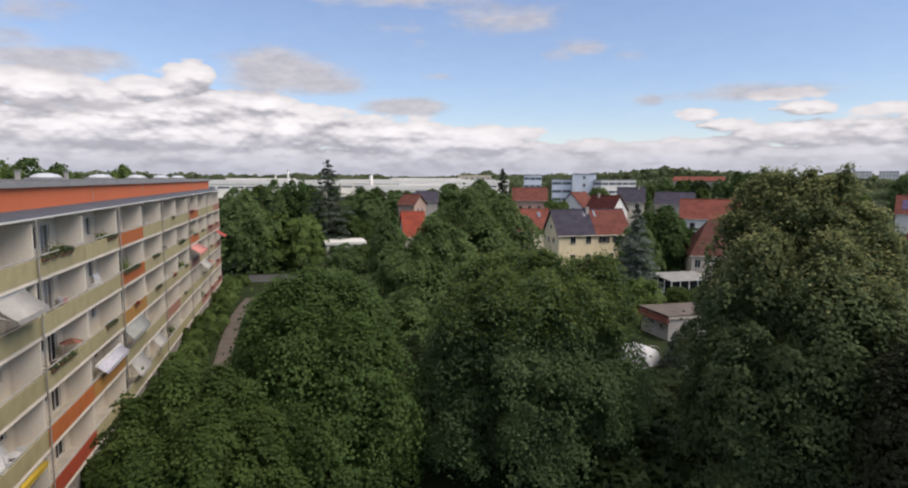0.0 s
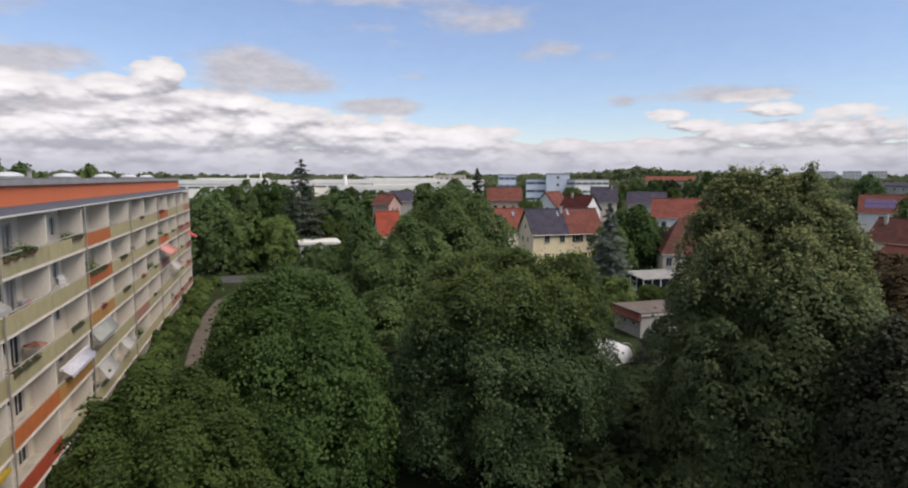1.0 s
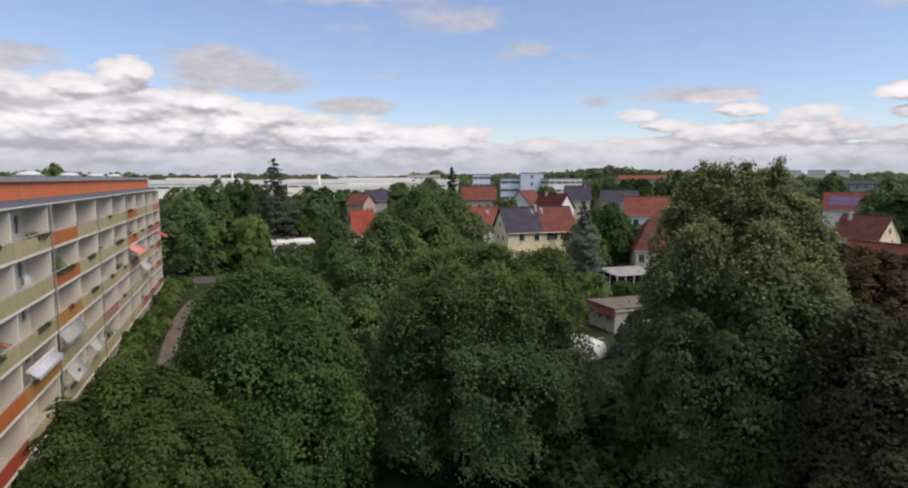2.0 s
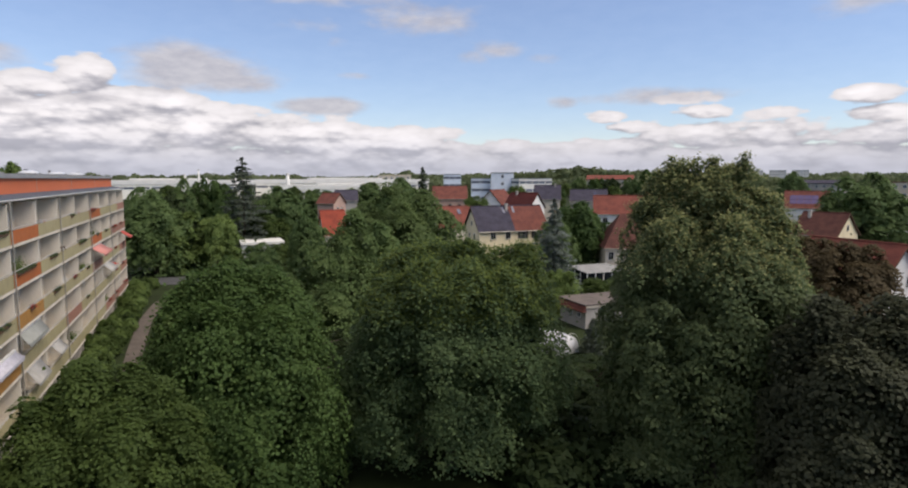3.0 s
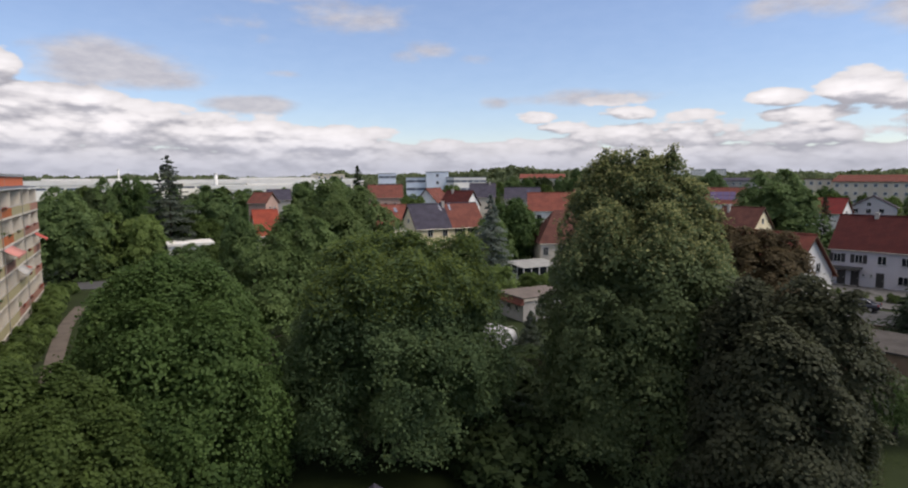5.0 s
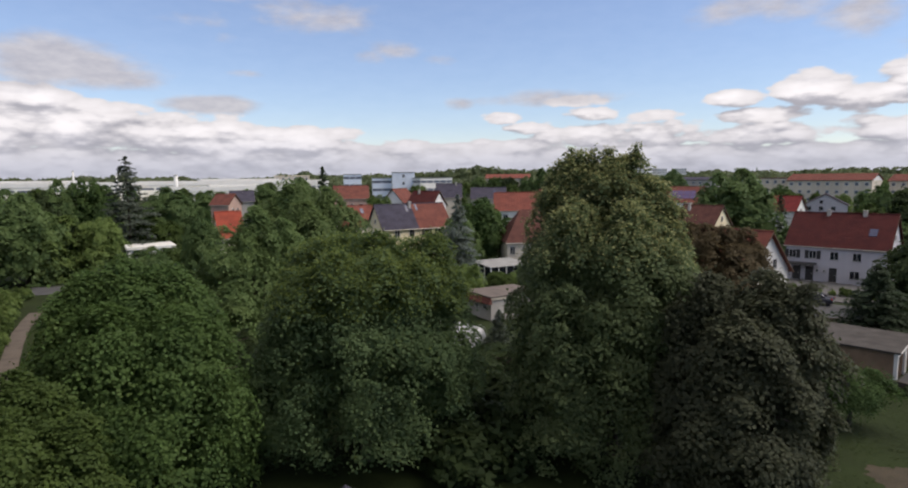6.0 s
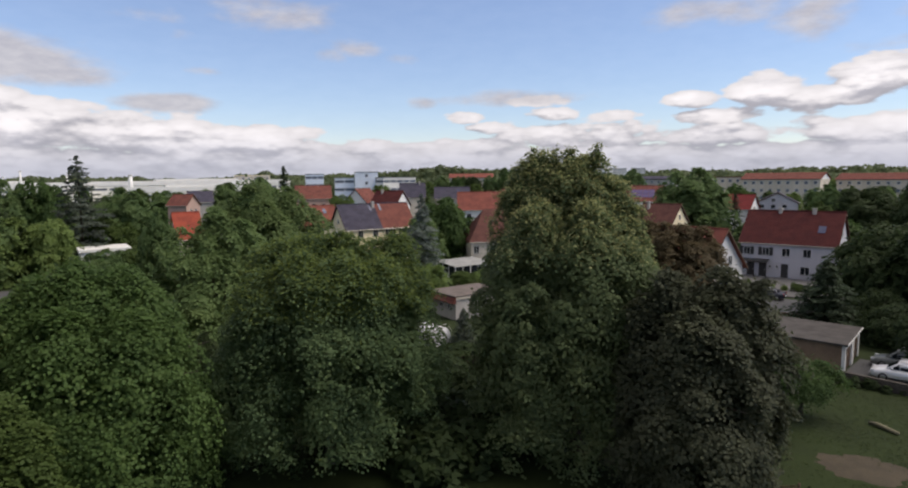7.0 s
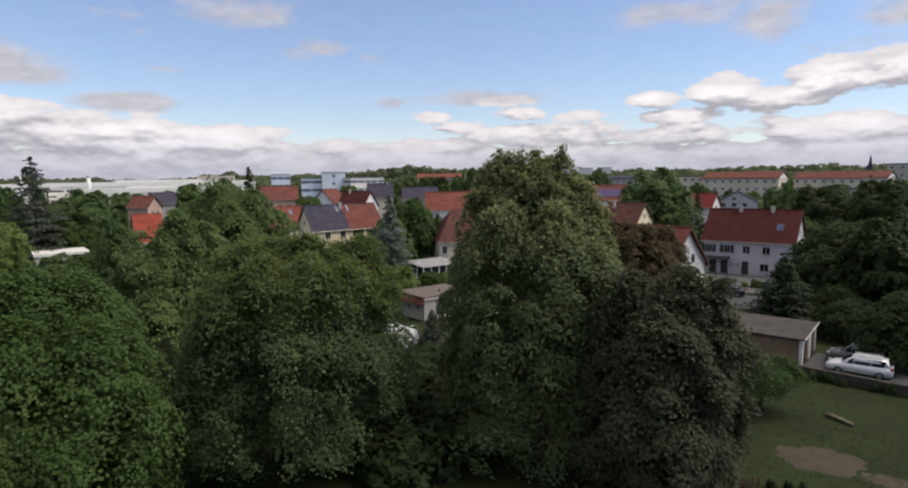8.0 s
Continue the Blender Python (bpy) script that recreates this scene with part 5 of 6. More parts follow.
def terrace_doors():
    for a in (1.5, 3.3, 6.5):
        d = Shape().box(a - 0.5, -0.06, 0.15, a + 0.5, 0.02, 2.25)
        ob = part("door", d, M["shutter"], terrace, "dark wooden house door")
        part("handle", Shape().box(a + 0.33, -0.12, 1.1, a + 0.40, -0.06, 1.25), M["rail"], ob)
        part("step", Shape().box(a - 0.8, -0.9, -0.1, a + 0.8, -0.06, 0.14), M["kerb"], terrace)
    p = Shape()
    p.prism([(0.4, -1.5, 2.55), (0.4, 0.0, 2.75), (0.4, 0.0, 2.9), (0.4, -1.5, 2.7)], (3.9, 0, 0))
    part("porch_roof", p, M["shutter"], terrace, "small dark porch roof")
    for a in (0.55, 2.4, 4.15):
        part("porch_post", Shape().box(a - 0.07, -1.42, 0, a + 0.07, -1.28, 2.57), M["shutter"], terrace)


terrace_doors()


def villa():
    house("beige house with a hipped brown-red roof", 60.9, 82.5, -25, 11, 9.5, 5.6, 10.6, "plaster_beige", "tile_brown", hip=3.6, fronts=((0.9, 3.4, 0.9, 1.3, False), (4.0, 3.4, 1.1, 1.3, False)))
    v = thing("veranda", "white veranda with a pale corrugated roof", "veranda", 53.0, 76.0, 0)
    s = Shape()
    top = [(i * 0.21, -0.2, 2.55 + 0.06 * (i % 2)) for i in range(37)]
    s.prism(top + [(p[0], p[1], p[2] - 0.04) for p in top[::-1]], (0, 5.7, 0.45))
    part("roof", s, M["corrugated"], v, "weathered corrugated roofing")
    part("parapet", Shape().box(0.0, 0.0, 0, 7.5, 0.14, 0.95), M["white"], v)
    part("side_parapet", Shape().box(0.0, 0.14, 0, 0.14, 5.4, 0.95), M["white"], v)
    for i in range(6):
        part("post", Shape().box(i * 1.47, 0.0, 0.95, i * 1.47 + 0.14, 0.14, 2.5), M["white"], v)
        if i < 5:
            part("pane", Shape().box(i * 1.47 + 0.14, 0.05, 0.95, i * 1.47 + 1.47, 0.08, 2.5), M["glass"], v)
    for i in range(1, 4):
        part("post", Shape().box(0.0, i * 1.7, 0.95, 0.14, i * 1.7 + 0.14, 2.6), M["white"], v)
    part("side_pane", Shape().box(0.05, 0.14, 0.95, 0.08, 5.4, 2.5), M["glass"], v)
    g = thing("shed", "flat-roofed pale garden shed with a red tiled fascia", "shed", 38.8, 55.4, 0)
    s = Shape()
    s.box(0.25, 0.25, 0, 7.2, 5.5, 2.45)
    part("wall", s, M["plaster_grey"], g)
    s = Shape()
    s.box(0, 0, 2.72, 7.4, 5.7, 2.86)
    part("roof", s, M["shed_felt"], g, "brownish felt flat roof")
    s = Shape()
    s.prism([(0.1, 0.0, 2.72), (-0.35, -0.05, 2.0), (0.2, 0.0, 2.0)], (0, 5.7, 0))
    part("fascia", s, M["tile_red"], g, "red tiled slanting fascia")
    s = Shape()
    s.box(0.2, 0.05, 2.45, 7.4, 0.2, 2.72)
    part("front_board", s, M["plaster_beige"], g)
    for y in (1.5, 3.2):
        window(g, 0.25, y, 1.15, -90, 0.7, 0.6)
    t = thing("garden_tent", "white domed tarpaulin garden tent", "tent", 31.6, 50.1, 0, 20)
    s = Shape()
    n = 14
    for i in range(7):
        for k in range(n + 1):
            a = math.pi * k / n
            end = 1 - 0.12 * abs(i - 3) / 3
            sag = 0.05 * (i % 2)
            s.v.append((1.5 * end * math.cos(a), (i - 3) * 0.7, (1.95 * end - sag) * math.sin(a) ** 0.8))
    for i in range(6):
        for k in range(n):
            a = i * (n + 1) + k
            s.f.append((a, a + 1, a + n + 2, a + n + 1))
    s.f += [tuple(range(n + 1))[::-1], tuple(range(6 * (n + 1), 7 * (n + 1)))]
    part("cover", s, M["film"], t, smooth=True)
    for y in (-2.12, 0, 2.12):
        ss = Shape()
        ss.tube([(1.55 * math.cos(math.pi * k / 10), y, 2.02 * math.sin(math.pi * k / 10) ** 0.8) for k in range(11)], [0.025] * 11, 5)
        part("hoop", ss, M["rail"], t)
    w = thing("flat_hall", "low white flat-roofed building behind trees", "building", 6.3, 129, rise(10, 129))
    part("wall", Shape().box(0, 0, -1, 8.0, 8, 2.9), M["white"], w)
    part("roof", Shape().box(-0.3, -0.3, 2.9, 8.3, 8.3, 3.4), M["white_clad"], w, "white roof edge")
    for i in range(3):
        window(w, 1.3 + i * 2.2, 0, 1.2, 0, 1.3, 1.1)


villa()


# ---- garages, car, garden ----
def garages():
    for b0, b1, h, d, who in ((0.0, 3.95, 2.45, 7.6, "brown rendered garage with a flat felt roof and white door frame"), (3.97, 7.4, 2.45, 7.6, "second garage with a flat grey roof")):
        xx, yy = uv(b0, 0)
        g = thing("garage", who, "garage", xx, yy, 0, GT, "garages by the car park")
        w = b1 - b0
        s = Shape()
        s.box(0.1, 0.35, 0, 0.30, d, h)
        s.box(w - 0.30, 0.35, 0, w - 0.1, d, h)
        s.box(0.30, d - 0.2, 0, w - 0.30, d, h)
        part("wall", s, M["garage_wall"], g, "brown rough render")
        f = Shape()
        f.box(0.08, 0.1, 0, 0.50, 0.35, h)
        f.box(w - 0.50, 0.1, 0, w - 0.08, 0.35, h)
        f.box(0.50, 0.1, h - 0.38, w - 0.50, 0.35, h)
        part("front", f, M["white"], g, "white painted door surround")
        door = part("door", Shape().box(0.5, 0.24, 0.02, w - 0.5, 0.30, h - 0.38), M["wood"], g, "dark garage door")
        for i in range(1, 5):
            part("door_board", Shape().box(0.5 + i * (w - 1) / 5 - 0.02, 0.22, 0.05, 0.5 + i * (w - 1) / 5 + 0.02, 0.24, h - 0.42), M["shutter"], door)
        r = Shape()
        r.prism([(-0.12, -0.1, h), (w + 0.02, -0.1, h), (w + 0.02, d + 0.15, h + 0.12), (-0.12, d + 0.15, h + 0.12)], (0, 0, 0.13))
        part("roof", r, M["flat_felt"], g, "grey felt roof")
        e = Shape()
        e.box(-0.12, -0.13, h + 0.02, w + 0.02, -0.1, h + 0.16)
        part("roof_edge", e, M["white"], g)
    x0, y0 = uv(-1.7, 0.3)
    w = thing("garden_wall", "low dark stone wall beside the parked car", "wall", x0, y0, 0, GT - 90 - 7)
    rng = random.Random(3)
    for row in range(4):
        a = 0.0
        while a < 13.5:
            ln = rng.uniform(0.45, 0.85)
            part("stone", Shape().box(a, -0.14 + rng.uniform(-.02, .02), row * 0.21, a + ln - 0.02, 0.16 + rng.uniform(-.02, .02), row * 0.21 + 0.2), M["stone"], w)
            a += ln


def loft(rings, material, name, parent, label="", close=True):
    s = Shape()
    n = len(rings[0])
    for r in rings:
        s.v += r
    for i in range(len(rings) - 1):
        for k in range(n):
            a, b = i * n + k, i * n + (k + 1) % n
            s.f.append((a, b, b + n, a + n))
    if close:
        s.f += [tuple(range(n))[::-1], tuple(range((len(rings) - 1) * n, len(rings) * n))]
    return part(name, s, material, parent, label, True)


def car(label, x, y, turn, paint, length=4.45, height=1.62, estate=True):
    """A car that heads along its local +x; the origin lies between the wheels on the ground."""
    c = thing("car", label, "car", x, y, 0.06, turn, "parked cars")
    L, W, H = length / 2, 0.9, height

    def ring(px, half, z0, z1, tuck):
        out = []
        for k in range(16):
            a = 2 * math.pi * k / 16
            ca, sa = math.cos(a), math.sin(a)
            yy = half * math.copysign(abs(ca) ** 0.35, ca)
            zz = (z0 + z1) / 2 + (z1 - z0) / 2 * math.copysign(abs(sa) ** 0.45, sa)
            if sa > 0:
                yy *= 1 - tuck * sa
            out.append((px, yy, zz))
        return out
    # lower body
    loft([ring(L, 0.62, 0.38, 0.60, 0), ring(L - 0.08, 0.74, 0.25, 0.74, 0.05), ring(L - 0.5, W, 0.20, 0.90, 0.06), ring(L - 1.15, W, 0.18, 1.03, 0.06), ring(0.2, W + 0.01, 0.18, 1.02, 0.04),
          ring(-L + 0.7, W, 0.19, 1.04, 0.04), ring(-L + 0.12, W - 0.06, 0.25, 1.02, 0.05), ring(-L, 0.76, 0.35, 0.95, 0.05)], M[paint], "body", c)
    # cabin
    back = -L + (0.10 if estate else 0.75)
    loft([ring(L - 1.05, 0.72, 0.95, 1.02, 0.02), ring(L - 1.75, 0.74, 0.96, H - 0.12, 0.16), ring(0.1, 0.75, 0.97, H, 0.18), ring(back + 0.75, 0.74, 0.97, H - 0.03, 0.18), ring(back + 0.25, 0.72, 0.98, H - 0.14, 0.16), ring(back, 0.70, 0.96, 1.04, 0.04)], M[paint], "cabin", c)
    # glass along both sides, windscreen and rear
    for sgn in (-1, 1):
        for a0, a1, a2, a3 in ((L - 1.35, L - 1.86, 0.34, 0.34), (0.27, 0.27, -0.78, -0.78), (-0.85, -0.85, back + 0.32, back + 0.5)):
            s = Shape()
            o = [(a0, sgn * 0.765, 1.03), (a1, sgn * 0.672, H - 0.20), (a2 if a2 < a1 else a2, sgn * 0.665, H - 0.17), (a3, sgn * 0.765, 1.03)]
            s.prism(o if sgn > 0 else o[::-1], (0, sgn * 0.025, 0.004))
            part("side_window", s, M["glass"], c, "dark side window")
    s = Shape()
    s.prism([(L - 1.12, -0.60, 1.03), (L - 1.12, 0.60, 1.03), (L - 1.80, 0.55, H - 0.14), (L - 1.80, -0.55, H - 0.14)], (0.03, 0, 0.035))
    part("windscreen", s, M["glass"], c)
    s = Shape()
    s.prism([(back + 0.01, -0.55, 1.06), (back + 0.24, -0.5, H - 0.2), (back + 0.24, 0.5, H - 0.2), (back + 0.01, 0.55, 1.06)], (-0.03, 0, 0.01))
    part("rear_window", s, M["glass"], c)
    for wx in (L - 0.88, -L + 0.85):
        for sgn in (-1, 1):
            s = Shape()
            s.tube([(wx, sgn * 0.70, 0.32), (wx, sgn * 0.73, 0.32), (wx, sgn * 0.89, 0.32), (wx, sgn * 0.915, 0.32)], [0.29, 0.325, 0.325, 0.29], 20)
            wheel = part("wheel", s, M["tyre"], c, "black tyre", True)
            s = Shape()
            s.tube([(wx, sgn * 0.90, 0.32), (wx, sgn * 0.925, 0.32)], [0.215, 0.19], 14)
            part("rim", s, M["rim"], wheel, "silver alloy rim")
    for sgn in (-1, 1):
        part("headlight", Shape().box(L - 0.30, sgn * 0.66 - 0.15, 0.66, L - 0.05, sgn * 0.66 + 0.15, 0.80), M["lamp_clear"], c, "clear headlight")
        part("tail_light", Shape().box(-L - 0.01, sgn * 0.70 - 0.10, 0.78, -L + 0.16, sgn * 0.70 + 0.10, 1.02), M["lamp_red"], c, "red tail light")
        part("mirror", Shape().box(L - 1.52, sgn * 0.95 - 0.10, 1.02, L - 1.40, sgn * 0.95 + 0.10, 1.16), M[paint], c)
        part("sill_trim", Shape().box(-L + 1.2, sgn * 0.895 - 0.02, 0.22, L - 1.25, sgn * 0.895 + 0.02, 0.34), M["shutter"], c)
        part("roof_rail", Shape().box(back + 0.6, sgn * 0.58 - 0.02, H - 0.03, 0.4, sgn * 0.58 + 0.02, H + 0.03), M["rail"], c)
    part("bumper", Shape().box(L - 0.08, -0.6, 0.28, L + 0.02, 0.6, 0.46), M["shutter"], c)
    part("plate", Shape().box(-L - 0.03, -0.26, 0.55, -L - 0.01, 0.26, 0.66), M["white"], c, "plain white plate")
    return c


garages()
cx, cy = uv(1.1, -3.8)
car("silver estate car parked by the garden wall", cx, cy, GT + 90, "car_silver", 4.5, 1.64)
cx, cy = uv(4.6, -3.4)
car("grey-green car parked behind the silver one", cx, cy, GT + 84, "car_grey", 4.4, 1.75)
cx, cy = uv(29.3, 13.0)
car("small dark blue car at the kerb", cx, cy, GT + 92, "car_dark", 4.0, 1.45, False)


def garden():
    s = Shape()
    s.tube([(0, 0, 0.13), (0.5, 0.05, 0.15), (1.1, 0.0, 0.13), (1.9, -0.04, 0.12)], [0.10, 0.15, 0.13, 0.11], 10)
    s.tube([(0.8, 0.0, 0.17), (1.0, 0.25, 0.26)], [0.035, 0.02], 6)
    solid("fallen_log", s, M["log"], "pale weathered log lying in the grass", "log", x=44.1, y=15.5, z=0.0, turn=-104, smooth=True)
    # street fence
    f = thing("fence", "low dark wooden slat fence along the street", "fence", *uv(17.5, 0.0), 0, GT + 90)
    for i in range(15):
        part("post", Shape().box(i * 1.6 - 0.05, -0.05, 0, i * 1.6 + 0.05, 0.05, 1.1), M["wood"], f)
    for z in (0.35, 0.85):
        part("rail", Shape().box(0, 0.05, z, 22.4, 0.09, z + 0.09), M["wood"], f)
    slat = Shape().box(0, 0.09, 0.12, 0.09, 0.115, 1.0).mesh("slat", M["wood"])
    for i in range(140):
        placed("slat", slat, f, i * 0.16, 0, 0)
    f2 = thing("picket_fence", "dark wire-and-picket fence under the trees", "fence", 30.2, 13.2, 0, 150)
    for i in range(8):
        part("post", Shape().box(i * 1.2 - 0.04, -0.04, 0, i * 1.2 + 0.04, 0.04, 1.2), M["wood"], f2)
    pk = Shape().box(0, 0.04, 0.1, 0.07, 0.065, 1.15).mesh("picket", M["wood"])
    for i in range(52):
        placed("picket", pk, f2, i * 0.162, 0, 0)
    for z in (0.3, 0.9):
        part("rail", Shape().box(0, -0.03, z, 8.4, 0.04, z + 0.07), M["wood"], f2)


garden()


def lawn_grass():
    """Rough tufts and weeds over the garden lawn, thinner on the bare soil."""
    rng = np.random.default_rng(31)
    n = 15000
    x, y = rng.uniform(31, 58, n), rng.uniform(3, 27, n)
    clump = np.array([noise.noise((a * 0.45, b * 0.45, 2.0)) + 0.6 * noise.noise((a * 1.6, b * 1.6, 7.0)) for a, b in zip(x, y)])
    bare = np.hypot((x - 37.1) / 2.2, (y - 13.6) / 3.0) < 1
    keep = (rng.random(n) < 1.7 - 1.25 * np.hypot((x - 45) / 13, (y - 15) / 11.5)) & ~(bare & (rng.random(n) < 0.86))
    x, y, clump = x[keep], y[keep], clump[keep]
    k = len(x)
    pos = np.stack([x, y, 0.03 + 0.05 * np.clip(clump, 0, 1)], 1)
    nrm = rng.normal(size=(k, 3)) * 0.14 + np.array([0, 0, 0.9])
    me = quads_mesh("grass", leaf_cards(pos, nrm, 0.13, rng, 0.4, True), M["meadow"])
    solid("grass", me, None, "rough tufted lawn grass with weeds", "grass", "stuff")


lawn_grass()


def hut():
    h = thing("garden_hut", "small hut with a dark slate-blue pitched roof", "hut", 9.6, 24.7, 0, -20)
    s = Shape()
    s.prism([(-0.8, -0.7, 0), (0.8, -0.7, 0), (0.8, -0.7, 1.3), (0, -0.7, 1.85), (-0.8, -0.7, 1.3)], (0, 1.4, 0))
    part("wall", s, M["wood"], h)
    for sgn in (-1, 1):
        o = [(sgn * 1.0, -0.85, 1.2), (0, -0.85, 1.92), (0, 0.85, 1.92), (sgn * 1.0, 0.85, 1.2)]
        part("roof", Shape().prism(o if sgn > 0 else o[::-1], (0, 0, 0.06)), M["tile_slate"], h)
    part("door", Shape().box(-0.3, -0.74, 0.05, 0.3, -0.70, 1.15), M["brown"], h)


hut()

# ---- trees near the camera ----
tree("maple_tree", "broad green maple with a dense domed crown", "tree", 1.9, 32.8, [(0, 0, 0.2, 9.6, 5.3), (-0.3, 0, 3, 13.0, 3.0), (-0.2, 0, 2, 12.5, 4.2), (-1.9, -0.2, 1.5, 12.3, 2.7), (1.5, -0.2, 1.5, 12.4, 2.7), (-2.6, -0.3, 1.5, 11.2, 2.8), (2.5, -0.3, 1.5, 11.2, 2.8), (-1.0, -2.4, 1, 10.8, 3.2), (1.4, -2.6, 1, 10.4, 3.3), (3.4, -0.3, 0.3, 8.8, 2.4), (-3.2, -0.3, 0.3, 8.6, 2.2)],
     11, 135000, 0.185, "maple", puffs=640, belly=0.30, sharp=2.3, rough=2.0, tuft=0.185, droop=0.5, inner=0.16, flat=0.7)
tree("linden_tree", "large dark olive-green linden crown", "tree", 13.3, 31.2, [(0.5, 0, 0.1, 11.4, 5.5), (-2.9, 0.5, 2, 12.8, 2.6), (-1.9, 0, 2, 13.4, 3.0), (-0.4, 0.4, 2, 13.5, 3.0), (1.0, 0.4, 2, 13.3, 2.8), (1.9, 0.8, 2, 12.95, 2.6), (2.8, 1.0, 2, 12.85, 2.6), (3.4, 0.8, 1.5, 12.9, 2.7), (4.2, 0.6, 1, 13.1, 2.4), (-1.3, -2.2, 1, 12.6, 3.2), (1.0, -2.2, 1, 12.6, 3.2), (3.0, -2.0, 1, 12.3, 3.2), (-3.0, -1.8, 0.5, 11.8, 2.8), (-3.6, 0, 0.2, 11.4, 2.4), (-4.2, -0.8, 0.1, 9.6, 2.6), (4.7, -0.4, 0.1, 11.6, 2.6)],
     12, 165000, 0.175, "linden", tips=("sun_shoots", 58000, 9.2, "olive-yellow leaf tips painted as sunlit"), puffs=820, belly=0.35, sharp=3.0, tuft=0.155, inner=0.2)
tree("lime_tree", "tall lime tree with pale flowering twigs", "tree", 25.8, 23.8, [(-0.2, 0, 0.1, 13.4, 5.6), (-3.2, 0, 3, 17.3, 2.5), (-2.3, 0.5, 3, 17.75, 2.6), (-1.2, 0, 3, 17.6, 2.7), (-0.4, -0.4, 3, 17.4, 3.2), (0.2, 0.3, 3, 17.4, 2.5), (0.9, 0, 3, 17.5, 2.2), (1.8, 0.2, 2.5, 16.4, 2.3), (2.6, 0, 2, 14.9, 2.0), (3.2, -0.2, 1, 13.4, 1.9), (-3.9, 0, 2, 15.6, 2.3), (-4.2, -0.8, 0.5, 12.4, 2.6), (-2.2, -2.4, 1, 15.4, 3.0), (0.6, -2.6, 1, 15.0, 3.2), (2.4, -2.4, 0.5, 13.4, 3.0), (-3.2, -2.6, 0.5, 12.0, 3.0), (3.2, -0.8, 0.3, 11.4, 2.4), (-2.7, 0, 15, 18.15, 0.5), (-1.4, 0.2, 15, 18.0, 0.45), (-0.6, 0, 15, 17.9, 0.4), (0.9, 0, 15, 18.05, 0.4)],
     13, 195000, 0.185, "lime", tips=("sun_blossom", 42000, 10.8, "pale yellow-green flowers and leaf tips painted as sunlit"), puffs=1500, inner=0.25, belly=0.38, sharp=3.4, rough=0.9, tuft=0.12)
tree("chestnut_tree", "dark grey-green chestnut with drooping leaf fans", "tree", 26.3, 16.2, [(-0.3, 0, 0.05, 9.4, 3.8), (-1.4, 0, 1, 11.7, 3.0), (0.8, 0.2, 1, 11.9, 3.2), (1.6, 0, 0.5, 11.5, 2.2), (2.3, 0, 0.5, 11.3, 1.6), (-2.5, -0.2, 0.5, 10.4, 2.2), (-0.2, -2.2, 0.5, 10.4, 3.0), (0.9, -1.8, 0.2, 9.4, 2.3), (1.7, -0.4, 0.05, 7.6, 1.4)],
     14, 120000, 0.19, "chestnut", puffs=640, belly=0.3, sharp=2.8, rough=2.2, tuft=0.17, flat=0.7)
tree("young_maple", "yellow-green spreading young tree below the block", "tree", -3.3, 25.2, [(0, 0, 0.05, 8.4, 3.6), (-0.6, 0.3, 1, 10.0, 2.3), (0.9, 0.4, 1, 9.7, 2.1), (-2.2, 0, 0.5, 8.8, 2.0), (1.9, 0, 0.5, 9.0, 1.9), (0.4, -2.0, 0.5, 8.9, 2.5), (-1.6, -1.8, 0.2, 7.8, 2.2), (2.6, -0.8, 0.2, 7.9, 1.9)],
     15, 125000, 0.155, "shrub", puffs=800, belly=0.3, sharp=2.4, tuft=0.15)
tree("copper_beech", "brown-red leaved tree behind the chestnut", "tree", 34.0, 23.4, [(-0.4, 0, 1.0, 12.6, 3.0), (-1.6, 0, 2, 13.3, 2.4), (-0.5, 0.2, 2, 13.3, 2.2), (0.7, 0, 2, 13.2, 2.6), (-2.5, 0.4, 2, 13.1, 2.0), (1.6, 0, 1, 13.1, 2.3), (2.4, 0, 1, 12.2, 1.7), (1.0, -1.2, 1, 12.4, 2.4), (-0.4, -1.4, 1, 12.9, 2.6)], 16, 70000, 0.19, "copper", puffs=480, sharp=3.4, tuft=0.15)
tree("garden_tree", "light green feathery tree", "tree", 11.4, 49.0, [(0, 0, 0.3, 12.0, 4.3), (0.3, 0, 2, 14.3, 3.3), (-2.2, 0, 1, 12.8, 3.0), (2.4, 0, 1, 13.4, 3.0), (-4.2, 0.5, 0.2, 9.6, 2.8), (-1.6, -2.6, 0.1, 8.6, 3.0)], 17, 50000, 0.23, "ash", puffs=420, sharp=2.4, tuft=0.16)
# added bush; its dark leaf stands in for shade between maple and linden
tree("gap_shade_bush", "added dark green bush standing in for the shade between two crowns", "bush", 7.6, 36.5, [(0, 0, 0.05, 5.6, 2.6), (-1.2, 0, 0.1, 6.6, 1.8), (1.3, 0.4, 0.1, 6.2, 1.9), (0.2, 2.0, 0.1, 7.0, 2.2)], 27, 22000, 0.2, "oak_shade", puffs=200, tuft=0.2)
tree("walnut_tree", "large fresh green walnut tree", "tree", 21.8, 69.0, [(0, 0, 0.5, 13.2, 7.2), (-1.2, 0, 2, 16.2, 5.0), (2.6, 0.4, 2, 15.6, 5.0), (-4.4, 0, 1, 14.0, 4.0), (5.2, 0, 1, 13.2, 4.0), (0, -3.5, 1, 14.0, 5.0)], 18, 50000, 0.33, "walnut", puffs=420, sharp=2.6, tuft=0.14)
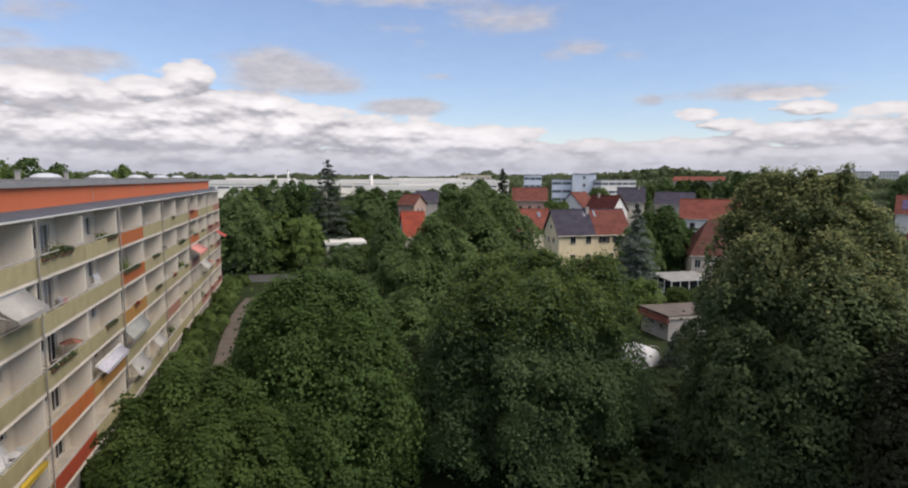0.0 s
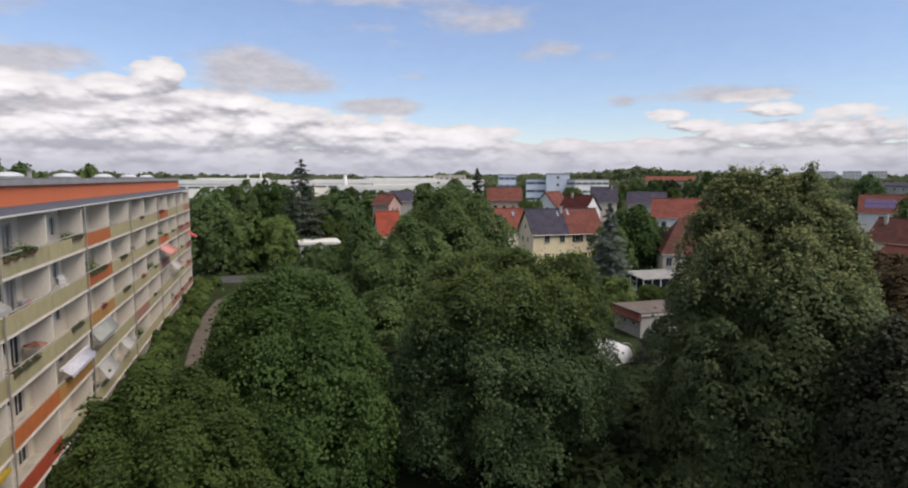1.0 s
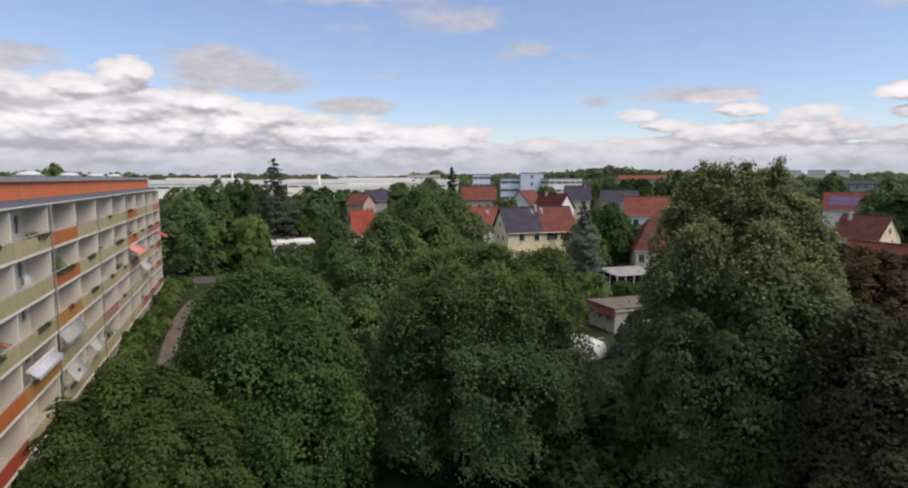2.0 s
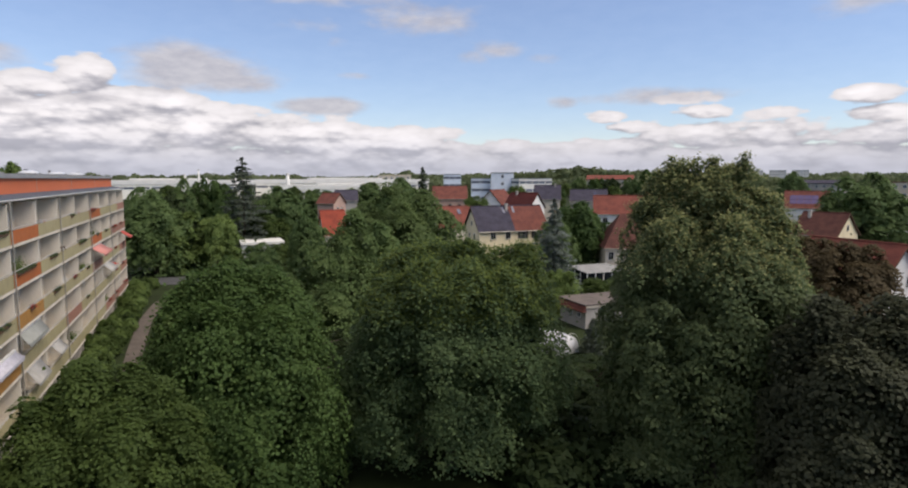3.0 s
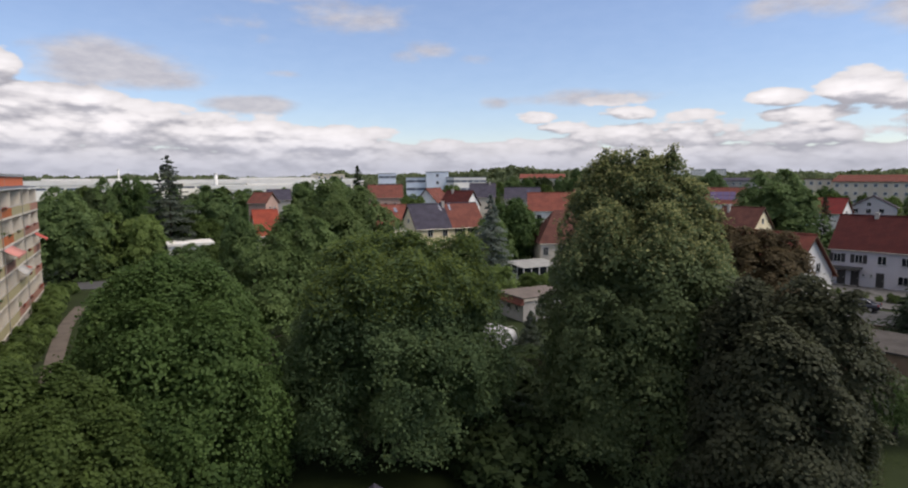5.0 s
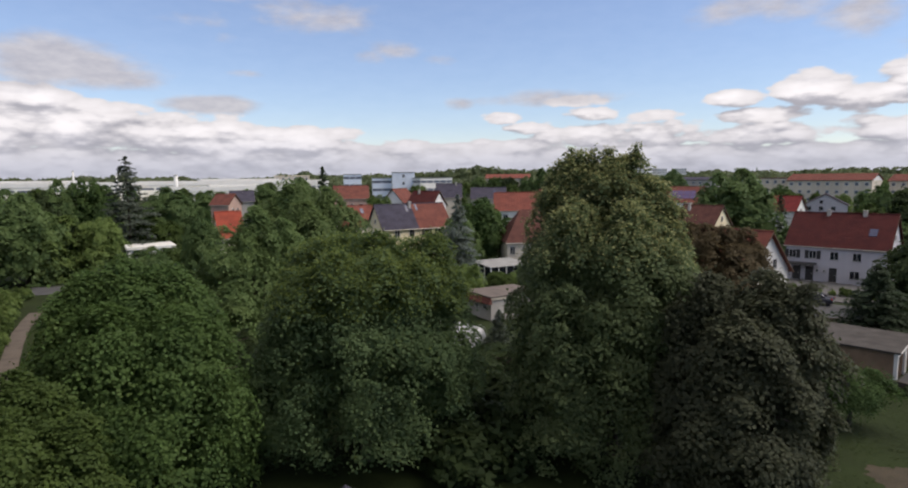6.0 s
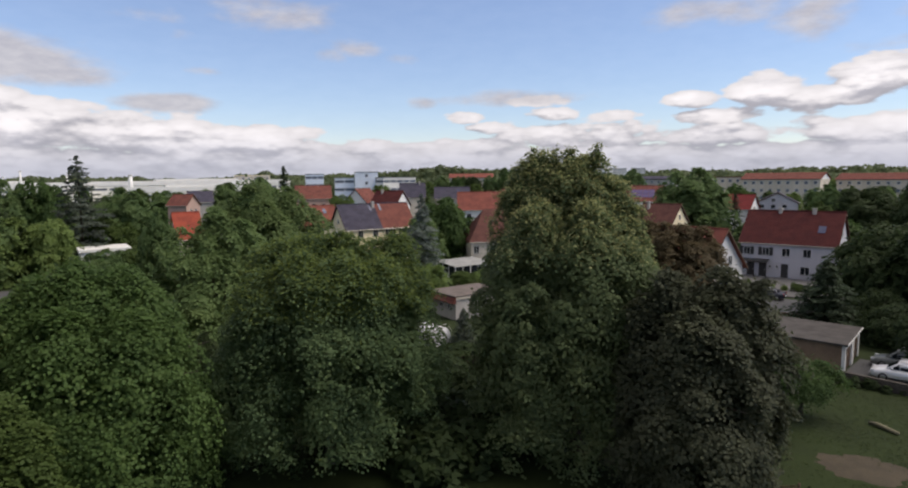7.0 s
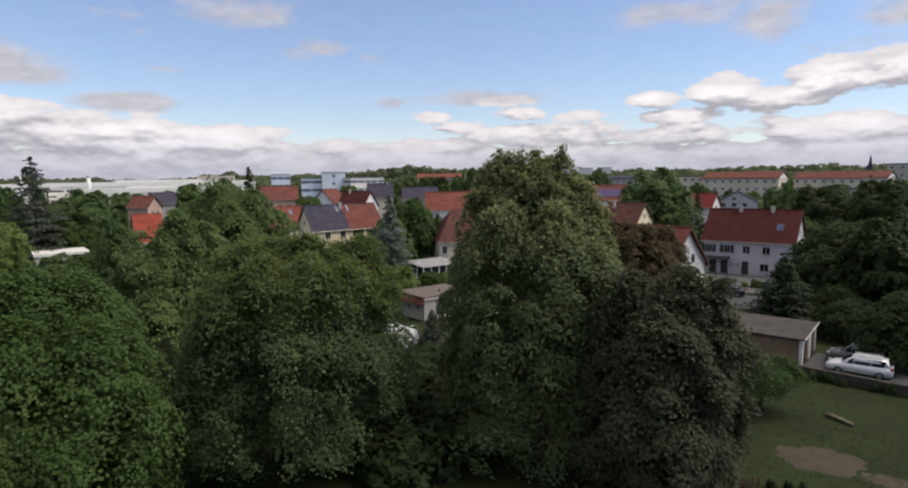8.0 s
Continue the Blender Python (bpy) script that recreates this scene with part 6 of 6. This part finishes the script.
tree("apple_tree", "small rounded apple tree on the lawn", "tree", 42.1, 18.9, [(0, 0, 1.5, 3.8, 2.3), (-1.0, 0, 1.8, 4.0, 1.8), (1.1, 0, 1.7, 3.9, 1.8), (0, -1.0, 1.6, 3.7, 1.8)], 19, 19000, 0.125, "maple", puffs=230, belly=0.45, sharp=2.6, trunk=0.13, limbs=9)
conifer("blue_spruce", "tall blue-grey spruce in a garden", 45.0, 72.5, 13.9, 4.0, 21, "blue_needle", 26, 11, card=0.5, droop=0.45)
conifer("young_spruce", "young grey-green spruce before the shed", 34.2, 47.3, 3.4, 1.5, 22, "fir", 18, 9, card=0.26)
conifer("garden_spruce", "dark green spruce by the street", 66.3, 28.3, 7.4, 4.4, 23, "needle", 28, 11, card=0.42)
conifer("tall_fir", "lone tall dark fir above the other trees", 7.3, 139.3, 21.2, 7.6, 24, "fir", 26, 9, card=0.8, droop=0.30)
conifer("fir", "dark pointed fir between houses", 65.4, 188.9, 20.4, 4.4, 25, "needle", 24, 9, card=0.9)
conifer("small_fir", "small fir behind the terrace", 138, 81, 11.6, 2.8, 26, "needle", 20, 8, card=0.6)

# ---- trees further off: a few grown forms, repeated ----
FORMS, WIDE, SMALL = [], [], []
for i, (mat, sharp, n) in enumerate((("green", 1.9, 15000), ("ash", 2.3, 15000), ("maple", 1.7, 15000), ("shrub", 2.0, 15000), ("oak_shade", 2.0, 15000))):
    r = random.Random(70 + i)
    boughs = [(0, 0, -0.7, 7.6, 4.3)] + [(2.5 * math.cos(k * 1.26 + i), 2.5 * math.sin(k * 1.26 + i), 1.2, r.uniform(7.8, 9.8), r.uniform(2.5, 3.2)) for k in range(5)] + [(0.3, 0.2, 2.0, 10.0, 3.3)]
    FORMS.append(tree_meshes(40 + i, boughs, n, 0.34, M[mat], puffs=480, sharp=sharp + 0.8, limbs=6, tuft=0.14, three=True))
    wide = [(0, 0, -0.9, 7.4, 6.2)] + [(3.6 * math.cos(k * 0.9 + i), 3.6 * math.sin(k * 0.9 + i), 0.8, r.uniform(7.2, 9.6), r.uniform(2.9, 3.8)) for k in range(7)] + [(0.3, 0.2, 2.0, 10.0, 4.4)]
    WIDE.append(tree_meshes(45 + i, wide, 20000, 0.34, M[mat], puffs=640, sharp=sharp + 0.8, limbs=7, tuft=0.115, three=True))
    SMALL.append(tree_meshes(50 + i, boughs, 2000, 0.85, M[mat], puffs=330, sharp=sharp + 0.8, limbs=5, tuft=0.17, three=True))


def copied_tree(form, x, y, top, half, label="leafy green garden tree", forms=FORMS):
    z0 = rise(x, y)
    t = thing("tree", label, "tree", x, y, z0, (x * 37 + y * 91) % 360, "trees of the village")
    h, base = (top - z0) / 10.0, 4.9
    if half / h > 5.6 and forms is FORMS:
        forms, base = WIDE, 6.9
    t.matrix_world = t.matrix_world @ Matrix.Diagonal((half / base, half / base, h, 1))
    part("trunk", forms[form][0], None, t)
    part("crown", forms[form][1], None, t)


for form, x, y, top, half in [(1, 14.4, 93.4, 12.4, 3.2), (1, -8.7, 117, 14.6, 6.2), (4, -4.2, 121, 11.6, 5.0), (0, 1.6, 117, 10.6, 4.4), (1, -13.5, 150, 15.0, 6.0), (4, -7.5, 149, 14.6, 4.6), (1, -4.5, 150, 16.9, 4.6), (2, 1.4, 150, 17.4, 4.6), (1, 15.7, 149, 15.0, 6.6),
                              (3, 12.5, 143.0, 8.6, 6.4), (1, 31, 187, 13.6, 6.2), (0, -5.5, 119, 11.2, 6.0), (1, 49.4, 193.5, 15.6, 6.0), (1, 55.7, 181.5, 17.1, 7.2), (0, 61.4, 136.8, 12.6, 4.2)]:
    copied_tree(form, x, y, top, half)
for form, x, y, top, half in [(2, 61.7, 92.0, 13.0, 5.8), (0, 41.0, 64.0, 5.6, 2.6), (1, 55.0, 88.0, 10.0, 3.8), (1, 125, 83, 17.8, 8.4), (1, 129, 91, 13.5, 6.0), (4, 80.2, 28.4, 10.8, 6.8),
                              (4, 77, 20.3, 11.6, 6.2), (4, 66.2, 22.2, 4.0, 3.2), (4, 70.4, 24.8, 4.6, 3.2), (4, 60.5, 16.0, 6.4, 4.2), (4, 63.5, 9.5, 6.6, 5.0), (4, 150, 56.6, 13.3, 9.0), (4, 144, 43, 15.0, 8.3), (3, 128, 58, 10.8, 4.6)]:
    copied_tree(form, x, y, top, half)
for form, x, y, top, half in [(1, 174, 76, 12.5, 4.6), (2, 67.5, 99, 11.4, 3.8), (1, -52, 142, 21.2, 9.5), (0, -34, 136, 20.2, 4.2), (1, -66, 120, 19.5, 8.0), (3, 51.5, 71.5, 2.7, 2.6), (0, 56.0, 72.5, 2.5, 2.4), (4, 35.5, 43, 2.4, 2.4),
                              (4, 29, 40, 2.6, 3.0), (4, 24, 36.5, 3.6, 2.8), (0, 19, 44, 6.5, 4.0), (1, 4, 60, 8.5, 4.0), (2, 16, 58, 9.5, 4.4), (1, 8.8, 111.2, 5.6, 4.2), (3, 12.4, 112.9, 5.2, 4.0)]:
    copied_tree(form, x, y, top, half)

for form, x, y, top, half in [(0, 185.9, 121.3, 12.8, 2.6), (1, 194.6, 120.6, 11.9, 3.2), (2, 203.3, 119.9, 12.9, 3.9), (3, 196.3, 103.8, 11.1, 2.6), (0, 205.6, 101.1, 10.1, 3.2), (1, 214.7, 98.1, 11.5, 3.9), (2, 203.5, 89.0, 13.6, 2.6), (3, 212.0, 87.0, 12.3, 3.2), (0, 220.2, 85.3, 10.6, 3.9), (1, 209.0, 75.2, 12.0, 2.6), (2, 217.4, 72.6, 11.1, 3.2), (3, 225.9, 69.1, 12.0, 3.9)]:
    copied_tree(form, x, y, top, half, "leafy tree before the housing blocks", SMALL)

for form, x, y, top, half in [(0, -55.4, 138.4, 20.9, 5.0), (1, -53.8, 141.2, 20.5, 4.4), (2, -50.6, 140.3, 19.3, 4.0), (3, -47.5, 141.4, 18.9, 3.4), (0, -45.9, 144.0, 18.7, 2.8), (1, -35.8, 144.9, 19.9, 3.2)]:
    copied_tree(form, x, y, top, half, "tall leafy tree behind the block")


def scattered_trees():
    rng = random.Random(77)
    taken = [(o.matrix_world.translation.x, o.matrix_world.translation.y) for o in scene.objects if o.name.startswith(("house", "terrace"))]
    made = 0
    while made < 90:
        d, a = rng.uniform(118, 330), radians(rng.uniform(-6, 74))
        x, y = d * math.sin(a), d * math.cos(a)
        if any(math.hypot(x - hx - 4, y - hy - 3) < 11 for hx, hy in taken):
            continue
        h = rng.uniform(4.0, 7.0) if d < 200 else rng.uniform(5, 8.5)
        copied_tree(rng.randrange(4), x, y, rise(x, y) + h, h * rng.uniform(0.45, 0.7), forms=SMALL)
        made += 1


scattered_trees()


def shrubs():
    """Low bushes along the block, the path and the gardens."""
    form = tree_meshes(60, [(0, 0, 0.02, 1.7, 1.2), (0.4, 0.3, 0.3, 2.0, 0.8), (-0.5, 0.1, 0.2, 1.8, 0.8)], 1250, 0.22, M["green"], puffs=60, sharp=2.5, trunk=0.05, limbs=5, three=True)
    pale = tree_meshes(61, [(0, 0, 0.02, 1.6, 1.2), (0.5, -0.3, 0.3, 2.0, 0.8), (-0.4, 0.4, 0.2, 1.7, 0.8)], 1250, 0.22, M["shrub"], puffs=60, sharp=2.5, trunk=0.05, limbs=5, three=True)
    # copy of form in a darker leaf, standing in for shade below the crowns
    dark = tree_meshes(62, [(0, 0, 0.02, 1.7, 1.2), (0.4, 0.3, 0.3, 2.0, 0.8), (-0.5, 0.1, 0.2, 1.8, 0.8)], 1250, 0.22, M["oak_shade"], puffs=60, sharp=2.5, trunk=0.05, limbs=5, three=True)
    rng = random.Random(9)
    spots = []
    for i in range(110):
        y = 36 + i * 0.62
        spots.append((-10.3 + rng.uniform(0, 2.1), y, rng.uniform(0.45, 1.0)))
    for i in range(26):
        y = 40 + i * 2.0
        spots.append((-4.2 + rng.uniform(-0.4, 1.6), y, rng.uniform(0.5, 1.1)))
    for i in range(14):
        spots.append((*uv(36.5 + rng.uniform(-0.5, 0.8), 1 + i * 1.7), rng.uniform(0.35, 0.7)))
    for i in range(12):
        spots.append((31.4 + rng.uniform(-1.6, 1.2), 9 + i * 0.9 + rng.uniform(-1, 1), rng.uniform(0.2, 0.36)))
    # undergrowth added to fill the dark gap below the big crowns
    for i in range(22):
        spots.append((15.5 + rng.uniform(0, 9), 25 + rng.uniform(0, 12), rng.uniform(0.9, 1.7)))
    for i in range(10):
        spots.append((*uv(-2.4 + rng.uniform(-0.3, 0.3), -1 - i * 1.0), rng.uniform(0.2, 0.42)))
    for x, y, k in spots:
        t = thing("shrub", "low leafy green shrub", "shrub", x, y, 0, rng.uniform(0, 360), "shrubs along paths and walls")
        t.matrix_world = t.matrix_world @ Matrix.Diagonal((k * 1.15, k * 1.15, k, 1))
        under = (14 < x < 26 and 24 < y < 38) or (x > 28 and y < 24)      # dark leaves paint the big trees' shade onto undergrowth and darken the lawn weeds
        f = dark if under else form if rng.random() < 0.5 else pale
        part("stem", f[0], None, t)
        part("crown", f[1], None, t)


shrubs()


def hedge(label, x0, y0, x1, y1, h, w, seed, material="green"):
    rng = np.random.default_rng(seed)
    ln = math.hypot(x1 - x0, y1 - y0)
    n = int(ln * (2 * h + w) * 90)
    u, k = rng.uniform(0, ln, n), rng.random(n)
    pos, nrm = np.zeros((n, 3)), np.zeros((n, 3))
    pos[:, 0] = u
    pos[:, 1] = np.where(k < 0.3, -w / 2, np.where(k < 0.6, w / 2, rng.uniform(-w / 2, w / 2, n))) + rng.normal(size=n) * 0.07
    pos[:, 2] = np.where(k < 0.6, rng.uniform(0.05, h, n), h) + rng.normal(size=n) * 0.07
    nrm[:, 1] = np.where(k < 0.3, -1, np.where(k < 0.6, 1, 0))
    nrm[:, 2] = np.where(k < 0.6, 0.3, 1)
    nrm += rng.normal(size=(n, 3)) * 0.5
    me = quads_mesh("hedge", leaf_cards(pos, nrm, 0.17, rng), M[material])
    t = thing("hedge", label, "hedge", x0, y0, 0, math.degrees(math.atan2(y1 - y0, x1 - x0)))
    part("leaves", me, None, t)
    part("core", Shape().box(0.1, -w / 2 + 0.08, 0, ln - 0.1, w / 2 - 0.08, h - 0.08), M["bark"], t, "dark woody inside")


hedge("clipped dark green hedge between gardens", 20, 41, 40, 30, 2.6, 1.1, 3, "oak_shade")


def far_woods():
    """Wooded skyline all round, as leaf masses on a belt of ridges."""
    rng = np.random.default_rng(8)
    pos, nrm = [], []
    for belt, (d0, d1, hgt, count) in enumerate(((350, 430, 9, 520), (470, 560, 12, 480), (620, 780, 16, 520), (900, 1150, 22, 420))):
        for i in range(count):
            a = math.radians(-75 + 190 * (i + rng.random()) / count)
            d = rng.uniform(d0, d1)
            x, y = d * math.sin(a), d * math.cos(a)
            ridge = 0.75 + 0.35 * noise.noise((math.degrees(a) * 0.09, belt * 7.1, 0)) + 0.2 * noise.noise((math.degrees(a) * 0.4, belt * 3.3, 5))
            az = math.degrees(a)
            hill = (0, 0, 8.0, 7.0)[belt] * math.exp(-((az - 33) / 7.5) ** 2)
            if belt == 0 and az < 24:
                continue
            top = 7 + hgt * ridge * rng.uniform(0.82, 1.08) + hill
            r = d * rng.uniform(0.011, 0.017)
            n = 46
            v = rng.normal(size=(n, 3))
            v /= np.linalg.norm(v, axis=1, keepdims=True)
            v[:, 2] = np.abs(v[:, 2]) * 1.1 - 0.25
            pos.append(np.array([x, y, top - r * 0.75]) + v * r * np.array([1.15, 1.15, 0.75]))
            nrm.append(v + rng.normal(size=(n, 3)) * 0.3)
    pos, nrm = np.concatenate(pos), np.concatenate(nrm)
    d = np.hypot(pos[:, 0], pos[:, 1])
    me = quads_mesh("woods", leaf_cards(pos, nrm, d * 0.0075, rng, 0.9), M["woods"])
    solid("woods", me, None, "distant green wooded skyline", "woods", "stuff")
    s = Shape()
    for d, h in ((540, 12.5), (800, 16), (1250, 20)):
        n = 60
        k = len(s.v)
        for i in range(n + 1):
            a = math.radians(-80 + 200 * i / n)
            s.v += [(d * math.sin(a), d * math.cos(a), 3), ((d + 60) * math.sin(a), (d + 60) * math.cos(a), h + 2.0 * noise.noise((a * 6, d, 0)))]
        s.f += [(k + 2 * i, k + 2 * i + 2, k + 2 * i + 3, k + 2 * i + 1) for i in range(n)]
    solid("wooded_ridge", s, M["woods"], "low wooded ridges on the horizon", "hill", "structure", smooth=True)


far_woods()


# ---- far buildings ----
def block(label, x, y, turn, length, depth, base, top, wall, rows, cols, roof=None, band="", group="buildings on the skyline", pitched=None):
    b = thing("office_building" if band else "apartment_building", label, "building", x, y, base, turn, group)
    h = top - base
    part("wall", Shape().box(0, 0, -2, length, depth, h), M[wall], b)
    if pitched:
        for sign in (-1, 1):
            o = [(-0.4, -0.5, h), (length + 0.4, -0.5, h), (length + 0.4, depth / 2, h + pitched), (-0.4, depth / 2, h + pitched)]
            if sign > 0:
                o = [(p[0], depth - p[1], p[2]) for p in o][::-1]
            part("roof", Shape().prism(o, (0, 0, 0.2)), M[roof], b, "red tiled roof slope")
        for xe in (0.02, length - 0.22):
            part("gable", Shape().prism([(xe, 0, h), (xe, depth, h), (xe, depth / 2, h + pitched)], (0.2, 0, 0)), M["plaster_white"], b, "white gable")
    else:
        part("roof", Shape().box(-0.2, -0.2, h, length + 0.2, depth + 0.2, h + 0.35), M[roof or "coping"], b, "flat roof edge")
    st = h / rows
    for r in range(rows):
        if band:
            for face, ln in (("f", length), ("l", depth)):
                n = max(int(ln / 3.2), 2)
                for i in range(n):
                    a0, a1 = ln * i / n + 0.18, ln * (i + 1) / n - 0.18
                    z0, z1 = r * st + st * 0.42, r * st + st * 0.74
                    sh = Shape().box(a0, -0.06, z0, a1, 0.02, z1) if face == "f" else Shape().box(-0.06, a0, z0, 0.02, a1, z1)
                    part("window", sh, M["far_glass"], b)
        else:
            for c in range(cols):
                a0 = length * (c + 0.5) / cols
                w = part("window", Shape().box(a0 - 0.7, -0.06, r * st + st * 0.34, a0 + 0.7, 0.02, r * st + st * 0.78), M["white"], b, "white window frame")
                part("pane", Shape().box(a0 - 0.58, -0.09, r * st + st * 0.38, a0 + 0.58, -0.06, r * st + st * 0.74), M["far_glass"], w)
    return b


block("long housing block with a red tiled roof and beige front", 242.2, 140.5, -82.6, 29.5, 11, 5.0, 14.0, "plaster_beige", 3, 9, "tile_red", pitched=2.5)
block("long housing block with an orange-red roof", 266.5, 114.7, -88, 33, 11, 5.0, 13.5, "plaster_beige", 3, 10, "tile_red", pitched=2.5)
block("beige flat-roofed housing block", 243, 158.2, -58, 15, 10, 5.0, 14.9, "plaster_beige", 3, 5, "tile_brown")
block("grey housing block with a dark roof", 253.6, 211, -74.5, 26.5, 11, 5.5, 14.2, "plaster_grey", 3, 8, "tile_slate", pitched=1.4)
block("white and dark flat-roofed block at the edge of town", 315.8, 97, -75, 22, 14, 5.5, 19.0, "plaster_grey", 4, 6, "felt")
block("white office wing with ribbon windows", 137.0, 257.2, 1, 18, 16, 5.0, 16.5, "white_clad", 3, 6, "coping", band="y")
block("pale blue stair tower of the offices", 127.8, 269.0, -24, 11, 9, 5.0, 19.3, "blue_clad", 4, 1, "coping")
block("pale blue office wing with ribbon windows", 120.5, 276.5, -24, 9.5, 12, 5.0, 16.6, "blue_clad", 3, 3, "coping", band="y")
block("small pale blue office block", 125.0, 327, -22, 10, 8, 6.0, 19.0, "blue_clad", 3, 3, "coping", band="y")
block("cream works building above the halls", 102, 387, -16, 21.5, 14, 6.0, 18.9, "plaster_beige", 3, 6, "plaster_yellow")


block("long building with an orange-red roof at the wood's edge", 197, 290, -37, 25, 11, 5.0, 16.0, "plaster_beige", 3, 7, "tile_orange", pitched=2.3)
for bx, by, bt in ((646, 594, -46), (664, 575, -48), (680, 556, -50)):
    block("distant pale high-rise flats", bx, by, bt, 19, 12, 5.0, 26.0, "white_clad", 6, 6, "coping")
for form, x, y, top, half in [(1, 194, 157, 18.9, 5.6), (2, 161, 191, 20.6, 6.2), (1, 186, 281, 17.0, 5.5), (2, 193, 275, 17.3, 5.0), (4, 200, 271, 16.9, 5.6), (1, 207, 265, 17.2, 5.0), (3, 213, 260, 16.8, 5.2)]:
    copied_tree(form, x, y, top, half, "round leafy tree on the skyline")


def halls():
    for label, x, y, turn, ln, dep, top in (("long white factory hall behind the trees", -62, 338, -2, 84, 24, 16.2), ("long pale factory hall with a stepped roof", 23.5, 349, -4, 98, 30, 16.4),
                                            ("lower cream factory hall before the others", 34, 322, -4, 62, 16, 13.3)):
        h = thing("factory_hall", label, "factory", x, y, 5.0, turn, "works halls")
        e = top - 5.0
        part("wall", Shape().box(0, 0, -2, ln, dep, e - 2.2), M["hall"], h)
        part("fascia", Shape().box(-0.3, -0.3, e - 2.2, ln + 0.3, dep + 0.3, e), M["white_clad"], h, "white roof edge")
        part("roof", Shape().box(0, 0, e + 0.004, ln, dep, e + 0.1), M["hall_roof"], h)
        part("roof_step", Shape().box(ln * 0.3, 4, e + 0.1, ln * 0.72, dep - 4, e + 0.9), M["white_clad"], h, "raised white rooflight strip")
        n = int(ln / 7)
        for i in range(n):
            part("window_band", Shape().box(i * 7 + 0.5, -0.08, e - 4.4, i * 7 + 6.5, 0.02, e - 3.4), M["far_glass"], h)
            if i % 3 == 1:
                part("gate", Shape().box(i * 7 + 1.5, -0.06, 0.0, i * 7 + 5.5, 0.02, 4.2), M["hall_roof"], h, "grey roller gate")
    for x, y, top, r in ((-10.8, 326, 19.0, 0.45), (-4.6, 327, 21.5, 0.5), (12.6, 327, 20.0, 0.45), (38.5, 330, 19.6, 1.1)):
        s = Shape()
        s.tube([(0, 0, 0), (0, 0, (top - 5) * 0.6), (0, 0, top - 5)], [r, r * 0.9, r * 0.8], 10)
        s.tube([(0, 0, top - 5.3), (0, 0, top - 5)], [r * 1.15, r * 1.15], 10)
        solid("chimney_mast", s, M["white_clad"], "slim white mast of the works", "mast", x=x, y=y, z=5.0, group="masts of the works", smooth=True)
    c = thing("church", "dark slender church spire on the skyline", "church", 475.2, 156, 7)
    part("tower", Shape().box(-2, -2, 0, 2, 2, 10), M["plaster_grey"], c)
    s = Shape()
    s.add([(-2.4, -2.4, 10), (2.4, -2.4, 10), (2.4, 2.4, 10), (-2.4, 2.4, 10), (-0.9, -0.9, 14), (0.9, -0.9, 14), (0.9, 0.9, 14), (-0.9, 0.9, 14), (0, 0, 20.5)],
          [(0, 1, 5, 4), (1, 2, 6, 5), (2, 3, 7, 6), (3, 0, 4, 7), (4, 5, 8), (5, 6, 8), (6, 7, 8), (7, 4, 8)])
    part("spire", s, M["tile_slate"], c, "dark pointed spire")


halls()
